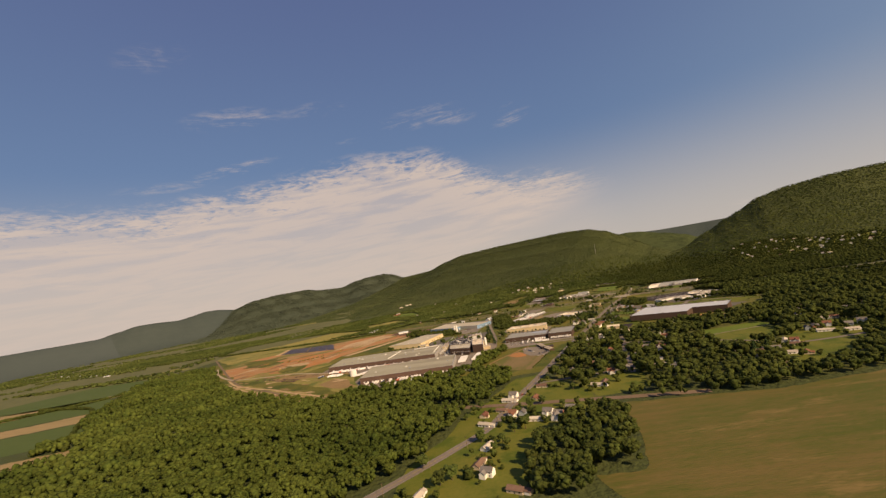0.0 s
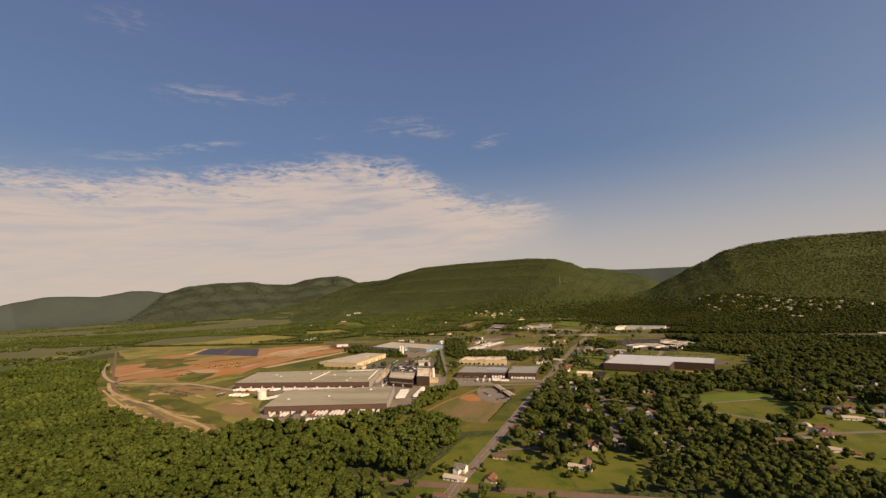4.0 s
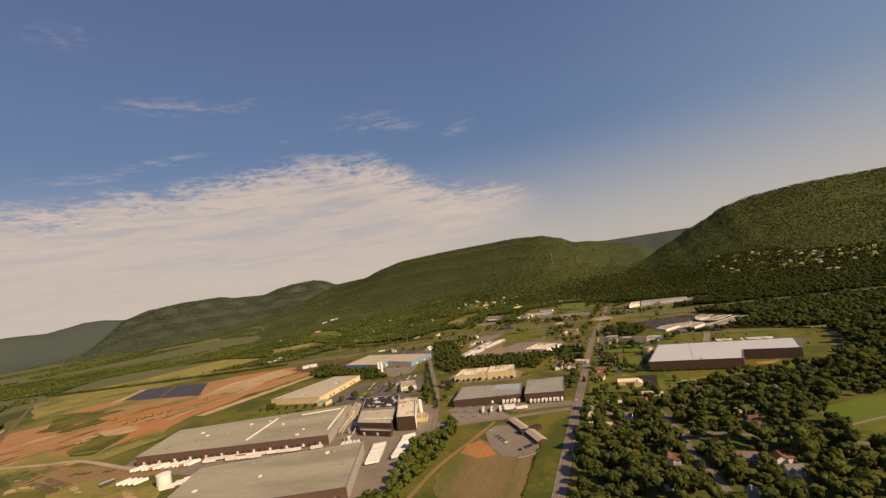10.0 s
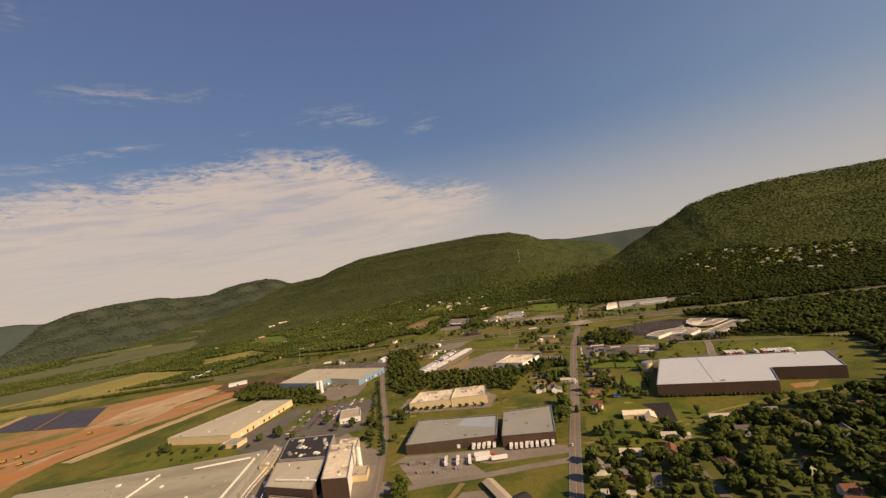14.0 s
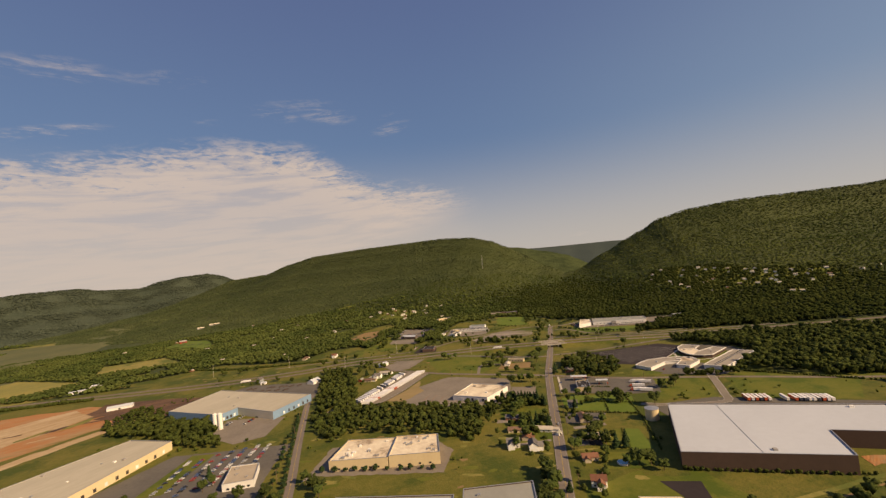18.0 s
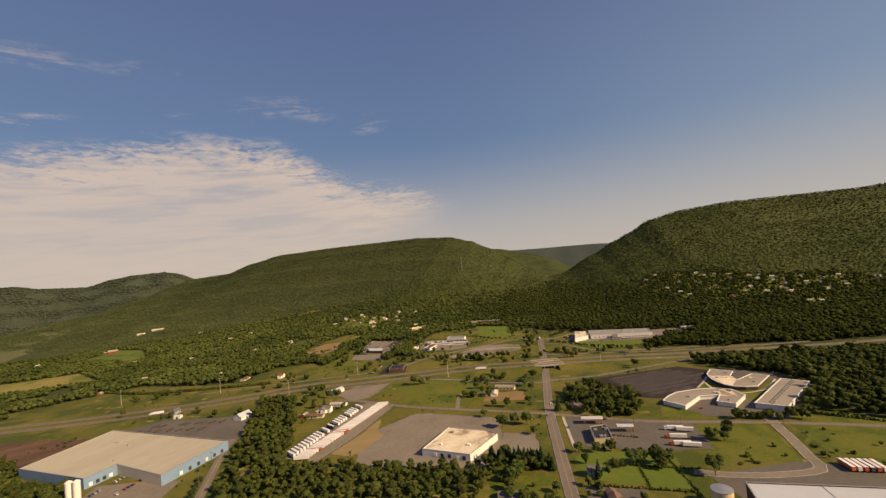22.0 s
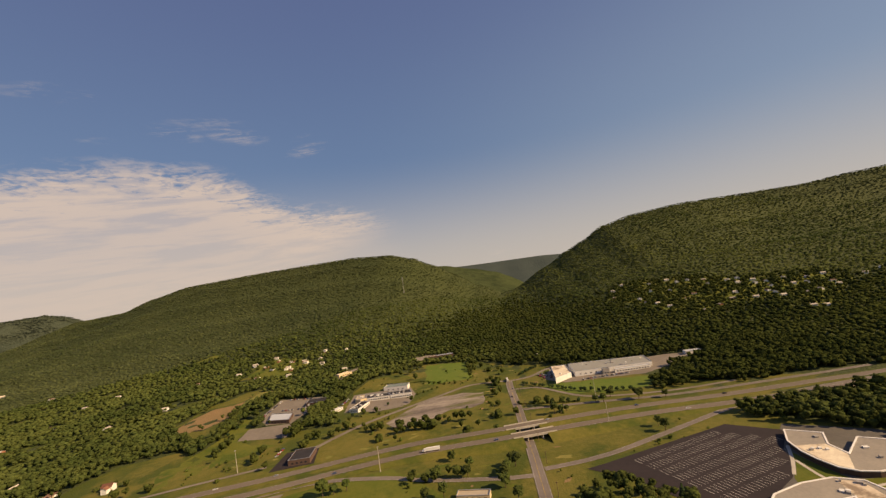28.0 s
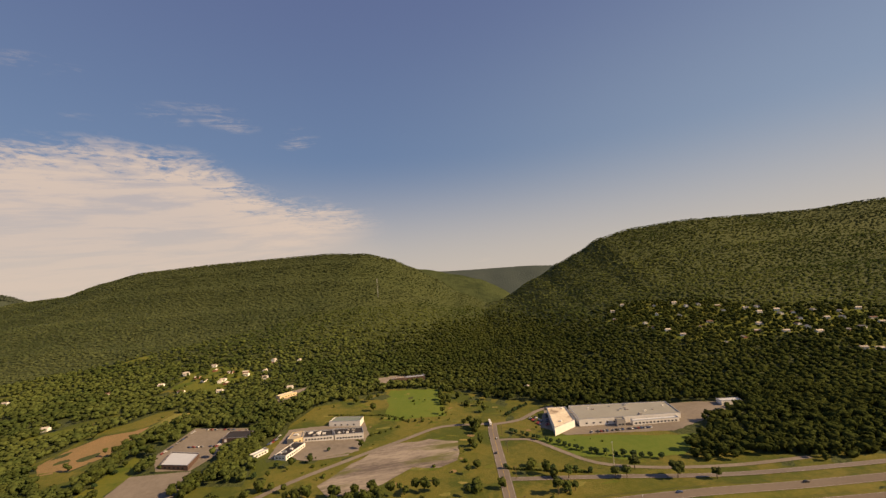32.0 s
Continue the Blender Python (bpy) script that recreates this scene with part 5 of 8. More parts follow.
building("restaurant", ((348, 1531), (369, 1520), (382, 1548), (361, 1558)), 5, M["wall_brick"], M["roof_black"], "red-brown brick roadside restaurant with dark roof", "restaurant", windows=((0, 4, 0.1, 0.9),), seed=26)

building("school_hall", ((528, 1716), (560, 1690), (570, 1704), (540, 1730)), 5.8, M["wall_white"], M["roof_green"], "white school hall with a pale green-grey roof", "school", windows=((0, 4, 0.1, 0.9),), seed=23)
building("school_wing", ((521, 1668), (550, 1650), (556, 1671), (526, 1690)), 5.6, M["wall_white"], M["roof_black"], "two-storey white school block with a dark flat roof", "school", windows=((0, 9, 0.05, 0.95),), units=7, seed=21)
building("school_wing", ((489, 1687), (520, 1669), (525, 1690), (496, 1709)), 4.2, M["wall_white"], M["roof_black"], "low school wing with a dark flat roof and vents", "school", windows=((0, 9, 0.05, 0.95),), units=10, seed=22)
building("school_wing", ((452, 1657), (462, 1646), (488, 1672), (478, 1684)), 4.0, M["wall_white"], M["roof_black"], "narrow white school wing with a dark flat roof", "school", windows=((1, 8, 0.05, 0.95), (0, 3, 0.1, 0.9)), units=6, seed=31)
building("school_wing", ((472, 1692), (478, 1685), (488, 1686), (495, 1708), (482, 1712)), 5.0, M["wall_cream"], M["roof_tan"], "cream school wing behind the dark roofs", "school", windows=((1, 2, 0.1, 0.9),), units=5, seed=32)
building("school_wing", ((430, 1679), (434, 1673), (450, 1683), (446, 1689)), 3.4, M["wall_white"], M["roof_white"], "white portable classroom beside the school", "classroom", windows=((1, 4, 0.1, 0.9),), seed=33)
building("shop_block", ((799, 1470), (843, 1443), (847, 1449), (803, 1476)), 4.2, M["wall_white"], M["roof_white"], "white glazed shop front before the long store", "store", windows=((0, 12, 0.03, 0.97),), seed=34)
building("shop_block", ((785, 1480), (793, 1475), (797, 1481), (789, 1486)), 6.9, M["wall_grey"], M["roof_metal"], "grey entrance porch of the long store", "store", windows=((0, 2, 0.1, 0.9),), seed=35)


def roof_ducts(label, runs, z):
    """Long sheet-metal ducts on low legs along a roof."""
    (ax, ay), _ = runs[0]
    root = tagged(new("roof_duct"), label, "duct")
    root.location = (ax, ay, z)
    for (x0, y0), (x1, y1) in runs:
        d, m = Vector((x1 - x0, y1 - y0)), Vector(((x0 + x1) / 2 - ax, (y0 + y1) / 2 - ay))
        ang = math.atan2(d.y, d.x)
        part("duct", block(d.length, 1.5, 1.3, m.x, m.y, 1.25, ang), M["wall_white"], root)
        for k in range(int(d.length // 9) + 1):
            q = m + d * ((k + 0.5) / (d.length // 9 + 1) - 0.5)
            part("duct_leg", block(0.25, 1.6, 0.62, q.x, q.y, 0.3, ang), M["metal_grey"], root)


roof_ducts("pale ducts along the grey warehouse roof", (((-151, 952), (-130, 1025)), ((-96, 1019), (-41, 1013)), ((-48, 930), (-36, 1008))), 11.0)
roof_ducts("pale duct over the factory hall roof", (((-4, 938), (32, 916)),), 12.0)


def lay_on_roof(root, poly, h, material):
    cx, cy = root.location[:2]
    part("roof_panel", prism(anticlockwise([(x - cx, y - cy) for x, y in poly]), h + 0.005, h + 0.06), material, root, "flat roof sheet in a lighter colour")


block_north = building("school_block", ((711, 1224), (721, 1201), (701, 1191), (691, 1175), (726, 1181), (733, 1165), (685, 1148), (674, 1154), (667, 1162), (665, 1173), (670, 1187), (677, 1199), (690, 1213)), 4.4, M["wall_brown"], M["roof_pebble"], "crescent school block with a white fascia", "school", windows=((6, 4, 0.1, 0.9), (10, 3, 0.1, 0.9), (11, 3, 0.1, 0.9)), units=7, seed=27, fascia=True)
# Flat cream sheet: the sunlit pitch of this roof put into colour.
lay_on_roof(block_north, ((684, 1206), (700, 1192), (691, 1176), (668, 1165), (667, 1173), (672, 1187)), 4.4, M["roof_cream"])
block_south = building("school_block", ((570, 1175), (586, 1182), (603, 1186), (628, 1181), (648, 1171), (656, 1157), (648, 1138), (617, 1127), (610, 1142), (631, 1154), (611, 1163), (574, 1151)), 4.4, M["wall_white"], M["roof_pebble"], "curved low school block round a dark court", "school", windows=((9, 4, 0.1, 0.9), (10, 7, 0.05, 0.95)), units=8, seed=28, fascia=True)
# Here too a cream sheet stands in for sunlight on a sloping part.
lay_on_roof(block_south, ((646, 1169), (632, 1154), (626, 1151), (641, 1141), (648, 1150), (653, 1158)), 4.4, M["roof_cream"])
long_block = building("school_block", ((630, 1116), (643, 1093), (739, 1126), (728, 1149)), 5.2, M["wall_white"], M["roof_pebble"], "long school block with a row of roof lights", "school", docks=((3, 1, 0.4, 0.6),), seed=29, fascia=True)
for k in range(16):
    s = (k + 0.7) / 16.4
    x, y = 637 + (733 - 637) * s - long_block.location[0], 1105 + (1137 - 1105) * s - long_block.location[1]
    part("roof_light", block(2.6, 1.1, 0.7, x, y, 5.5, 1.9), M["metal_grey"] if k % 3 else M["wall_grey"], long_block)
    part("roof_light", block(0.9, 0.9, 0.9, x + 1.5, y + 3.2, 5.6, 1.9), M["glass_dark"], long_block)

lay_on_roof(next(o for o in scene.objects if o.name.startswith("brown_warehouse") and o.location.x < 180), ((172, 971), (184, 986), (214, 971), (203, 944)), 9, M["roof_blue_grey"])
building("piping_shed", ((-43, 948), (-36, 945), (-21, 1022), (-30, 1040), (-38, 1046)), 6, M["wall_grey"], M["roof_metal"], "narrow plant shed along the warehouse end", "shed", units=9, seed=51)
building("plant_annex", ((-29, 992), (-17, 986), (-11, 1030), (-22, 1044)), 8.5, M["wall_cream"], M["roof_tan"], "pale plant annex beside the factory hall", "factory", units=4, seed=52)
building("plant_annex", ((46, 984), (66, 977), (70, 1010), (50, 1018)), 7, M["wall_cream"], M["roof_cream"], "low pale annex behind the tall factory block", "factory", units=5, seed=53)
building("plant_annex", ((-8, 918), (28, 893), (30, 899), (-8, 926)), 6, M["wall_brown"], M["roof_tan"], "low dock annex before the factory hall", "factory", docks=((0, 6, 0.05, 0.95),), seed=54)
building("plant_annex", ((61, 925), (74, 920), (77, 938), (64, 943)), 5, M["wall_cream"], M["roof_tan"], "small pale annex beside the tall factory block", "factory", units=2, seed=55)


def pipe_run(label, pts, z, r=0.45):
    """A pale pipeline on low stands."""
    (ax, ay) = pts[0]
    root = tagged(new("pipeline"), label, "pipe")
    root.location = (ax, ay, 0)
    for (x0, y0), (x1, y1) in zip(pts, pts[1:]):
        d = Vector((x1 - x0, y1 - y0, 0))
        bm = bmesh.new()
        bmesh.ops.create_cone(bm, cap_ends=True, segments=10, radius1=r, radius2=r, depth=d.length, matrix=Matrix.Translation(((x0 + x1) / 2 - ax, (y0 + y1) / 2 - ay, z)) @ d.to_track_quat("Z", "Y").to_matrix().to_4x4())
        part("pipe", bm, M["wall_white"], root)
        part("stand", block(0.4, 0.4, z, x0 - ax, y0 - ay, z / 2), M["metal_grey"], root)


pipe_run("pale process pipes beside the warehouse end", ((-34, 925), (-30, 950), (-22, 985), (-18, 1000)), 7.5)
pipe_run("pale process pipes between plant sheds", ((-31, 925), (-27, 950), (-19, 983)), 6.4, 0.35)
pipe_run("thin pipe along the factory forecourt", ((-20, 905), (-16, 925), (-14, 960)), 5.0, 0.3)

# ---- houses ----
ALONG = math.atan2(0.863, 0.507)   # the main road's bearing


def gable(bm, w, d, z0, rise, over, thick, cx=0.0, cy=0.0):
    """Two roof slabs over a plan w by d, the ridge along x."""
    for s in (-1, 1):
        y1, zlow = s * (d / 2 + over), z0 - rise * over / (d / 2)
        pts = []
        for x in (-w / 2 - over, w / 2 + over):
            pts.append([(cx + x, cy, z0 + rise), (cx + x, cy + y1, zlow), (cx + x, cy + y1, zlow + thick), (cx + x, cy, z0 + rise + thick)])
        a, b = [[bm.verts.new(p) for p in q] for q in pts]
        bm.faces.new(a)
        bm.faces.new(b[::-1])
        for i in range(4):
            bm.faces.new((a[i], b[i], b[(i + 1) % 4], a[(i + 1) % 4]))


def house_body(w, d, h, rise, cx=0.0, cy=0.0):
    bm = bmesh.new()
    x0, x1, y0, y1 = cx - w / 2, cx + w / 2, cy - d / 2, cy + d / 2
    ring = [(x0, y0), (x1, y0), (x1, y1), (x0, y1)]
    lo, hi = [bm.verts.new((x, y, -1)) for x, y in ring], [bm.verts.new((x, y, h)) for x, y in ring]
    r0, r1 = bm.verts.new((x0, cy, h + rise)), bm.verts.new((x1, cy, h + rise))
    bm.faces.new(lo[::-1])
    bm.faces.new((lo[0], lo[1], hi[1], hi[0]))
    bm.faces.new((lo[2], lo[3], hi[3], hi[2]))
    bm.faces.new((lo[1], lo[2], hi[2], r1, hi[1]))
    bm.faces.new((lo[3], lo[0], hi[0], r0, hi[3]))
    bm.faces.new((hi[0], hi[1], r1, r0))
    bm.faces.new((hi[2], hi[3], r0, r1))
    return bm


def house(w, d, h, rise, wall, roof, label, wing=None, chimney=True, garage=False, rich=True):
    root = tagged(new("house"), label, "house", "houses of the valley")
    shell = part("wall", house_body(w, d, h, rise), wall, root)
    bm = bmesh.new()
    gable(bm, w, d, h, rise, 0.5, 0.22)
    top = part("roof", bm, roof, root)
    if wing:
        ww, wd, wx = wing
        body = house_body(wd, ww, h * 0.86, rise * 0.8)
        bmesh.ops.transform(body, matrix=Matrix.Translation((wx, -d / 2 - wd / 2 + 0.4, 0)) @ Matrix.Rotation(math.pi / 2, 4, "Z"), verts=body.verts)
        part("wing", body, wall, root)
        bm = bmesh.new()
        gable(bm, wd, ww, h * 0.86, rise * 0.8, 0.45, 0.2)
        bmesh.ops.transform(bm, matrix=Matrix.Translation((wx, -d / 2 - wd / 2 + 0.4, 0)) @ Matrix.Rotation(math.pi / 2, 4, "Z"), verts=bm.verts)
        part("wing_roof", bm, roof, root)
    if chimney:
        part("chimney", block(0.8, 0.8, 2.0, w * 0.28, 0.4, h + rise + 0.2), M["wall_brick"], top)
    storeys = 2 if h > 4 else 1
    for s in range(storeys):
        for side in (-1,):
            for k in range(3 if rich else 2):
                x = (k - 1) * w * 0.3 if rich else (k - 0.5) * w * 0.5
                if s == 0 and side == -1 and k == 1 and rich:
                    part("door", block(1.1, 0.1, 2.1, x, side * (d / 2 + 0.04), 1.05), M["door_dark"], shell)
                else:
                    part("window", block(1.2, 0.1, 1.3, x, side * (d / 2 + 0.04), 1.6 + 2.7 * s), M["glass_dark"], shell)
    if garage:
        part("garage", house_body(6.5, 6.5, 2.7, 1.3, w / 2 + 3.2, 0.6), wall, root)
        bm = bmesh.new()
        gable(bm, 6.5, 6.5, 2.7, 1.3, 0.4, 0.2, w / 2 + 3.2, 0.6)
        part("garage_roof", bm, roof, root)
        part("garage_door", block(4.6, 0.1, 2.2, w / 2 + 3.2, -2.7, 1.1), M["wall_white"], root)
    return root


W0, W1, W2, W3 = HOUSE_WALLS
R0, R1, R2, R3 = HOUSE_ROOFS
PROTOS = [
    house(12, 8, 5.4, 2.8, W0, R0, "white two-storey house with a grey shingle roof", (6, 5, -2)),
    house(15, 8, 3.0, 2.0, W1, R1, "cream bungalow with a brown shingle roof", None, True, True),
    house(14, 8.5, 3.0, 2.0, W2, R0, "brick bungalow with a grey shingle roof", (6, 4, 3)),
    house(11, 8, 5.2, 2.6, W0, R3, "white farmhouse with a dull red roof", (6, 6, 1)),
    house(16, 8, 2.9, 1.9, W0, R2, "long white ranch house with a pale roof", None, False, True),
    house(10, 7.5, 5.2, 2.8, W3, R0, "blue-grey two-storey house with a grey roof"),
    house(13, 8, 3.0, 2.0, W1, R3, "cream cottage with a faded red roof", (5, 4, -3)),
]
FAR_PROTOS = [
    house(13, 9, 4.6, 2.4, W0, R2, "white hillside house among trees", rich=False),
    house(14, 9, 3.2, 2.0, W0, R1, "white hillside house with a brown roof", rich=False, chimney=False),
    house(12, 9, 4.8, 2.4, W0, R2, "tall white hillside house with a pale roof", rich=False),
    house(13, 9, 3.2, 2.0, W2, R2, "brick hillside house with a pale roof", rich=False, chimney=False),
]
VILLAGE = ((64, 555), (54, 541), (42, 508), (52, 488), (62, 483), (89, 474), (98, 470), (70, 463), (87, 533), (106, 577), (143, 640), (168, 540), (179, 543), (204, 583), (226, 584), (114, 471), (162, 625), (278, 569), (379, 545), (440, 563), (406, 549), (408, 531), (370, 482), (547, 628), (512, 622), (92, 454),
           (59, 466), (18, 472), (20, 502), (3, 379), (9, 360), (14, 413), (27, 327), (317, 670), (301, 680), (275, 563), (157, 600), (-50, 340), (144, 655), (208, 646), (231, 675), (276, 612), (330, 602), (452, 574), (558, 605), (583, 611), (532, 632))
STREETS = ((447, 585), (421, 520), (636, 779), (575, 712), (574, 671), (318, 675), (360, 735), (264, 640), (250, 833), (266, 817), (287, 845), (315, 831), (330, 790), (272, 800), (240, 800), (248, 777), (350, 725), (381, 826), (429, 841), (431, 810), (334, 852), (473, 821), (503, 813), (368, 764), (393, 860),
           (305, 687), (250, 704), (436, 786), (311, 653))
OUTLYING = ((332, 1102), (344, 1056), (320, 1049), (319, 1070), (314, 1026), (374, 1018), (392, 1058), (324, 948), (406, 1096), (301, 1040), (489, 1225), (438, 1322), (344, 985), (214, 1383), (232, 1394), (246, 1412), (116, 1662), (177, 1632), (37, 1525), (-124, 1756), (-74, 1821), (-69, 2420), (43, 2185), (-55, 2319), (92, 2227), (67, 1739),
            (370, 2145), (388, 2106), (428, 2051), (445, 2092), (419, 2168), (468, 2072))
EXTRA = ((369, 2153), (398, 2077), (423, 2047), (443, 2091), (467, 2053), (362, 2040), (419, 1990), (419, 2130), (527, 2116), (516, 601), (592, 665), (658, 669), (620, 767), (540, 583), (390, 557), (700, 720), (680, 620), (650, 700), (494, 2009), (431, 2031), (570, 2077), (248, 2136), (521, 1925), (824, 1668), (500, 2050), (520, 2100), (330, 2110), (-300, 2330), (-420, 2250), (-520, 2350), (-150, 2050), (-20, 1980), (120, 1950), (20, 2080), (200, 1980))
rnd = random.Random(4)


HOMES = []


def settle(proto, x, y, turn):
    HOMES.append((x, y))
    z = land_at(x, y)
    wide = 12.5 if y < 870 else 13
    CLEAR.append([(x + wide * math.cos(a), y + wide * math.sin(a)) for a in np.arange(0, 6.28, 0.8)])
    return copy_thing(proto, pose(x, y, z, 0, 0, math.degrees(turn)) @ Matrix.Scale(1.0 if 780 < y < 1750 and x < 1100 else 0.9 if y < 780 else 0.78, 4))


first = 0
for spots_list in (VILLAGE, STREETS, OUTLYING, EXTRA):
    for x, y in spots_list:
        proto = (PROTOS[(0, 4, 1, 3, 5, 0, 2, 4, 6, 1)[first % 10]] if y < 1750 else FAR_PROTOS[first % 4])
        settle(proto, x, y, ALONG + rnd.choice((-0.5, 0, -0.5)) * math.pi + rnd.uniform(-0.15, 0.15))
        first += 1
# the hillside town: houses and gardens along the foot of the eastern ridge
TOWN = ((1289, 1859), (1246, 1823), (1336, 1865), (1354, 1789), (1384, 1756), (1313, 1704), (1375, 1722), (1390, 1702), (1303, 1752), (1241, 1741), (1221, 1715), (1209, 1671), (1196, 1633), (1256, 1627), (1293, 1631), (1399, 1665), (1374, 1642), (1408, 1613), (1428, 1600), (1416, 1560), (1386, 1579), (1315, 1552),
        (1280, 1542), (1238, 1546), (1193, 1554), (1394, 1546), (1413, 1533), (1352, 1505), (1445, 1510), (1386, 1513), (1412, 1480), (1467, 1475), (1432, 1463), (1507, 1459), (1384, 1424), (1358, 1434), (1463, 1429), (1440, 1412), (1263, 1376), (1255, 1392), (1298, 1504), (1343, 1487), (1324, 1465))
TOWN_LAND = ((1170, 1560), (1175, 1640), (1210, 1740), (1235, 1840), (1290, 1880), (1345, 1880), (1410, 1760), (1430, 1660), (1450, 1560), (1530, 1470), (1500, 1400), (1400, 1390), (1250, 1360), (1240, 1400), (1310, 1430), (1290, 1490), (1230, 1530))
patch("hillside_gardens", TOWN_LAND, M["lawn"], 0.5, "olive lawns and gardens of the hillside town", "lawn", wobble=8)
for x, y in TOWN:
    settle(FAR_PROTOS[rnd.choice((0, 0, 1, 2, 2, 3))], x, y, -0.75 + rnd.choice((0, 0.5)) * math.pi + rnd.uniform(-0.2, 0.2))
for k in range(9):
    x, y = 1560 + rnd.uniform(-40, 330), 1260 + rnd.uniform(-120, 140)
    settle(FAR_PROTOS[rnd.randrange(4)], x, y, rnd.uniform(0, 3))
for o in PROTOS + FAR_PROTOS:
    for c in (o, *o.children_recursive):
        bpy.data.objects.remove(c)

# ---- lone buildings of odd shape ----


def at(ob, x, y, turn=0.0, lift=0.0):
    ob.location, ob.rotation_euler = (x, y, land_at(x, y) + lift), (0, 0, turn)
    return ob


def shed(label, w, d, h, rise, wall, roof, x, y, turn, doors=2):
    root = tagged(new("shed"), label, "shed")
    part("wall", house_body(w, d, h, rise), wall, root)
    bm = bmesh.new()
    gable(bm, w, d, h, rise, 0.3, 0.18)
    part("roof", bm, roof, root)
    for k in range(doors):
        part("door", block(2.8, 0.12, min(3.0, h - 0.5), (k - (doors - 1) / 2) * 4, -d / 2 - 0.05, min(3.0, h - 0.5) / 2), M["door_dark"], root)
    CLEAR.append([(x + w * 0.8 * math.cos(a), y + w * 0.8 * math.sin(a)) for a in np.arange(0, 6.28, 0.8)])
    KEEP_OFF.append(CLEAR[-1])
    return at(root, x, y, turn)


shed("white metal machinery shed with a pale roof", 20, 11, 4.5, 2, M["wall_white"], M["roof_white"], 254, 1473, 0.6)
shed("white salt barn beside the highway", 18, 14, 4, 4, M["wall_white"], M["roof_white"], 130, 1440, 0.8, 1)
shed("long white tent hall by the earthworks", 34, 12, 4, 2.5, M["wall_white"], M["roof_white"], -170, 1502, 0.1, 1)
shed("red barn with a grey roof beside a pasture", 22, 12, 5, 4, mat("barn_red", (0.300, 0.050, 0.035), coarse=0.2, fine=1.0), M["roof_metal"], -275, 2310, 0.4)
shed("small white outbuilding by the highway", 9, 6, 3, 1.5, M["wall_white"], M["roof_white"], 45, 1500, -0.3, 1)
shed("long pale farm shed among woods", 38, 10, 3.5, 2, M["wall_grey"], M["roof_cream"], -240, 2640, 0.4, 3)
shed("long pale farm shed among woods", 24, 9, 3.5, 2, M["wall_grey"], M["roof_cream"], -285, 2615, 0.4, 3)
shed("white farm shed on the plain", 26, 9, 3.5, 1.5, M["wall_white"], M["roof_white"], -316, 1714, 0.3, 3)
shed("white farm shed on the plain", 20, 9, 3.5, 1.5, M["wall_white"], M["roof_white"], -306, 1755, 0.3, 2)
shed("small farm shed on the plain", 14, 8, 3.5, 1.5, M["wall_cream"], M["roof_metal"], -290, 1735, 0.9, 1)
for k in range(5):
    shed("white hall on the distant plain", 22 + 5 * (k % 4), 11, 3.5, 2, M["wall_white"], M["roof_white"], -1500 - 120 * (k % 7) - 30 * k, 1850 + 110 * (k % 5) + 60 * (k // 5), 0.2 * k, 2)
shed("white garden shed behind the houses", 6, 4, 2.6, 1.2, M["wall_white"], M["roof_metal"], 350, 1040, 0.5, 1)
shed("pale mobile home by the trailer yard", 16, 5, 3, 0.8, M["wall_grey"], M["roof_metal"], 222, 1398, 0.9, 1)
shed("rust-red shed by the trailer yard", 9, 6, 3.5, 1.4, mat("rust_red", (0.330, 0.090, 0.045), coarse=0.2, fine=1.0), M["roof_metal"], 204, 1392, 0.9, 1)


def gas_canopy(label, x, y, w, d, turn, trim):
    root = tagged(new("gas_canopy"), label, "canopy")
    part("deck", block(w, d, 0.9, 0, 0, 5.2), M["wall_white"], root)
    part("trim", block(w + 0.3, d + 0.3, 0.45, 0, 0, 5.1), trim, root)
    part("canopy_top", block(w - 0.6, d - 0.6, 0.1, 0, 0, 5.71), M["roof_white"], root)
    for k in range(4):
        px_, py_ = (k % 2 - 0.5) * w * 0.7, (k // 2 - 0.5) * d * 0.4
        part("column", block(0.5, 0.5, 4.8, px_, py_, 2.4), M["metal_grey"], root)
        part("pump", block(1.0, 0.7, 1.8, px_ + 1.6, py_, 1.1), M["trailer_red"], root)
    return at(root, x, y, turn, 0.2)


RUN = math.atan2(-0.648, 0.762)   # the cross road's bearing
gas_canopy("flat white fuel canopy with a red fascia", 474, 1178, 21, 8, RUN + 0.1, M["trailer_red"])
gas_canopy("small white fuel canopy for trucks", 486, 1145, 15, 7, RUN + 0.1, M["trailer_dark"])
building("truck_stop_shop", ((458, 1162), (474, 1158), (457, 1130), (443, 1138)), 5, M["wall_cream"], M["roof_black"], "truck stop shop with a dark mansard roof", "shop", windows=((3, 4, 0.1, 0.9),), units=5, seed=41)
building("roadside_motel", ((448, 1340), (468, 1322), (474, 1329), (454, 1347)), 4, M["wall_cream"], M["roof_tan"], "low cream roadside motel", "motel", windows=((0, 5, 0.05, 0.95),), seed=42)
building("cream_hall", ((496, 1876), (524, 1886), (520, 1897), (492, 1887)), 4.5, M["wall_cream"], M["roof_cream"], "low cream hall among trees", "hall", windows=((0, 5, 0.1, 0.9),), seed=61)
building("brick_hall", ((680, 1850), (698, 1842), (702, 1852), (684, 1860)), 5, M["wall_brick"], M["roof_tan"], "small red brick hall at the wood's edge", "hall", seed=62)
building("long_hall", ((690, 1850), (730, 1830), (735, 1842), (695, 1862)), 4, M["wall_brick"], M["roof_blue_grey"], "low brick hall with a pale blue roof at the wood's edge", "hall", seed=43)


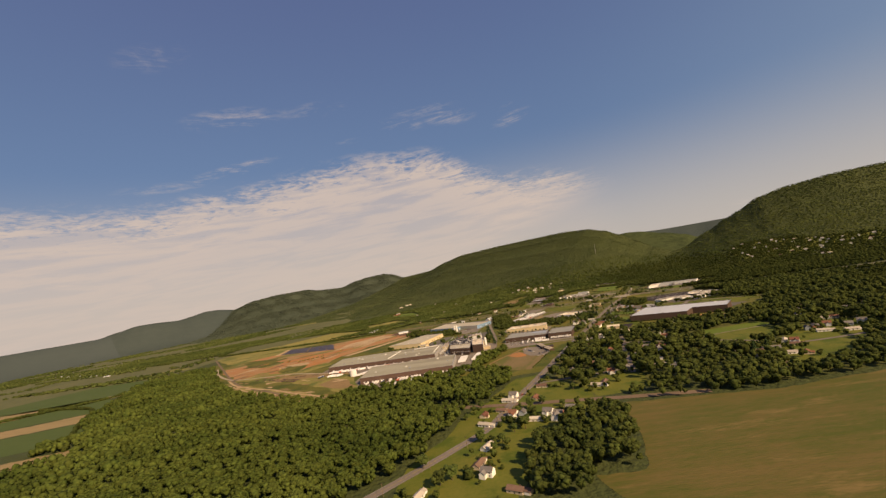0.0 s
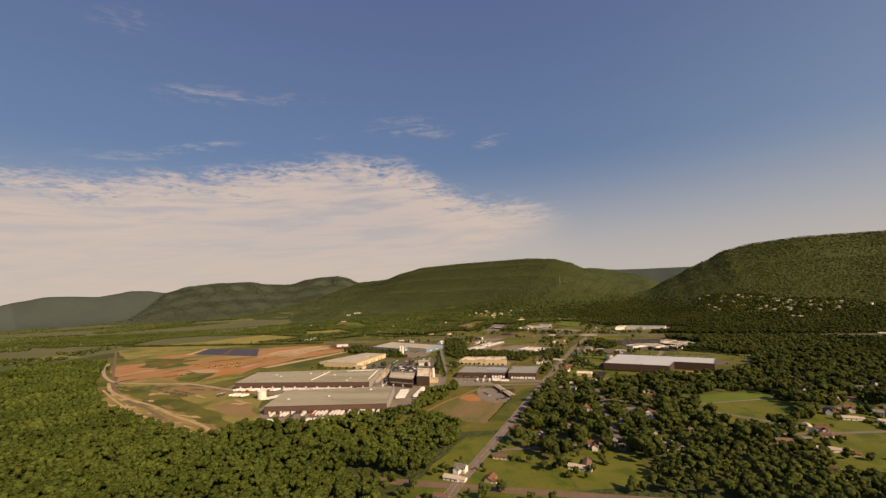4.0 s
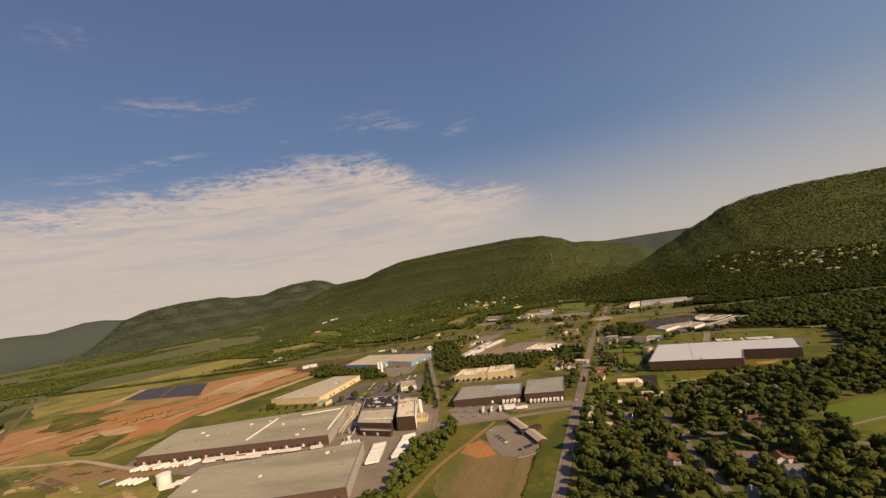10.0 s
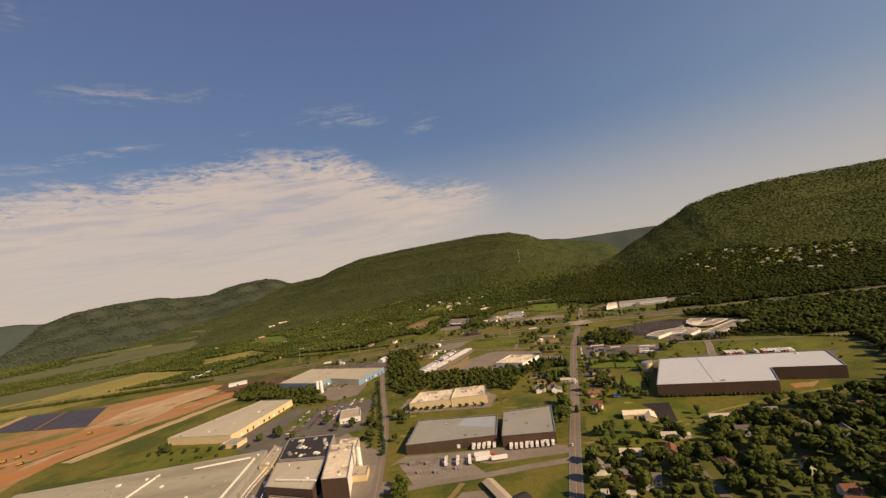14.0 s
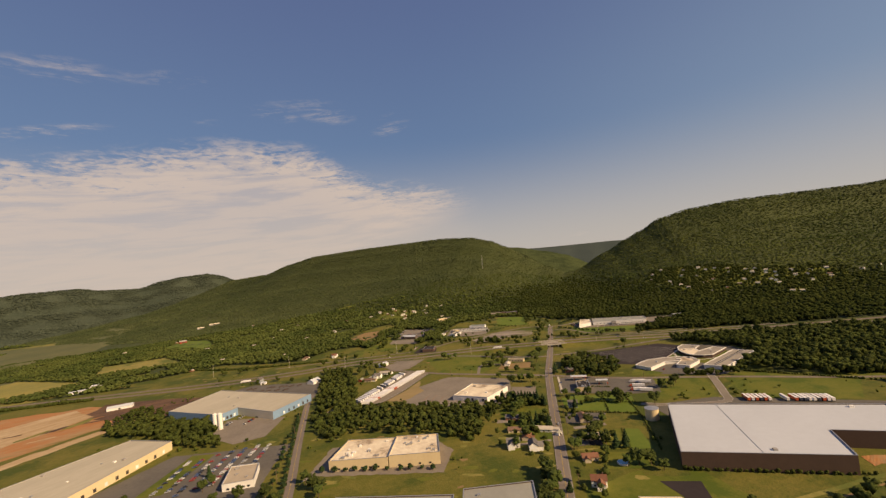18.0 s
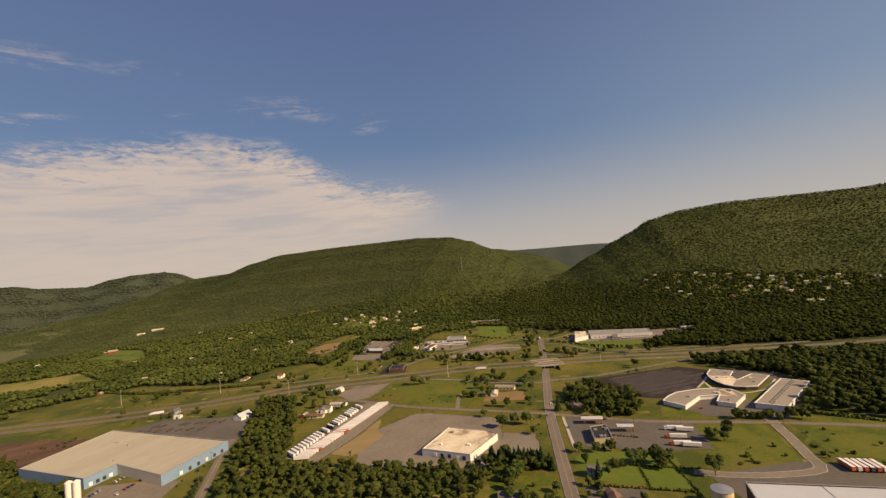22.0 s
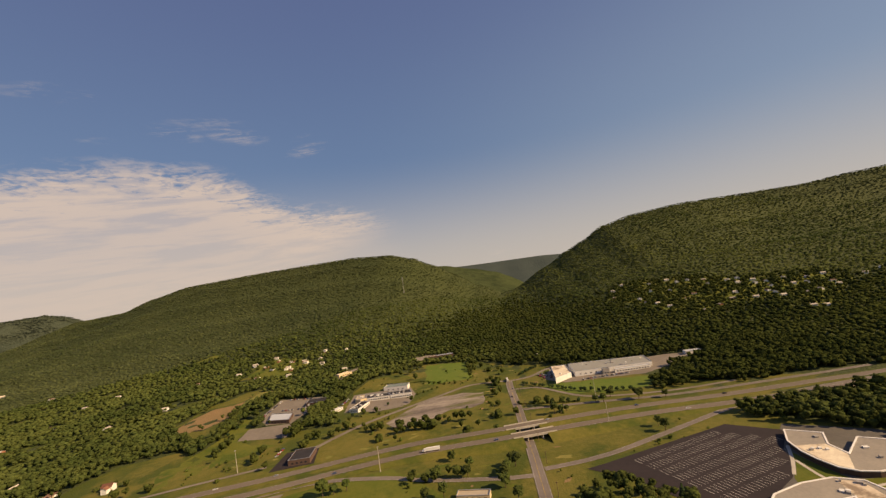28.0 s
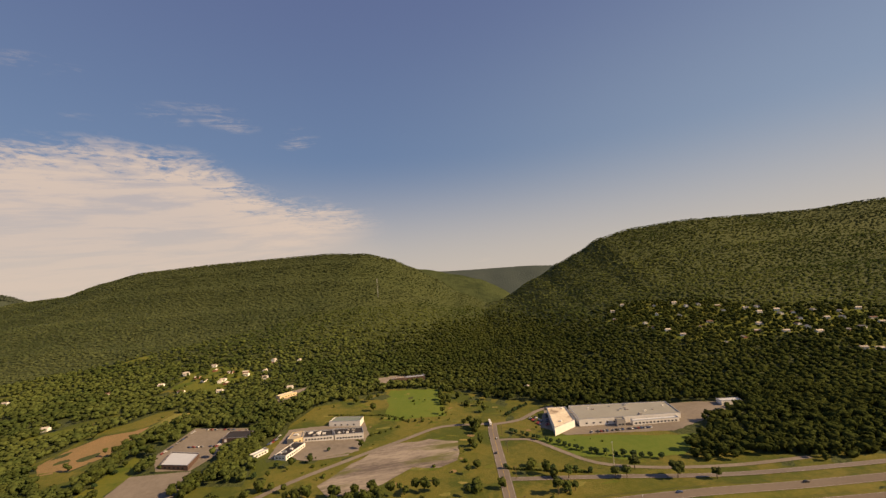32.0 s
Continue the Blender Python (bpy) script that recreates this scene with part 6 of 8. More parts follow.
def tank(label, x, y, r, h, material, cap=1.0):
    root = tagged(new("storage_tank"), label, "tank")
    part("shell", drum(r, h, 0, n=28), material, root)
    part("dome", drum(r * 1.01, 0.3, h + 0.004, n=28, cone=cap), M["metal_grey"] if material is not M["wall_white"] else material, root)
    part("ladder", block(0.5, 0.3, h, r + 0.15, 0, h / 2), M["metal_grey"], root)
    return at(root, x, y)


tank("squat cream water tank beside the white warehouse", 448, 1022, 6.5, 11, M["wall_cream"])
tank("white cylindrical tank at the warehouse corner", -217, 890, 7, 12, M["wall_white"])
for dx in (0, 6):
    tank("tall white silo beside the blue warehouse", 8 + dx, 1281 - dx * 0.3, 2.8, 19, M["wall_white"], 1.5)
for k, (x, y) in enumerate(((-27, 912), (-22, 909), (-24, 935), (-18, 962))):
    tank("small pale process tank beside plant sheds", x, y, 1.6 + 0.3 * (k % 2), 4 + k % 3, M["wall_white"] if k % 2 else M["metal_grey"], 0.6)
tank("white upright silo against the factory block", 69, 944, 2.2, 21, M["wall_white"], 1.2)

shed("cream church hall with a pale tan gable roof", 26, 12, 4.2, 2.6, M["wall_cream"], M["roof_cream"], 340, 905, -0.52, 2)
shed("cream gabled wing of the church hall", 16, 10, 4.0, 2.4, M["wall_cream"], M["roof_cream"], 346, 893, 1.05, 1)
shed("low gabled pavilion with a pale roof", 38, 9, 3.4, 1.5, M["wall_brown"], M["roof_tan"], 169, 841, 1.68, 4)
shed("dark-roofed link between two pavilions", 24, 10, 3.0, 1.3, M["wall_brown"], M["roof_black"], 175, 824, 0.20, 1)
shed("low gabled pavilion beside a car park", 30, 10, 3.4, 1.6, M["wall_brown"], M["roof_tan"], 174, 803, 1.66, 3)
pool = tagged(new("swimming_pool"), "round above-ground pool with a pale rim and blue water", "pool")
part("wall", drum(4.6, 1.2, 0, n=28), M["wall_white"], pool)
part("water", drum(4.2, 0.06, 1.205, n=28), mat("pool_water", (0.16, 0.36, 0.44), (0.13, 0.32, 0.40), 0.2, 1.0, rough=0.1, sheen=0.5), pool)
at(pool, 361, 965, 0, 0.2)
# overpass
deck = tagged(new("overpass"), "concrete highway overpass with pale parapets", "bridge", kind="structure")
for lane in (NORTHBOUND, SOUTHBOUND):
    line = densify(lane)
    mid = min(line, key=lambda p: abs((p - BRIDGE).cross(ACROSS).z) + 0.2 * (p - BRIDGE).length)
    i = line.index(mid)
    d = (line[i + 2] - line[i - 2]).normalized()
    ang, z = math.atan2(d.y, d.x), land_at(mid.x, mid.y) + hump(mid)
    part("deck", block(44, 12.4, 1.3, mid.x, mid.y, z - 0.75, ang), M["concrete"], deck)
    for s in (-1, 1):
        nrm = Vector((d.y, -d.x, 0)) * s * 6.1
        part("parapet", block(46, 0.4, 1.1, mid.x + nrm.x, mid.y + nrm.y, z + 0.5, ang), M["concrete"], deck)
        q = mid + d * s * 8
        part("pier", block(1.0, 11, z - 1.4 - land_at(mid.x, mid.y), q.x, q.y, (z - 1.4 + land_at(mid.x, mid.y)) / 2, ang), M["concrete"], deck)
        q = mid + d * s * 19
        part("abutment", block(5, 12, z - 1.4 - land_at(mid.x, mid.y), q.x, q.y, (z - 1.4 + land_at(mid.x, mid.y)) / 2, ang), M["concrete"], deck)

# lined cell on the earthworks: dark sheets side by side on a low bank
cell = tagged(new("lined_cell"), "black liner sheets laid over a graded clay bank", "liner")
A_, B_, C_, D_ = Vector((-606, 1505)), Vector((-612, 1618)), Vector((-432, 1548)), Vector((-388, 1392))
for k in range(7):
    s0, s1 = k / 7 + 0.003, (k + 1) / 7 - 0.003
    bm = prism([tuple(A_.lerp(D_, s0)), tuple(A_.lerp(D_, s1)), tuple(B_.lerp(C_, s1)), tuple(B_.lerp(C_, s0))], 0.1, 0.6)
    part("liner_sheet", bm, M["liner"], cell)
part("divider", prism([tuple(A_.lerp(D_, 0.49)), tuple(A_.lerp(D_, 0.50)), tuple(B_.lerp(C_, 0.50)), tuple(B_.lerp(C_, 0.49))], 0.1, 2.2), M["bare_soil"], cell)
part("berm", prism([tuple(A_ + Vector((-22, -4))), tuple(A_ + Vector((-3, -1))), tuple(B_ + Vector((-3, 0))), tuple(B_ + Vector((-16, 6)))], 0.1, 1.4), M["pale_soil"], cell)


def earthmover(label, x, y, turn):
    root = tagged(new("dump_truck"), label, "dump truck", "earthmovers")
    part("chassis", block(7.0, 2.2, 0.9, 0, 0, 1.3), M["machine_yellow"], root)
    bm = prism([(-3.8, -1.5), (1.2, -1.5), (1.2, 1.5), (-3.8, 1.5)], 1.8, 3.6)
    for v in bm.verts:
        if v.co.x < 0 and v.co.z > 3:
            v.co.x -= 0.8
    part("bed", bm, M["machine_yellow"], root)
    part("cab", block(1.8, 2.3, 1.7, 2.6, 0, 2.6), M["glass_dark"], root)
    for k in range(6):
        bm = bmesh.new()
        bmesh.ops.create_cone(bm, cap_ends=True, segments=10, radius1=0.85, radius2=0.85, depth=0.7, matrix=Matrix.Translation((-2.6 + 2.6 * (k % 3), (k // 3 - 0.5) * 2.7, 0.85)) @ Matrix.Rotation(math.pi / 2, 4, "X"))
        part("wheel", bm, M["tyre"], root)
    return at(root, x, y, turn, 0.3)


for k, (x, y) in enumerate(((-452, 1240), (-440, 1247), (-430, 1256), (-420, 1262), (-408, 1270), (-396, 1280), (-470, 1150), (-380, 1230), (-500, 1290), (-350, 1330))):
    earthmover("yellow dump truck standing on red clay", x, y, 0.5 + 0.3 * (k % 3))

# radio mast on the ridge's shoulder
mast = tagged(new("radio_mast"), "slender lattice radio mast above the forest", "mast")
for k in range(3):
    a = 2.094 * k
    bm = bmesh.new()
    bmesh.ops.create_cone(bm, cap_ends=True, segments=6, radius1=0.3, radius2=0.15, depth=62, matrix=Matrix.Translation((1.6 * math.cos(a), 1.6 * math.sin(a), 31)))
    part("leg", bm, M["metal_grey"], mast)
for k in range(12):
    part("brace", drum(1.9, 0.4, 4 + 4.8 * k, n=3), M["metal_grey"], mast)
at(mast, 905, 2455)

# ---- vehicles ----


def car_proto(paint, kind):
    root = tagged(new("car"), "%s parked or passing" % kind, "car", "cars on the roads and lots")
    bm = bmesh.new()
    prof = [(-2.2, 0.35), (2.2, 0.35), (2.25, 0.75), (1.2, 0.98), (-1.9, 1.02), (-2.25, 0.9)]
    a, b = [[bm.verts.new((x, s * 0.88, z)) for x, z in prof] for s in (-1, 1)]
    bm.faces.new(a)
    bm.faces.new(b[::-1])
    for i in range(6):
        bm.faces.new((a[i], b[i], b[(i + 1) % 6], a[(i + 1) % 6]))
    add_box(bm, -0.45, 0, 1.50, 1.6, 1.28, 0.06)
    part("body", bm, paint, root)
    bm = bmesh.new()
    prof = [(-1.75, 0.99), (1.1, 0.95), (0.4, 1.45), (-1.3, 1.47)]
    a, b = [[bm.verts.new((x, s * (0.80 if z < 1.2 else 0.66), z)) for x, z in prof] for s in (-1, 1)]
    bm.faces.new(a)
    bm.faces.new(b[::-1])
    for i in range(4):
        bm.faces.new((a[i], b[i], b[(i + 1) % 4], a[(i + 1) % 4]))
    part("cabin_glass", bm, M["glass_dark"], root)
    for k in range(4):
        bm = bmesh.new()
        bmesh.ops.create_cone(bm, cap_ends=True, segments=10, radius1=0.34, radius2=0.34, depth=0.24, matrix=Matrix.Translation(((k % 2 - 0.5) * 2.7, (k // 2 - 0.5) * 1.66, 0.34)) @ Matrix.Rotation(math.pi / 2, 4, "X"))
        part("wheel", bm, M["tyre"], root)
    return root


def trailer_proto(material, label, tractor=None):
    root = tagged(new("truck" if tractor else "semi_trailer"), label, "truck" if tractor else "trailer", "trucks" if tractor else "trailers in the yards")
    part("box", block(14.2, 2.6, 2.8, 0, 0, 2.55), material, root)
    part("roof_cap", block(14.1, 2.5, 0.06, 0, 0, 3.985), M["trailer_white"], root)
    part("chassis", block(13.6, 1.1, 0.3, 0, 0, 0.98), M["door_dark"], root)
    for x in (-5.6, -4.3):
        bm = bmesh.new()
        bmesh.ops.create_cone(bm, cap_ends=True, segments=10, radius1=0.5, radius2=0.5, depth=2.5, matrix=Matrix.Translation((x, 0, 0.5)) @ Matrix.Rotation(math.pi / 2, 4, "X"))
        part("axle", bm, M["tyre"], root)
    part("landing_leg", block(0.25, 1.8, 1.0, 4.4, 0, 0.5), M["metal_grey"], root)
    if tractor:
        part("hood", block(1.8, 1.9, 1.3, 10.2, 0, 1.45), tractor, root)
        cab = part("cab", block(2.6, 2.4, 2.6, 8.3, 0, 2.1), tractor, root)
        part("windscreen", block(0.06, 2.1, 0.9, 9.64, 0, 2.7), M["glass_dark"], cab)
        for x in (7.4, 10.2):
            bm = bmesh.new()
            bmesh.ops.create_cone(bm, cap_ends=True, segments=10, radius1=0.5, radius2=0.5, depth=2.4, matrix=Matrix.Translation((x, 0, 0.5)) @ Matrix.Rotation(math.pi / 2, 4, "X"))
            part("axle", bm, M["tyre"], root)
    return root


CARS = [car_proto(p, k) for p, k in zip(CAR_PAINTS, ("white sedan", "silver sedan", "black sedan", "red sedan", "dark blue sedan"))]
WHITE_T = trailer_proto(M["trailer_white"], "white box semi-trailer parked in a row")
RED_T = trailer_proto(M["trailer_red"], "orange-red box semi-trailer parked in a row")
DARK_T = trailer_proto(M["trailer_dark"], "dark blue box semi-trailer parked in a row")
RED_RIG = trailer_proto(M["trailer_white"], "white trailer coupled to a red tractor", M["trailer_red"])
WHITE_RIG = trailer_proto(M["trailer_white"], "white trailer coupled to a white tractor", M["trailer_white"])
rnd = random.Random(8)


def put(proto, x, y, turn, lift=0.3):
    return copy_thing(proto, pose(x, y, land_at(x, y) + lift, 0, 0, math.degrees(turn)))


def trailer_row(x0, y0, x1, y1, count, turn, reds=0.1, darks=0.0, gaps=0.0, lift=0.3):
    for k in range(count):
        if rnd.random() < gaps:
            continue
        t = (k + 0.5) / count
        p = rnd.random()
        put(RED_T if p < reds else DARK_T if p < reds + darks else WHITE_T, x0 + (x1 - x0) * t, y0 + (y1 - y0) * t, turn + rnd.uniform(-0.02, 0.02), lift)


def car_row(x0, y0, x1, y1, count, turn, gaps=0.2, lift=0.4):
    for k in range(count):
        if rnd.random() < gaps:
            continue
        t = (k + 0.5) / count
        put(CARS[rnd.randrange(5)], x0 + (x1 - x0) * t, y0 + (y1 - y0) * t, turn + rnd.choice((0, math.pi)) + rnd.uniform(-0.04, 0.04), lift)


FRONT = math.atan2(-28, 174)   # the big warehouses' front
trailer_row(-176, 782, -20, 757, 32, FRONT + math.pi / 2, 0.08, 0.04, 0.3)
trailer_row(-190, 757, -40, 733, 9, FRONT, 0.0, 0.0, 0.55)
trailer_row(-283, 958, -205, 938, 16, FRONT + 0.9, 0.12, 0.0, 0.1)
trailer_row(-195, 940, -52, 902, 11, FRONT + 0.02, 0.15, 0.0, 0.1)
trailer_row(-195, 934, -110, 910, 6, FRONT + 0.02, 0.1, 0.0, 0.5)
trailer_row(-30, 892, -8, 887, 5, FRONT + math.pi / 2, 0.0, 0.0, 0.1)
trailer_row(8, 824, 16, 872, 9, FRONT + 0.1, 0.0)
trailer_row(34, 826, 50, 880, 10, FRONT + 0.25, 0.0)
trailer_row(-210, 872, -180, 896, 5, FRONT + 0.3, 0.1)
trailer_row(-300, 930, -240, 906, 8, FRONT + 0.9, 0.0, 0.3, 0.2)
for x0, y0, x1, y1, count in ((20, 1478, 110, 1440, 9), (0, 1470, 90, 1425, 7), (-490, 1046, -355, 939, 17), (-474, 1050, -350, 952, 13), (-376, 993, -315, 974, 7)):
    for k in range(count):
        if rnd.random() < 0.2:
            continue
        s = (k + 0.5) / count
        bm = bmesh.new()
        for q in range(3):
            add_box(bm, rnd.uniform(-0.6, 0.6), rnd.uniform(-0.3, 0.3), 0.2 + 0.41 * q, rnd.uniform(5, 11), rnd.uniform(1.4, 2.6), 0.4, rnd.uniform(-0.06, 0.06))
        me = bpy.data.meshes.new("material_stack")
        bm.to_mesh(me)
        bm.free()
        me.materials.append(M["stacked_timber"])
        pile = tagged(new("material_stack", me), "low dark stack of stored timber on worn ground", "stack", "stored materials")
        at(pile, x0 + (x1 - x0) * s + rnd.uniform(-2, 2), y0 + (y1 - y0) * s, FRONT + 0.7 + rnd.uniform(-0.15, 0.15), 0.24)
trailer_row(175, 931, 198, 922, 5, 1.15, 0.0)
trailer_row(206, 912, 246, 896, 9, 1.15, 0.0)
trailer_row(196, 890, 170, 902, 2, -0.25, 0.0)
trailer_row(140, 915, 170, 902, 3, 1.3, 0.0, 0.3)
put(RED_RIG, 178, 908, -0.3)
YARD = math.atan2(116, 110)
trailer_row(193, 1258, 302, 1374, 34, YARD - 1.15, 0.14)
trailer_row(184, 1272, 272, 1382, 26, YARD - 1.95, 0.0, 0.12, 0.15)
trailer_row(562, 1012, 622, 966, 20, -0.64 + math.pi / 2 + 0.1, 0.35, 0.2, 0.25)
for x, y, proto in ((524, 1122, WHITE_RIG), (528, 1115, WHITE_T), (511, 1108, RED_RIG), (502, 1096, RED_RIG), (506, 1090, WHITE_T)):
    put(proto, x, y, RUN + math.pi + 0.05 if proto is not WHITE_T else RUN, 0.35)
for a, b in ((0.57, 0), (0.64, 1), (0.69, 0), (0.74, 1), (0.785, 0), (0.83, 1), (0.70, 1), (0.16, 0), (0.30, 1), (0.47, 1), (0.55, 0), (0.62, 1), (0.72, 0), (0.80, 1), (0.86, 0), (0.91, 1), (0.66, 0), (0.59, 1), (0.76, 1)):
    line = densify((NORTHBOUND, SOUTHBOUND)[b])
    i = int(a * (len(line) - 2))
    p, d = line[i], (line[i + 1] - line[i]).normalized()
    nrm = Vector((d.y, -d.x, 0)) * (2.4 if b else -2.4)
    put(WHITE_RIG if a in (0.62, 0.86, 0.47) else CARS[int(a * 100) % 5], p.x + nrm.x, p.y + nrm.y, math.atan2(d.y, d.x) + (math.pi if b else 0), hump(p) + 0.05)
line = densify(MAIN)
for a, s in ((0.22, 1), (0.37, 1), (0.46, -1), (0.52, 1), (0.60, 1), (0.73, -1), (0.75, 1), (0.86, 1), (0.95, -1), (0.98, 1)):
    i = int(a * (len(line) - 2))
    p, d = line[i], (line[i + 1] - line[i]).normalized()
    put(CARS[(i * 3) % 5], p.x + d.y * 2.3 * s, p.y - d.x * 2.3 * s, math.atan2(d.y, d.x), 0.42)
put(WHITE_RIG, 690, 1590, ALONG, 0.4)
for k in range(7):   # staff car park
    car_row(-18 + 13 * k, 1098 + 3.0 * k, 2 + 13 * k, 1185 + 1.0 * k, 22, FRONT + 0.3, 0.25)
car_row(18, 1288, 42, 1330, 12, -0.8, 0.3)
car_row(40, 1278, 66, 1318, 12, -0.8, 0.3)
car_row(136, 850, 146, 798, 8, 0.2, 0.3)
car_row(150, 785, 166, 790, 5, 1.4, 0.2)
car_row(732, 1535, 765, 1570, 14, -0.4, 0.2)
car_row(742, 1528, 776, 1562, 12, -0.4, 0.3)
car_row(752, 1490, 808, 1453, 20, ALONG, 0.2)
car_row(738, 1572, 731, 1545, 9, 0.3, 0.2)
car_row(747, 1577, 738, 1548, 9, 0.3, 0.3)
car_row(343, 1754, 384, 1822, 14, 0.9, 0.15)
car_row(392, 1812, 440, 1772, 10, 2.2, 0.2)
car_row(372, 1762, 402, 1742, 7, 2.2, 0.2)
car_row(446, 1694, 466, 1716, 7, 0.6, 0.2)
car_row(400, 1740, 430, 1775, 10, 0.6, 0.3)
car_row(440, 1690, 475, 1730, 9, 0.6, 0.3)
car_row(340, 1568, 352, 1590, 5, 0.5, 0.2)
car_row(440, 1170, 452, 1188, 4, 0.5, 0.4)
car_row(560, 1160, 600, 1140, 6, 0.5, 0.5)
car_row(52, 1105, 60, 1085, 4, 0.2, 0.3)
for o in CARS + [WHITE_T, RED_T, DARK_T, RED_RIG, WHITE_RIG]:
    for c in (o, *o.children_recursive):
        bpy.data.objects.remove(c)

# painted bays on the dark school car park
bays = tagged(new("bay_markings"), "faded white bay lines on dark asphalt", "markings", kind="structure")
U, V = Vector((0.985, -0.17, 0)), Vector((0.17, 0.985, 0))
for k in range(8):
    o = Vector((578, 1196, 0)) + Vector((-0.2, 12.6, 0)) * k
    verts, faces = [], []
    count = 34 - abs(k - 4) * 2
    for q in range(count):
        c = o + U * (q * 3.4 + 6 + k * 1.5)
        if not inside(np.array([c.x]), np.array([c.y]), ((564, 1296), (576, 1294), (702, 1266), (714, 1232), (665, 1205), (640, 1195), (600, 1193), (574, 1206), (569, 1270)))[0]:
            continue
        n0 = len(verts)
        for a, b in ((-0.16, -4.6), (0.16, -4.6), (0.16, 4.6), (-0.16, 4.6)):
            p = c + U * a + V * b
            verts.append((p.x, p.y, land_at(p.x, p.y) + 0.32))
        faces.append((n0, n0 + 1, n0 + 2, n0 + 3))
    if faces:
        mesh_object("bay_line_row", verts, faces, M["line_white"], bays)
worn = tagged(new("bay_markings"), "worn rust-coloured bay lines on cracked asphalt", "markings", kind="structure")
rust = mat("faded_rust", (0.300, 0.165, 0.110), (0.200, 0.150, 0.115), 0.1, 0.6)
for k in range(7):
    a, b = Vector((262 + 9.5 * k, 1222 - 6.5 * k, 0)), Vector((318 + 7.2 * k, 1300 - 6.0 * k, 0))
    if k > 2:
        b = a.lerp(b, 0.16)
    d = (b - a).normalized()
    nrm = Vector((-d.y, d.x, 0)) * 0.45
    part("bay_line_row", prism([tuple(q[:2]) for q in (a - nrm, b - nrm, b + nrm, a + nrm)], 0.215, 0.26), rust, worn)
# ---- trees ----


def lumpy(rnd, sub, squash, rough, lift=0.0):
    """A rough clump: an icosphere pushed in and out."""
    bm = bmesh.new()
    bmesh.ops.create_icosphere(bm, subdivisions=sub, radius=1.0)
    off = Vector((rnd.uniform(-50, 50), rnd.uniform(-50, 50), rnd.uniform(-50, 50)))
    for v in bm.verts:
        k = 1 + rough * noise.noise(v.co * 1.7 + off) + 0.5 * rough * noise.noise(v.co * 4.1 + off)
        v.co = v.co * k
        v.co.z = v.co.z * squash + lift
    bm.verts.ensure_lookup_table()
    vs, fs = np.array([v.co[:] for v in bm.verts]), np.array([[v.index for v in f.verts] for f in bm.faces])
    bm.free()
    return vs, fs


def joined(pieces):
    vs, fs, n = [], [], 0
    for v, f in pieces:
        vs.append(v)
        fs.append(f + n)
        n += len(v)
    return np.concatenate(vs), np.concatenate(fs)


def sprays(rnd, count, size, shell):
    """Small leaf sprays strewn over the clumps of a crown: flat ragged quads that look outwards and up."""
    vs, fs = [], []
    for k in range(count):
        c, r = shell[rnd.randrange(len(shell))] if k % 2 else shell[0]
        z, a = rnd.uniform(-0.35, 1.0), rnd.uniform(0, 6.283)
        q = math.sqrt(max(0.0, 1 - z * z))
        out = Vector((q * math.cos(a), q * math.sin(a), z * 0.85))
        p = Vector(c) + out * r * rnd.uniform(0.92, 1.18)
        nrm = (out + Vector((rnd.uniform(-0.7, 0.7), rnd.uniform(-0.7, 0.7), rnd.uniform(-0.2, 0.8)))).normalized()
        u = nrm.orthogonal().normalized()
        u.rotate(Matrix.Rotation(rnd.uniform(0, 6.283), 3, nrm))
        w = nrm.cross(u)
        n0 = len(vs)
        for m, n in ((-1, -0.6), (0.7, -1), (1, 0.7), (-0.6, 1)):
            vs.append(p + (u * m + w * n) * size * rnd.uniform(0.65, 1.25))
        fs += [(n0, n0 + 1, n0 + 2), (n0, n0 + 2, n0 + 3)]
    return np.array([v[:] for v in vs]), np.array(fs)


def crown_template(rnd, lumps, leafy, size):
    """A broad crown of unit radius round its own middle: a body with smaller clumps on it, hung with leaf sprays, and nothing that lies hidden inside."""
    v, f = lumpy(rnd, 1, 0.85, 0.5)
    out, shell = [(v * 0.74, f)], [((0, 0, 0), 0.74)]
    for k in range(lumps):
        a, z = 6.283 * (k + rnd.random() * 0.8) / max(lumps, 1) * 1.6, rnd.uniform(-0.25, 0.55)
        r = 0.62 * math.sqrt(max(0.05, 1 - (z / 0.8) ** 2))
        s = rnd.uniform(0.28, 0.48)
        v, f = lumpy(rnd, 1, 0.8, 0.6)
        c = (r * math.cos(a), r * math.sin(a), z)
        out.append((v * s + np.array(c), f))
        shell.append((c, s))
    seen = []
    for i, (v, f) in enumerate(out):
        mid = v[f].mean(1)
        hidden = mid[:, 2] < -0.62
        for j, (c, r) in enumerate(shell):
            if j != i:
                hidden |= np.linalg.norm((mid - np.array(c)) / (r, r, r * 0.8), axis=1) < 0.72
        seen.append((v, f[~hidden]))
    seen.append(sprays(rnd, leafy, size, shell))
    v, f = joined(seen)
    v[:, 2] *= np.where(v[:, 2] < 0, 2.1, 0.95)
    return v, f


rnd = random.Random(11)
NEAR = [crown_template(rnd, 6, 62, 0.12) for _ in range(10)]
MID = [crown_template(rnd, 3, 24, 0.17) for _ in range(10)]
FAR = [crown_template(rnd, 0, 4, 0.30) for _ in range(10)]   # a few sprays serve from afar
CAPS = []
for _ in range(8):   # crowns of a closed canopy: only their tops show
    v, f = lumpy(rnd, 1, 0.85, 0.5)
    v *= 0.74
    v[:, 2] *= 0.95
    CAPS.append((v, f[v[f][:, :, 2].mean(1) > -0.08]))


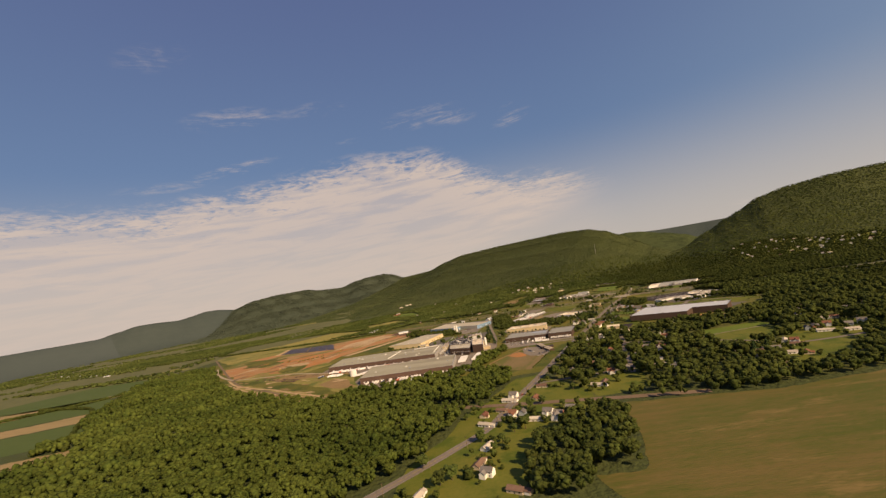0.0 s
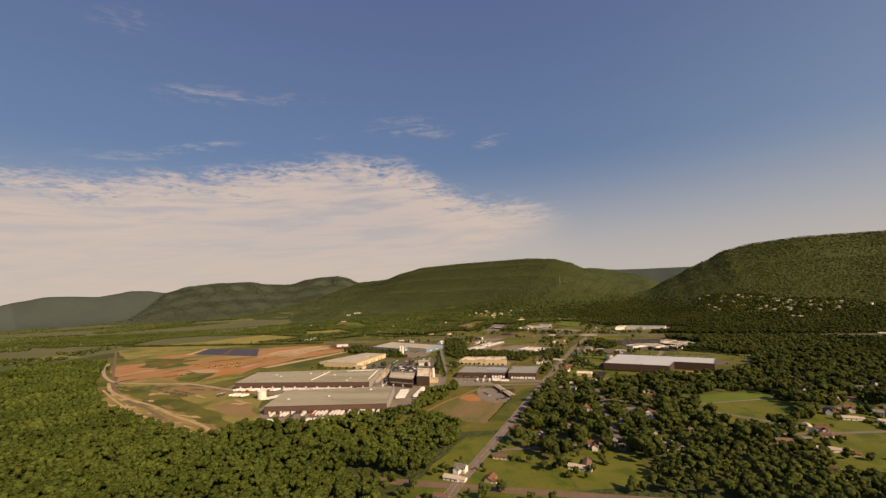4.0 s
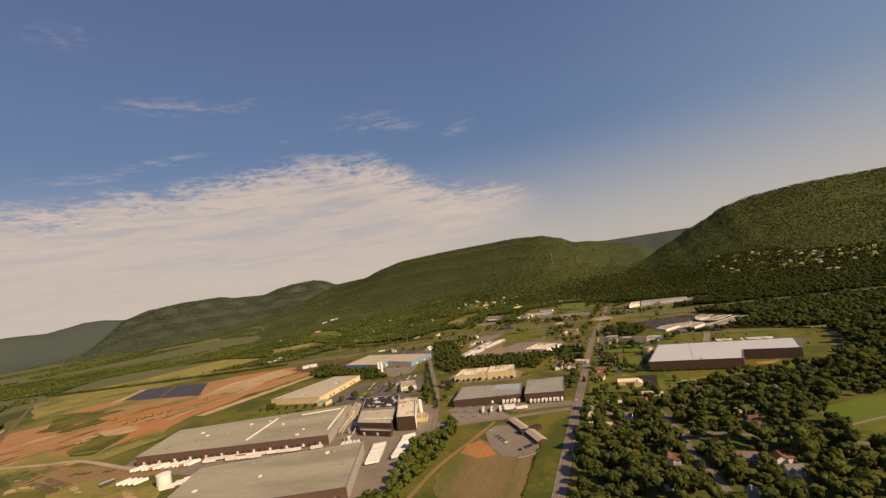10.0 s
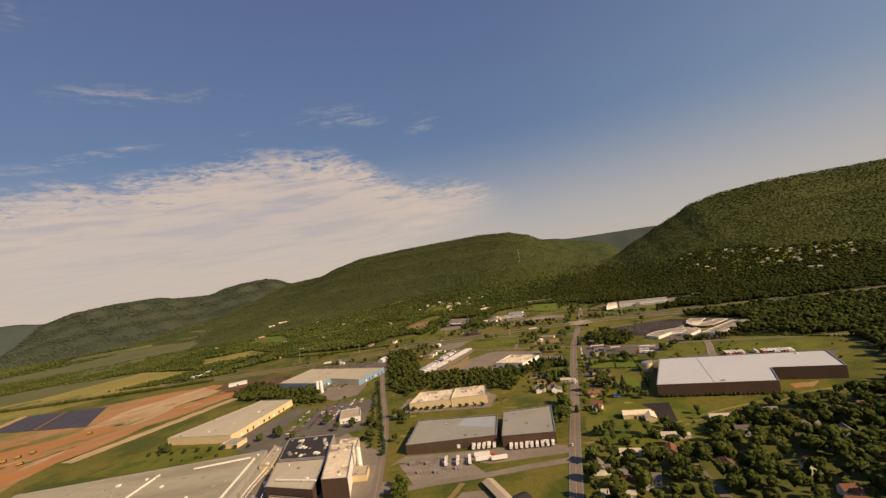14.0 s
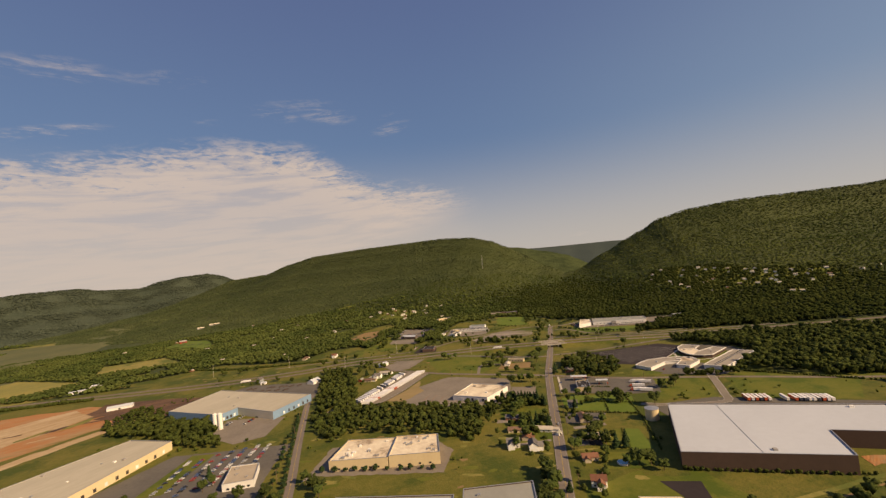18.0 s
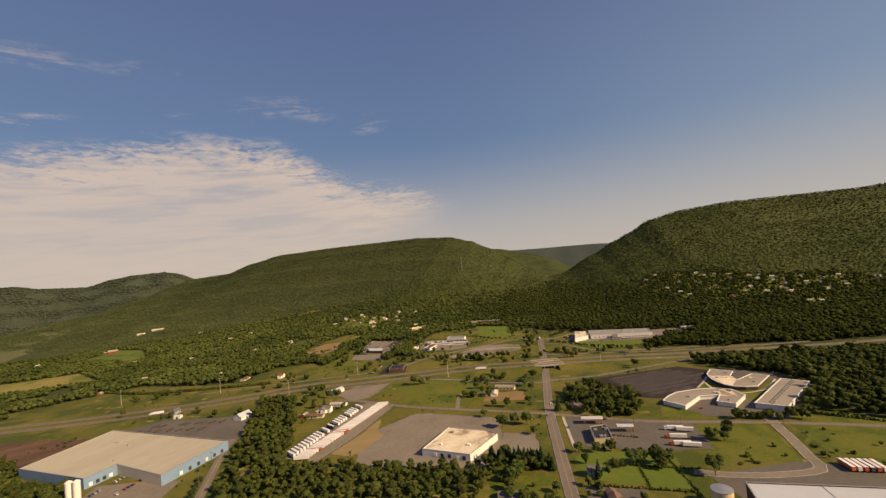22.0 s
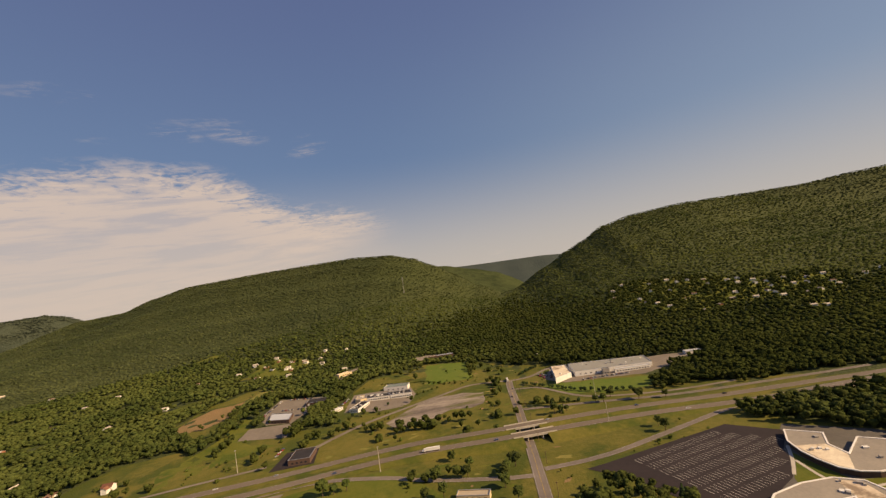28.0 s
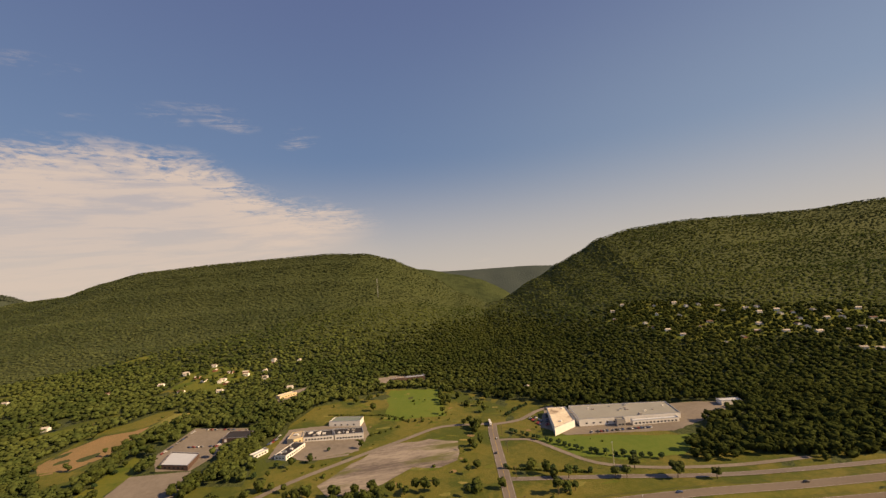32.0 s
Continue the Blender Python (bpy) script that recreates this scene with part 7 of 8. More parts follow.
def scatter(name, label, px, py, templates, material, radius, tall, seed, flat=1.0, pz=None):
    """Many trees in one mesh; radius and tall: ranges in metres."""
    rng = np.random.default_rng(seed)
    pz = land(px, py) if pz is None else pz
    pick = rng.integers(0, len(templates), len(px))
    all_v, all_f, n = [], [], 0
    for k, (tv, tf) in enumerate(templates):
        sel = np.nonzero(pick == k)[0]
        if not len(sel):
            continue
        a = rng.uniform(0, 6.283, len(sel))
        r = (radius[0] + (radius[1] - radius[0]) * rng.random(len(sel)) ** 1.3) * rng.choice([0.72, 0.9, 1.0, 1.0, 1.2], len(sel))
        sx, sy = px[sel], py[sel]   # the canopy's height rolls from stand to stand
        roll = np.sin(sx * 0.047 + 1.7 * np.sin(sy * 0.029)) * np.sin(sy * 0.053 + 1.3 * np.sin(sx * 0.037))
        h = rng.uniform(*tall, len(sel)) * (1 + 0.16 * roll) * (0.55 + 0.45 * np.clip(r / np.mean(radius), 0, 1))
        c, s = np.cos(a)[:, None], np.sin(a)[:, None]
        x = (tv[None, :, 0] * c - tv[None, :, 1] * s) * r[:, None] + px[sel][:, None]
        y = (tv[None, :, 0] * s + tv[None, :, 1] * c) * r[:, None] + py[sel][:, None]
        z = np.maximum(tv[None, :, 2] * flat * r[:, None] + (h - 0.8 * flat * r)[:, None], -0.5) + pz[sel][:, None]
        all_v.append(np.stack((x, y, z), 2).reshape(-1, 3))
        f = (tf[None] + (np.arange(len(sel)) * len(tv))[:, None, None]).reshape(-1, 3) + n
        all_f.append(f)
        n += len(sel) * len(tv)
    v, f = np.concatenate(all_v), np.concatenate(all_f)
    me = bpy.data.meshes.new(name)
    me.vertices.add(len(v))
    me.vertices.foreach_set("co", v.ravel().astype(np.float32))
    me.loops.add(f.size)
    me.loops.foreach_set("vertex_index", f.ravel().astype(np.int32))
    me.polygons.add(len(f))
    me.polygons.foreach_set("loop_start", np.arange(0, f.size, 3, dtype=np.int32))
    me.polygons.foreach_set("use_smooth", np.ones(len(f), bool))
    me.materials.append(material)
    me.update(calc_edges=True)
    return tagged(new(name, me), label, "woodland", kind="stuff")


def spots(x0, x1, y0, y1, step, seed):
    rng = np.random.default_rng(seed)
    X, Y = np.meshgrid(np.arange(x0, x1, step), np.arange(y0, y1, step))
    X = X + rng.uniform(-0.48, 0.48, X.shape) * step
    Y = Y + rng.uniform(-0.48, 0.48, Y.shape) * step
    return X.ravel(), Y.ravel()


def cleared(px, py):
    out = np.zeros(px.shape, bool)
    for poly in CLEAR:
        p = np.asarray(poly, float)
        (lx, ly), (hx, hy) = p.min(0), p.max(0)
        near = np.nonzero((px > lx) & (px < hx) & (py > ly) & (py < hy) & ~out)[0]
        if len(near):
            out[near] = inside(px[near], py[near], poly)
    return out


CLEAR_NEAR = [c for c in CLEAR if c is not VALLEY]


def wood(name, label, poly, step, templates, material, radius, tall, seed, keep_valley=False, thin=1.0, where=None):
    p = np.asarray(poly, float)
    px, py = spots(*p.min(0)[[0]], *p.max(0)[[0]], *p.min(0)[[1]], *p.max(0)[[1]], step, seed)
    ok = inside(px, py, poly)
    if where:
        ok &= where(px, py)
    if thin < 1:
        ok &= np.random.default_rng(seed + 5).random(len(px)) < thin
    px, py = px[ok], py[ok]
    saved = list(CLEAR)
    if keep_valley:
        CLEAR[:] = [c for c in CLEAR if c is not VALLEY]
    ok = ~cleared(px, py)
    CLEAR[:] = saved
    if ok.any():
        return scatter(name, label, px[ok], py[ok], templates, material, radius, tall, seed, 0.85)


# the wood that the flight starts over
START_WOOD = ((-665, 608), (-608, 171), (-152, 171), (-119, 352), (-57, 408), (-28, 451), (10, 494), (28, 551), (57, 608), (80, 656), (57, 694), (28, 727), (8, 750), (-11, 733), (-103, 712), (-184, 744), (-206, 695), (-228, 698), (-319, 766),
     (-446, 879), (-532, 988), (-608, 1092), (-808, 1444), (-950, 1425), (-960, 1282), (-808, 950))
def near_start(x, y):
    return (x > -190 - 0.3 * (y - 300)) & (y < 700) & (y > 260)


wood("woodland", "dense summer broadleaf wood seen from above", START_WOOD, 6.8, NEAR, M["leaves"], (2.8, 6.0), (11, 17), 21, True, where=near_start)
wood("woodland", "dense broadleaf wood by the crop fields", START_WOOD, 7.6, MID, M["leaves"], (3.2, 6.6), (11, 17), 20, True, where=lambda x, y: ~near_start(x, y) & (x > -430) & (y > 250))
wood("woodland", "broadleaf wood reaching out to the plain", START_WOOD, 8.4, FAR, M["leaves"], (4.2, 7.4), (11, 16), 19, True, where=lambda x, y: ~near_start(x, y) & ~((x > -430) & (y > 250)))
wood("woodland", "dark wood beside the hay field", ((18, 416), (33, 318), (76, 296), (89, 332), (127, 327), (148, 383), (162, 442), (141, 475), (92, 425), (47, 390)), 8.4, NEAR, M["leaves_dark"], (4.2, 6.2), (12, 18), 22)
wood("woodland", "belt of trees behind the hay field", ((171, 475), (252, 537), (305, 542), (372, 534), (491, 560), (665, 532), (665, 418), (427, 435), (315, 435), (221, 456)), 7.8, MID, M["leaves_dark"], (3.4, 6.0), (10, 16), 23)
wood("woodland", "belt of trees beside the warehouse yard", ((-6, 739), (19, 727), (52, 760), (81, 817), (109, 869), (106, 898), (66, 874), (38, 808), (14, 768)), 7.6, NEAR, M["leaves"], (3.6, 5.2), (9, 14), 24, True)
wood("woodland", "shade trees over the houses", ((166, 698), (238, 836), (285, 828), (318, 808), (370, 846), (446, 855), (532, 836), (608, 846), (722, 950), (855, 940), (950, 665), (722, 408), (665, 532), (494, 562), (252, 540), (142, 494), (114, 532), (133, 627)), 10.0, NEAR, M["leaves_dark"], (3.9, 8.2), (9, 19), 25, True, thin=0.93)
wood("woodland", "scrubby wood behind the cream factory", ((122, 1190), (133, 1330), (152, 1510), (198, 1482), (190, 1330), (177, 1254), (211, 1235), (282, 1197), (350, 1163), (391, 1146), (382, 1119), (324, 1124), (276, 1064), (249, 1107), (166, 1161), (139, 1149)), 6.9, MID, M["leaves_dark"], (2.4, 5.4), (6, 12), 26, True)
wood("woodland", "wood between the works and the blue warehouse", ((-163, 1405), (-130, 1461), (-57, 1378), (0, 1306), (28, 1264), (27, 1206), (-19, 1235), (-68, 1292), (-124, 1339)), 6.9, MID, M["leaves_dark"], (2.4, 5.4), (6, 12), 27, True)
wood("woodland", "grove beside the crossroads", ((484, 1222), (508, 1273), (550, 1273), (566, 1236), (556, 1191), (530, 1167), (508, 1170), (489, 1199)), 7.2, NEAR, M["leaves_dark"], (2.8, 5.6), (8, 15), 28, True)
wood("woodland", "wood beside the highway", ((735, 1286), (830, 1263), (910, 1235), (1007, 1159), (950, 950), (722, 988), (666, 1077), (623, 1083), (703, 1113), (747, 1135), (743, 1177), (734, 1241)), 7.2, MID, M["leaves_dark"], (3.2, 6.2), (9, 16), 29, True)
wood("woodland", "wood beside the access road", ((846, 1402), (800, 1404), (768, 1388), (770, 1362), (790, 1340), (825, 1320), (880, 1290), (950, 1254), (1045, 1226), (1045, 1406), (960, 1455), (944, 1415), (900, 1398)), 6.8, MID, M["leaves_deep"], (2.8, 5.2), (6, 11), 30, True)
# the wooded plain and ridges beyond
WAY = ((0, 0), (55, 420), (140, 690), (285, 970), (380, 1160))


def from_way(px, py):
    return np.min([np.hypot(px - x, py - y) for x, y in WAY], 0)


px, py = spots(-2200, 2600, 460, 2400, 7.7, 31)
ok = (py > 1558 - 0.55 * (px - 190) * (px > 190) - 0.25 * (px - 190) * (px < 190)) | (px > 722)
ok &= ~((py < 1406) & (px > -855) & (px < 722)) & (np.hypot(px - 95, py - 617) < 2470)
ok &= ~inside(px, py, ((722, 950), (855, 940), (950, 665), (722, 408), (722, 380), (475, 95)))
clump = np.array([noise.noise(Vector((x * 0.0035, y * 0.0035, 3.0))) for x, y in zip(px, py)])
ok &= (px > -500) | (clump > -0.55)
gaps = np.array([noise.noise(Vector((x * 0.012, y * 0.012, 9.0))) for x, y in zip(px, py)])
ok &= (gaps < 0.50) | (land(px, py) > 20)
px, py = px[ok], py[ok]
ok = ~cleared(px, py)
px, py = px[ok], py[ok]
close = from_way(px, py) < 680
rng = np.random.default_rng(77)
east, slope = px + rng.normal(0, 70, len(px)) > 640 + 0.2 * (py - 1500), land(px, py) + rng.normal(0, 16, len(px)) > 48
for sel, label, material, seed in ((close & ~east, "light green scrub and young wood beyond the highway", M["leaves_scrub"], 31), (close & east, "dense dark wood below the eastern ridge", M["leaves_deep"], 35)):
    scatter("woodland", label, px[sel], py[sel], MID, material, (3.2, 6.6), (8, 13), seed, 0.8)
for sel, label, material, seed in ((~close & ~east & ~slope, "wooded plain running up to the ridges", M["leaves_scrub"], 33), (~close & east & ~slope, "dark wooded plain below the eastern ridge", M["leaves_deep"], 36)):
    scatter("woodland", label, px[sel], py[sel], FAR, material, (3.8, 7.0), (6, 9.5), seed, 0.55)
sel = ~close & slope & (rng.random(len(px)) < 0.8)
scatter("woodland", "closed summer forest on the lower slopes", px[sel], py[sel], CAPS, M["leaves_mid_hazed"], (5.0, 7.0), (2.4, 4.4), 37, 0.40)
px, py = spots(1165, 1540, 1350, 1885, 9.0, 38)   # garden trees of the hillside town
ok = inside(px, py, TOWN_LAND)
for x, y in TOWN:
    ok &= np.hypot(px - x + 8, py - y + 4) > 12
scatter("woodland", "garden trees between the hillside houses", px[ok], py[ok], MID, M["leaves_deep"], (3.0, 5.6), (6, 11), 38, 0.8)
px, py = spots(-3800, -400, 1300, 3900, 19, 39)   # woods between the fields of the plain
r, b = np.hypot(px - 95, py - 617), np.degrees(np.arctan2(px - 95, py - 617))
clump = np.array([noise.noise(Vector((x * 0.0022, y * 0.0050, 5.0))) for x, y in zip(px, py)])
ok = ((r > 2470) | (px < -2200) | ((px < -1000) & (py < 1960 - 0.25 * (px + 1200)))) & (r < 3800) & (b > -62) & (land(px, py) < 14) & (clump > -0.26) & (far_hill(px, py, SKYLINE_NEAR, 3960) < 12)
ok[ok] &= ~cleared(px[ok], py[ok])
scatter("woodland", "woods and tree belts between far fields", px[ok], py[ok], FAR, M["leaves_mid_hazed"], (7, 12), (8, 12), 39, 0.5)
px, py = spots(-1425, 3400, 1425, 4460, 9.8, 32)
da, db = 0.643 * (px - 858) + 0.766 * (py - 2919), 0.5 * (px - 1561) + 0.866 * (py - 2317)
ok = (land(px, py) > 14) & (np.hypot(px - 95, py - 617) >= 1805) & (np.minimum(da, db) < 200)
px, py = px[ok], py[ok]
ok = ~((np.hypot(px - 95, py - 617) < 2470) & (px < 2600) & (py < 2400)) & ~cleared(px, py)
scatter("woodland", "unbroken summer forest on the ridges", px[ok], py[ok], CAPS, M["leaves_far_hazed"], (6.0, 8.4), (1.9, 3.4), 32, 0.36)
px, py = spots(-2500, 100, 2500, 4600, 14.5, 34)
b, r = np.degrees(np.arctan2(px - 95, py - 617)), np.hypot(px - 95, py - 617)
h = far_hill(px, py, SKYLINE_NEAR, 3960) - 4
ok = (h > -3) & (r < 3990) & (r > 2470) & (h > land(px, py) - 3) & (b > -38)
# Crowns carry the far haze in their colour.
scatter("woodland", "forest on the far hills with haze put into its leaf colour", px[ok], py[ok], CAPS, M["leaves_hazed"], (9, 13.5), (4.5, 7), 34, 0.42, h[ok])
# ---- single trees, hedges, poles ----
rnd = random.Random(17)


def tree_proto(label, r, h, conifer=False):
    root = tagged(new("tree"), label, "tree", "single trees")
    bm = bmesh.new()
    bmesh.ops.create_cone(bm, cap_ends=True, segments=7, radius1=0.38, radius2=0.12, depth=h * 0.75, matrix=Matrix.Translation((0, 0, h * 0.375 - 0.3)))
    for k in range(5):
        a = 1.26 * k
        m = Matrix.Translation((0, 0, h * (0.28 + 0.06 * k))) @ Matrix.Rotation(a, 4, "Z") @ Matrix.Rotation(radians(48), 4, "Y") @ Matrix.Translation((0, 0, r * 0.4))
        bmesh.ops.create_cone(bm, cap_ends=True, segments=5, radius1=0.14, radius2=0.04, depth=r * 0.8, matrix=m)
    part("trunk", bm, M["bark"], root)
    pieces = []
    if conifer:
        for k in range(30):
            z = (k + 1) / 31
            rr, a = r * (1 - z) * 0.62 + 0.1, 2.4 * k
            v, f = lumpy(rnd, 1, 0.6, 0.7)
            pieces.append((v * (r * (1 - z) * 0.5 + 0.45) + np.array((rr * math.cos(a), rr * math.sin(a), 1.2 + z * (h - 1.4))), f))
    else:
        v, f = lumpy(rnd, 2, 0.9, 0.55)
        pieces.append((v * r * 0.66 + np.array((0, 0, h - r * 0.95)), f))
        for k in range(16):
            a, z = 2.4 * k, rnd.uniform(-0.75, 0.75)
            q = 0.72 * r * math.sqrt(1 - z * z * 0.8)
            v, f = lumpy(rnd, 1, 0.8, 0.7)
            pieces.append((v * r * rnd.uniform(0.26, 0.42) + np.array((q * math.cos(a), q * math.sin(a), h - r * 0.95 + z * r * 0.85)), f))
    pieces.append(sprays(rnd, 170 if not conifer else 60, 0.095 * r, [(tuple(v.mean(0)), float(np.ptp(v[:, 0])) / 2) for v, f in pieces]))
    v, f = joined(pieces)
    crown = mesh_object("crown", v, f, M["needles"] if conifer or r < 3 else M["tree_leaves"], root)
    return root


BROAD = [tree_proto("rounded broadleaf tree in full summer leaf", r, h) for r, h in ((4.5, 11), (5.2, 13), (3.6, 9), (4.0, 12))]
SMALL = [tree_proto("small rounded ornamental tree", r, h) for r, h in ((2.2, 5), (2.6, 6))]
FIRS = [tree_proto("dark pointed conifer among the gardens", r, h, True) for r, h in ((3.4, 15), (2.8, 12))]


def r_of(kinds):
    """The crown's reach of the first of the kinds."""
    return max(abs(v.co.x) for c in kinds[0].children for v in c.data.vertices)


DISTANT_TREES = []   # trees beyond the highway stand in one joined grove


def plant(kinds, pts):
    for x, y in pts:
        if y > 1440 and r_of(kinds) > 3:
            DISTANT_TREES.append((x, y))
            continue
        o = copy_thing(kinds[rnd.randrange(len(kinds))], pose(x, y, land_at(x, y), 0, 0, rnd.uniform(0, 360)))
        s = rnd.uniform(0.85, 1.2)
        o.scale = (s, s, s * rnd.uniform(0.9, 1.1))


def along(x0, y0, x1, y1, count, jitter=1.0):
    return [(x0 + (x1 - x0) * (k + 0.5) / count + rnd.uniform(-jitter, jitter), y0 + (y1 - y0) * (k + 0.5) / count + rnd.uniform(-jitter, jitter)) for k in range(count)]


def grove(pts):
    p = np.array(pts, float)
    scatter("scattered_trees", "loose lines of broadleaf trees on rough grass", p[:, 0], p[:, 1], NEAR, M["leaves_dark"], (3.6, 5.2), (8, 13), 71, 0.9)


def shrubs(pts):
    p = np.array(pts, float)
    scatter("shrubs", "small dark rounded shrubs in lines", p[:, 0], p[:, 1], NEAR, M["leaves_dark"], (1.6, 2.4), (2.4, 4.0), 72, 0.9)


plant(BROAD, ((439, 1611), (463, 1623), (482, 1624), (438, 1586), (596, 1499), (584, 1469), (537, 1623), (582, 1835), (605, 1775), (612, 1785), (620, 1778), (641, 1827), (573, 1466), (639, 1463), (650, 1445), (695, 1404), (725, 1377), (745, 1356), (650, 1453), (643, 1545), (650, 1556), (672, 1586), (326, 1540), (279, 1611)))
plant(BROAD, ((446, 1516), (457, 1490), (363, 1433), (372, 1430), (383, 1427), (482, 1407), (487, 1382), (453, 1385), (489, 1330), (500, 1345), (556, 1434), (548, 1459), (535, 1476), (632, 1422), (640, 1420), (647, 1418), (661, 1301), (713, 1409), (688, 1410), (651, 1474), (409, 1222), (418, 1212), (341, 1081), (350, 1073), (391, 1258)))
plant(BROAD, ((507, 1351), (528, 1452), (455, 1076), (459, 1083), (69, 1503), (-33, 1555), (94, 1467), (125, 1460), (66, 1511), (393, 1220), (410, 1187), (538, 1084), (530, 1090), (544, 1086), (518, 1353), (476, 1368), (603, 1458), (589, 1477), (667, 1313), (658, 1435), (285, 888), (298, 887), (310, 877), (322, 867), (275, 862), (298, 829)))
plant(BROAD, ((379, 941), (361, 959), (279, 934), (272, 940), (292, 971), (300, 985), (-173, 1140), (-165, 1135), (-168, 1147), (-26, 1095), (7, 1049), (82, 1012), (92, 1047), (107, 992), (-49, 1098), (-29, 1098), (-7, 1075), (30, 1102), (36, 1110), (44, 1069), (63, 1070), (84, 1062), (377, 952), (369, 956), (479, 1050)))
plant(BROAD, ((447, 1573), (452, 1552), (462, 1549), (429, 1590), (415, 1573), (406, 1575), (470, 1520), (479, 1518), (491, 1521), (497, 1508), (510, 1510), (663, 1608), (666, 1594), (635, 1550), (632, 1540), (610, 1505), (586, 1778), (609, 1776), (642, 1807), (595, 1733), (577, 1805), (665, 1661), (693, 1690), (720, 1708), (711, 1671), (723, 1659), (749, 1676), (712, 1631)))
plant(BROAD, ((301, 1791), (308, 1819), (328, 1787), (336, 1758), (315, 1747), (292, 1740), (360, 1854), (347, 1836), (334, 1816), (380, 1877), (393, 1673), (404, 1694), (417, 1701), (429, 1723), (441, 1736), (457, 1746), (430, 1360), (484, 1306), (473, 1370), (455, 1267), (417, 1283), (429, 1272), (443, 1352), (555, 1093), (254, 847), (271, 842), (295, 884), (321, 860), (342, 867), (352, 1064), (366, 1090), (421, 1133), (434, 1125), (446, 1121)))
plant(SMALL, ((450, 1634), (428, 1623), (468, 1635), (486, 1639), (506, 1641), (308, 1732), (295, 1705), (629, 1486), (643, 1471), (658, 1454), (672, 1440), (680, 1430)))
plant(BROAD, ((-47, 394), (-21, 363), (-31, 357), (57, 443), (91, 510), (16, 555), (138, 542), (-7, 358), (20, 400), (30, 420), (45, 440), (10, 430), (0, 500), (20, 530), (75, 500), (110, 490), (130, 560), (120, 600), (140, 600), (150, 575), (190, 580), (-720, 1290), (-712, 1300), (-705, 1285), (-715, 1278)))
plant(BROAD, along(287, 955, 305, 985, 5, 4) + along(263, 925, 285, 960, 4, 3) + along(330, 1095, 372, 1140, 8, 6) + along(340, 1010, 350, 1000, 2, 3) + along(300, 1030, 340, 1100, 7, 10) + along(360, 985, 400, 1050, 8, 8) + along(430, 1100, 470, 1080, 5, 4) + along(130, 1035, 118, 1070, 4, 4))
grove(along(362, 1622, 390, 1643, 9, 3) + along(390, 1643, 408, 1664, 8, 3) + along(408, 1664, 429, 1687, 9, 3) + along(429, 1687, 447, 1723, 11, 3) + along(449, 1723, 473, 1757, 11, 3) + along(356, 1630, 398, 1672, 12, 3) + along(398, 1672, 420, 1692, 8, 3) + along(420, 1690, 440, 1726, 10, 3) + along(441, 1726, 464, 1756, 9, 3) + along(452, 1756, 480, 1790, 10, 5) + along(278, 1702, 293, 1740, 9, 4) + along(293, 1740, 305, 1769, 9, 4) + along(305, 1769, 313, 1806, 11, 5) + along(313, 1806, 338, 1820, 8, 5) + along(338, 1822, 396, 1840, 14, 6) + along(286, 1700, 312, 1790, 14, 5) + along(310, 1560, 330, 1600, 6, 5) + along(368, 1572, 392, 1592, 8, 6) + along(280, 1640, 300, 1668, 7, 5) + along(470, 1520, 560, 1490, 14, 5) + along(440, 1560, 520, 1510, 8, 6) + along(480, 1790, 560, 1830, 8, 8) + along(560, 1830, 640, 1800, 7, 10) + along(690, 1690, 720, 1760, 10, 8) + along(660, 1575, 672, 1610, 6, 4))
grove(along(200, 1440, 260, 1460, 6, 6) + along(150, 1560, 230, 1600, 6, 14) + along(-60, 1640, 40, 1640, 7, 14) + along(480, 1200, 500, 1170, 3, 4) + along(590, 1112, 640, 1072, 11, 2) + along(398, 1340, 440, 1320, 6, 6) + along(435, 1400, 470, 1370, 7, 8))
plant(SMALL, along(-196, 1140, -52, 1082, 9, 1) + along(92, 960, 108, 1270, 30, 0.8) + along(82, 985, 97, 1200, 14, 1.5) + along(126, 1086, 226, 1034, 11, 1.5) + along(691, 1556, 701, 1511, 6, 1.5) + along(701, 1511, 713, 1454, 8, 1.5) + along(713, 1454, 749, 1402, 8, 1.5) + along(720, 1600, 770, 1612, 9, 1))
shrubs(along(455, 1116, 488, 1092, 9, 1.5) + along(390, 935, 492, 866, 30, 0.6) + along(545, 905, 560, 890, 4, 0.6) + along(590, 1700, 640, 1640, 8, 2) + along(540, 1650, 600, 1655, 8, 3) + along(300, 870, 420, 850, 10, 8) + along(-150, 1100, -90, 1080, 5, 4))
plant(FIRS, along(346, 1160, 386, 1119, 17, 1.5) + along(350, 1163, 380, 1131, 9, 1.5))
plant(FIRS, ((206, 1446), (217, 1420), (231, 1417), (504, 1195), (537, 1188), (495, 1228), (218, 1496), (228, 1488), (236, 1498), (224, 1480), (405, 1090), (352, 1060), (345, 1072), (336, 1066), (395, 570), (402, 574), (408, 566), (388, 563), (30, 1130), (300, 950), (382, 985), (376, 990), (388, 992), (468, 1226), (560, 1215), (553, 1200), (545, 1192), (565, 1225)))
grove(DISTANT_TREES)
for o in BROAD + SMALL + FIRS:
    for c in (o, *o.children_recursive):
        bpy.data.objects.remove(c)


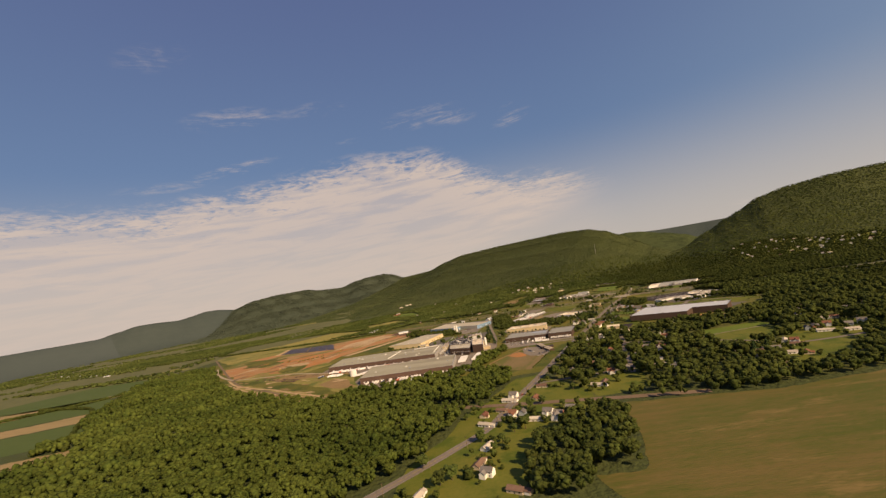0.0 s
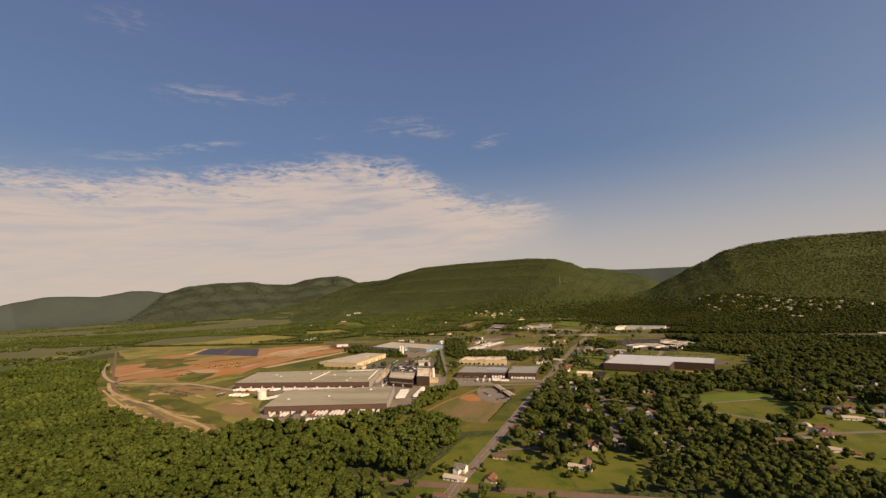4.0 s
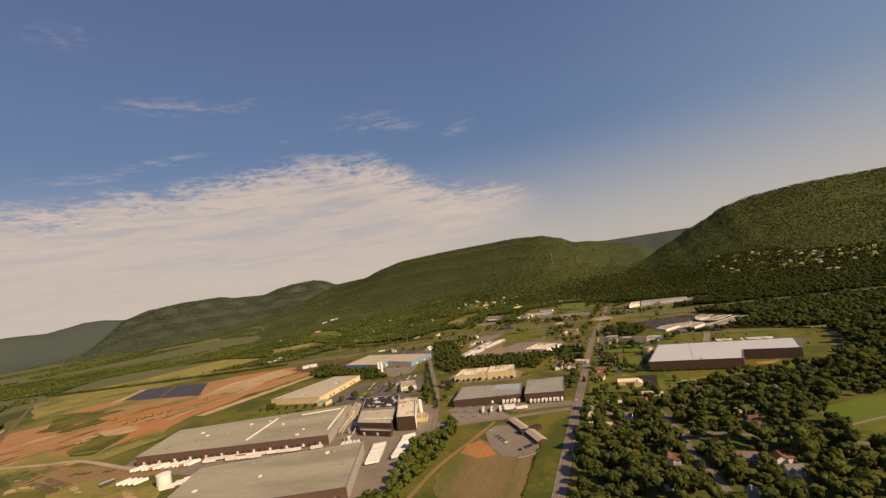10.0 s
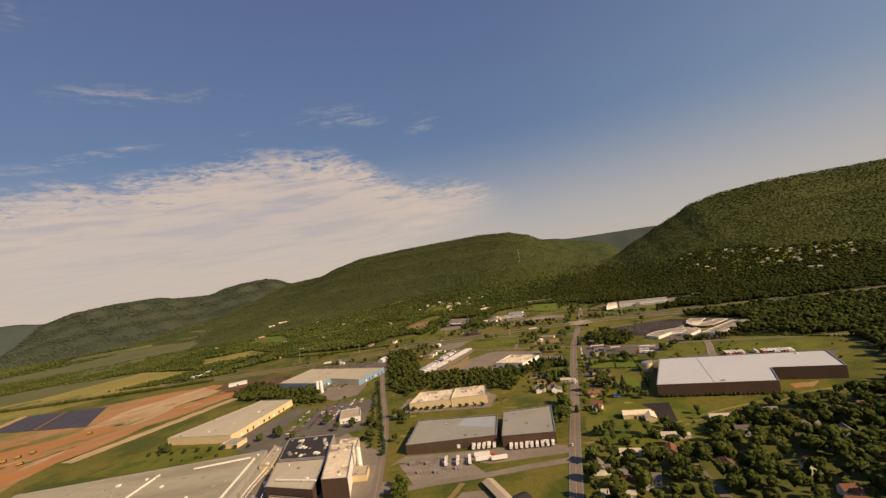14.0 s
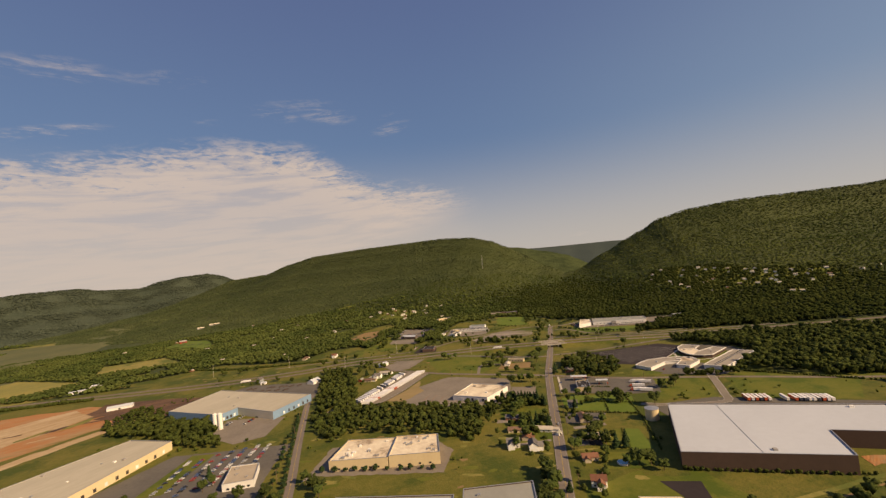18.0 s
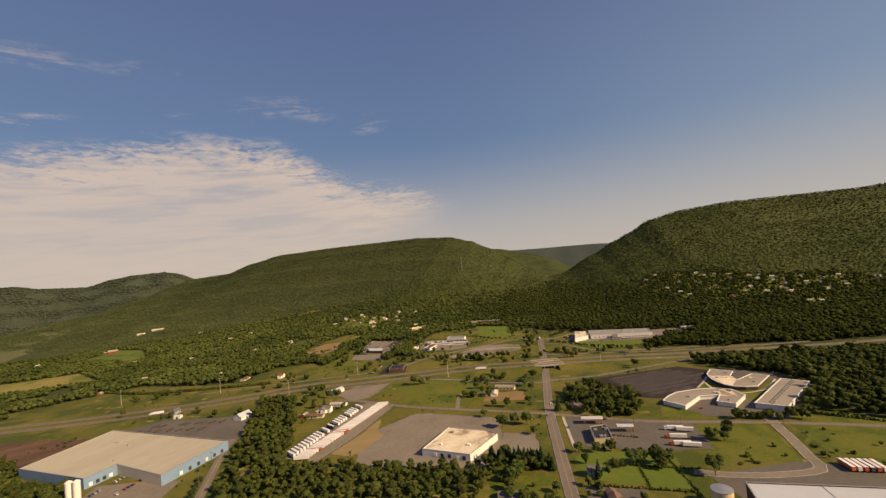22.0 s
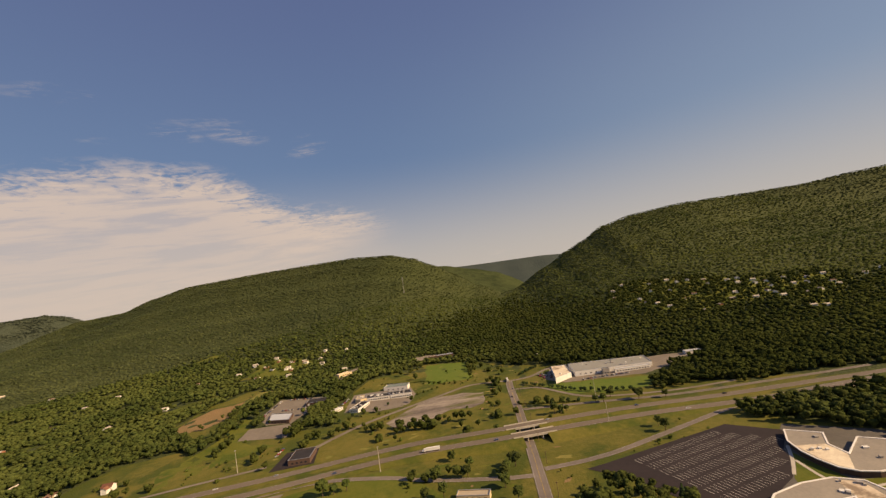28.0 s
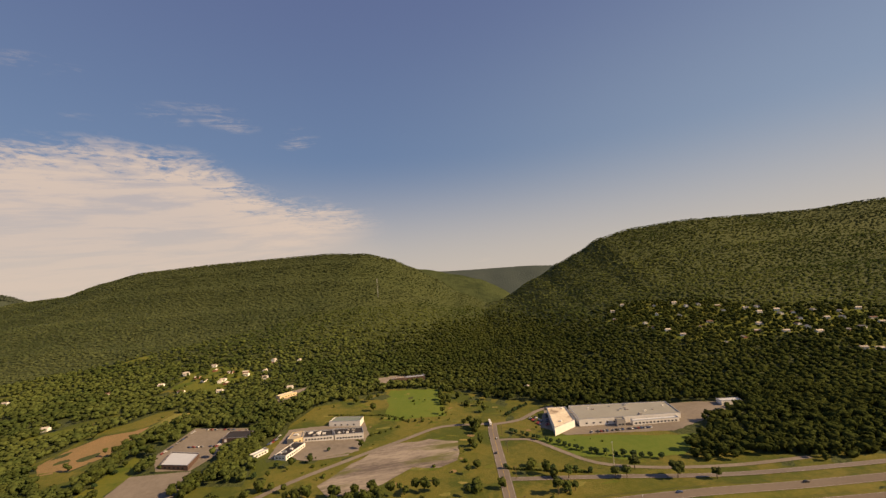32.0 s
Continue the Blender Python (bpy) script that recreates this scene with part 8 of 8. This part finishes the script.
def hedge(pts, w, h, label, seed):
    rng = np.random.default_rng(seed)
    line = densify(pts, 2.2)
    hx = np.array([p.x for p in line]) + rng.uniform(-0.5, 0.5, len(line))
    hy = np.array([p.y for p in line]) + rng.uniform(-0.5, 0.5, len(line))
    ob = scatter("hedge", label, hx, hy, FAR, M["leaves_dark"], (w * 0.5, w * 0.75), (h * 0.8, h * 1.2), seed)
    tagged(ob, category="hedge")


# trees in the gardens, and bushes strewn over the rough grass


def free_of(pts, polys):
    p = np.array(pts, float)
    out = np.ones(len(p), bool)
    for poly in polys:
        q = np.asarray(poly, float)
        (lx, ly), (hx, hy) = q.min(0), q.max(0)
        near = np.nonzero((p[:, 0] > lx) & (p[:, 0] < hx) & (p[:, 1] > ly) & (p[:, 1] < hy) & out)[0]
        if len(near):
            out[near] = ~inside(p[near, 0], p[near, 1], poly)
    return p[out]


garden = []
for x, y in HOMES:
    for k in range(6 if y < 1100 else 4):
        a, q = rnd.uniform(0, 6.283), rnd.uniform(11, 21)
        garden.append((x + q * math.cos(a), y + q * math.sin(a)))
p = free_of(garden, KEEP_OFF)
p = p[np.min(np.hypot(p[:, None, 0] - np.array(HOMES)[None, :, 0], p[:, None, 1] - np.array(HOMES)[None, :, 1]), 1) > 10]
scatter("garden_trees", "mixed garden trees and bushes round the houses", p[:, 0], p[:, 1], MID, M["leaves_dark"], (2.2, 4.6), (4, 11), 73, 0.95)
bush = [(rnd.uniform(-120, 760), rnd.uniform(880, 1800)) for _ in range(2600)]
bush = [(x, y) for x, y in bush if noise.noise(Vector((x * 0.016, y * 0.016, 2.0))) > 0.12 and inside(np.array([x]), np.array([y]), VALLEY)[0]]
p = free_of(bush, KEEP_OFF)
p = p[np.min(np.hypot(p[:, None, 0] - np.array(HOMES)[None, :, 0], p[:, None, 1] - np.array(HOMES)[None, :, 1]), 1) > 9]
scatter("bushes", "low green bushes strewn over rough grass", p[:, 0], p[:, 1], MID, M["leaves"], (0.9, 2.6), (1.2, 4.5), 74, 0.9)
verge = [(rnd.uniform(-120, 760), rnd.uniform(860, 1780)) for _ in range(1500)]
p = [(x, y) for x, y in free_of(verge, KEEP_OFF) if inside(np.array([x]), np.array([y]), VALLEY)[0]]
for k, (kind, label) in enumerate((("dry_grass", "dry yellowed patches in rough grass"), ("lawn", "greener patches in rough grass"), ("bare_soil", "small bare patches in rough grass"))):
    take = p[k::4] if k < 2 else p[2::16]
    blotches("grass_patches", label, "grass", [(x, y, rnd.uniform(3, 11) * (0.6 if k == 2 else 1), rnd.uniform(1.5, 4), rnd.uniform(-0.9, 0.3)) for x, y in take], M[kind], 0.12 + 0.002 * k, 80 + k)
hedge(((118, 690), (160, 765), (176, 790)), 2.2, 2.0, "ragged hedge along the bare lot", 51)
hedge(((425, 1105), (455, 1080), (478, 1062)), 2.2, 2.2, "clipped hedge between paddocks", 52)
hedge(((440, 1122), (462, 1146), (484, 1128)), 2.4, 2.2, "dark clipped garden hedge", 53)
hedge(((404, 968), (428, 1006), (451, 1043)), 2.4, 2.6, "hedge beside the warehouse land", 54)
hedge(((425, 1058), (440, 1082), (457, 1108)), 1.8, 1.8, "clipped hedge along the paddock", 62)
hedge(((383, 981), (395, 1002), (408, 1020)), 1.2, 1.4, "thin hedge between two paddocks", 63)
hedge(((394, 1085), (421, 1063), (447, 1042)), 2.4, 2.4, "dark hedge below a bright lawn", 65)
hedge(((478, 1097), (464, 1069), (450, 1042)), 2.2, 2.2, "hedge along the bright lawn", 66)
hedge(((538, 1756), (579, 1725), (603, 1700), (615, 1662)), 2.2, 2.4, "clipped hedge along the school meadow", 67)
hedge(((629, 1486), (643, 1471), (658, 1454), (680, 1430)), 3.0, 2.6, "ragged hedge below the lawn", 68)
hedge(((655, 1080), (712, 985), (730, 965)), 3.0, 3.0, "ragged hedge behind the white warehouse", 55)
hedge(((-1000, 1830), (-700, 1730), (-420, 1650), (-250, 1610)), 7.0, 7.0, "belt of bushes along the highway", 56)
hedge(((-1150, 1180), (-900, 1050), (-760, 850), (-640, 690)), 7.0, 8.0, "overgrown field hedge", 57)
hedge(((-1300, 1060), (-1000, 1160), (-950, 1230)), 7.0, 8.0, "overgrown field hedge", 58)
hedge(((-1700, 1650), (-1300, 1560), (-1000, 1480)), 9.0, 9.0, "line of trees between crop fields", 59)
hedge(((-2000, 2050), (-1500, 1980), (-1250, 1900)), 11.0, 10.0, "line of trees on the plain", 60)
hedge(((-120, 1760), (-40, 1690), (60, 1640), (160, 1600)), 6.0, 5.0, "scrub on the bank above the highway", 61)


def pole_proto(h, arm):
    root = tagged(new("utility_pole"), "tall weathered wooden utility pole", "pole", "utility poles")
    part("pole", drum(0.22, h, -0.5, n=7, r2=0.14), M["wood"], root)
    part("crossarm", block(0.16, arm, 0.18, 0, 0, h - 1.3), M["wood"], root)
    return root


pole = pole_proto(12, 2.6)
for pts, off, step in ((MAIN, 9.5, 4), (((285, 1412), (377, 1298), (436, 1243), (475, 1201), (522, 1150), (587, 1101), (638, 1060)), 7, 3), (((90, 1020), (110, 1180), (120, 1320)), -7, 4)):
    line = densify(pts)
    for i in range(2, len(line) - 1, step):
        d = (line[i + 1] - line[i]).normalized()
        p = line[i] + Vector((d.y, -d.x, 0)) * off
        copy_thing(pole, pose(p.x, p.y, land_at(p.x, p.y), 0, 0, math.degrees(math.atan2(d.y, d.x))))
for c in (pole, *pole.children_recursive):
    bpy.data.objects.remove(c)


def lamp_pole(h):
    root = tagged(new("highway_mast"), "tall pale steel highway light mast", "light mast", "light masts")
    part("mast", drum(0.35, h, -0.5, n=8, r2=0.16), M["concrete"], root)
    part("lamp_head", block(2.4, 0.5, 0.4, 0, 0, h - 0.4), M["metal_grey"], root)
    return root


high = lamp_pole(24)
for x, y in ((85, 1600), (188, 1500), (-60, 1640), (300, 1560), (420, 1440), (640, 1350), (700, 1420)):
    copy_thing(high, pose(x, y, land_at(x, y), 0, 0, 30))
for c in (high, *high.children_recursive):
    bpy.data.objects.remove(c)

# substation gear
frame_proto = tagged(new("substation_frame"), "grey steel switchgear frame on gravel", "switchgear", "substation gear")
for s in (-1, 1):
    part("post", block(0.35, 0.35, 8, s * 4, 0, 4), M["metal_grey"], frame_proto)
part("beam", block(8.4, 0.35, 0.4, 0, 0, 8.1), M["metal_grey"], frame_proto)
part("transformer", block(3, 2.2, 2.6, 0, 2.6, 1.4), M["wall_grey"], frame_proto)
part("radiator", block(3.2, 0.5, 2.0, 0, 4.0, 1.4), M["metal_grey"], frame_proto)
for x, y in ((114, 925), (128, 918), (142, 911), (118, 905), (132, 898), (150, 895), (158, 905)):
    copy_thing(frame_proto, pose(x, y, 0.2, 0, 0, -22))
for c in (frame_proto, *frame_proto.children_recursive):
    bpy.data.objects.remove(c)


def wire_fence(pts, label):
    """A chain-link fence: posts and a rail."""
    root = tagged(new("fence"), label, "fence")
    line = densify(pts, 9.0)
    for p in line:
        part("post", block(0.12, 0.12, 2.2, p.x, p.y, land_at(p.x, p.y) + 1.1), M["metal_grey"], root)
    for a, b in zip(line, line[1:]):
        m, d = (a + b) / 2, b - a
        part("rail", block(d.length, 0.06, 0.08, m.x, m.y, land_at(m.x, m.y) + 2.15, math.atan2(d.y, d.x)), M["metal_grey"], root)
        part("mesh_panel", block(d.length, 0.02, 0.5, m.x, m.y, land_at(m.x, m.y) + 0.4, math.atan2(d.y, d.x)), M["door_dark"], root)


wire_fence(((178, 1272), (256, 1378), (284, 1398)), "grey wire fence round the trailer yard")
wire_fence(((206, 1246), (250, 1286), (312, 1362)), "grey wire fence beside the trailer yard")
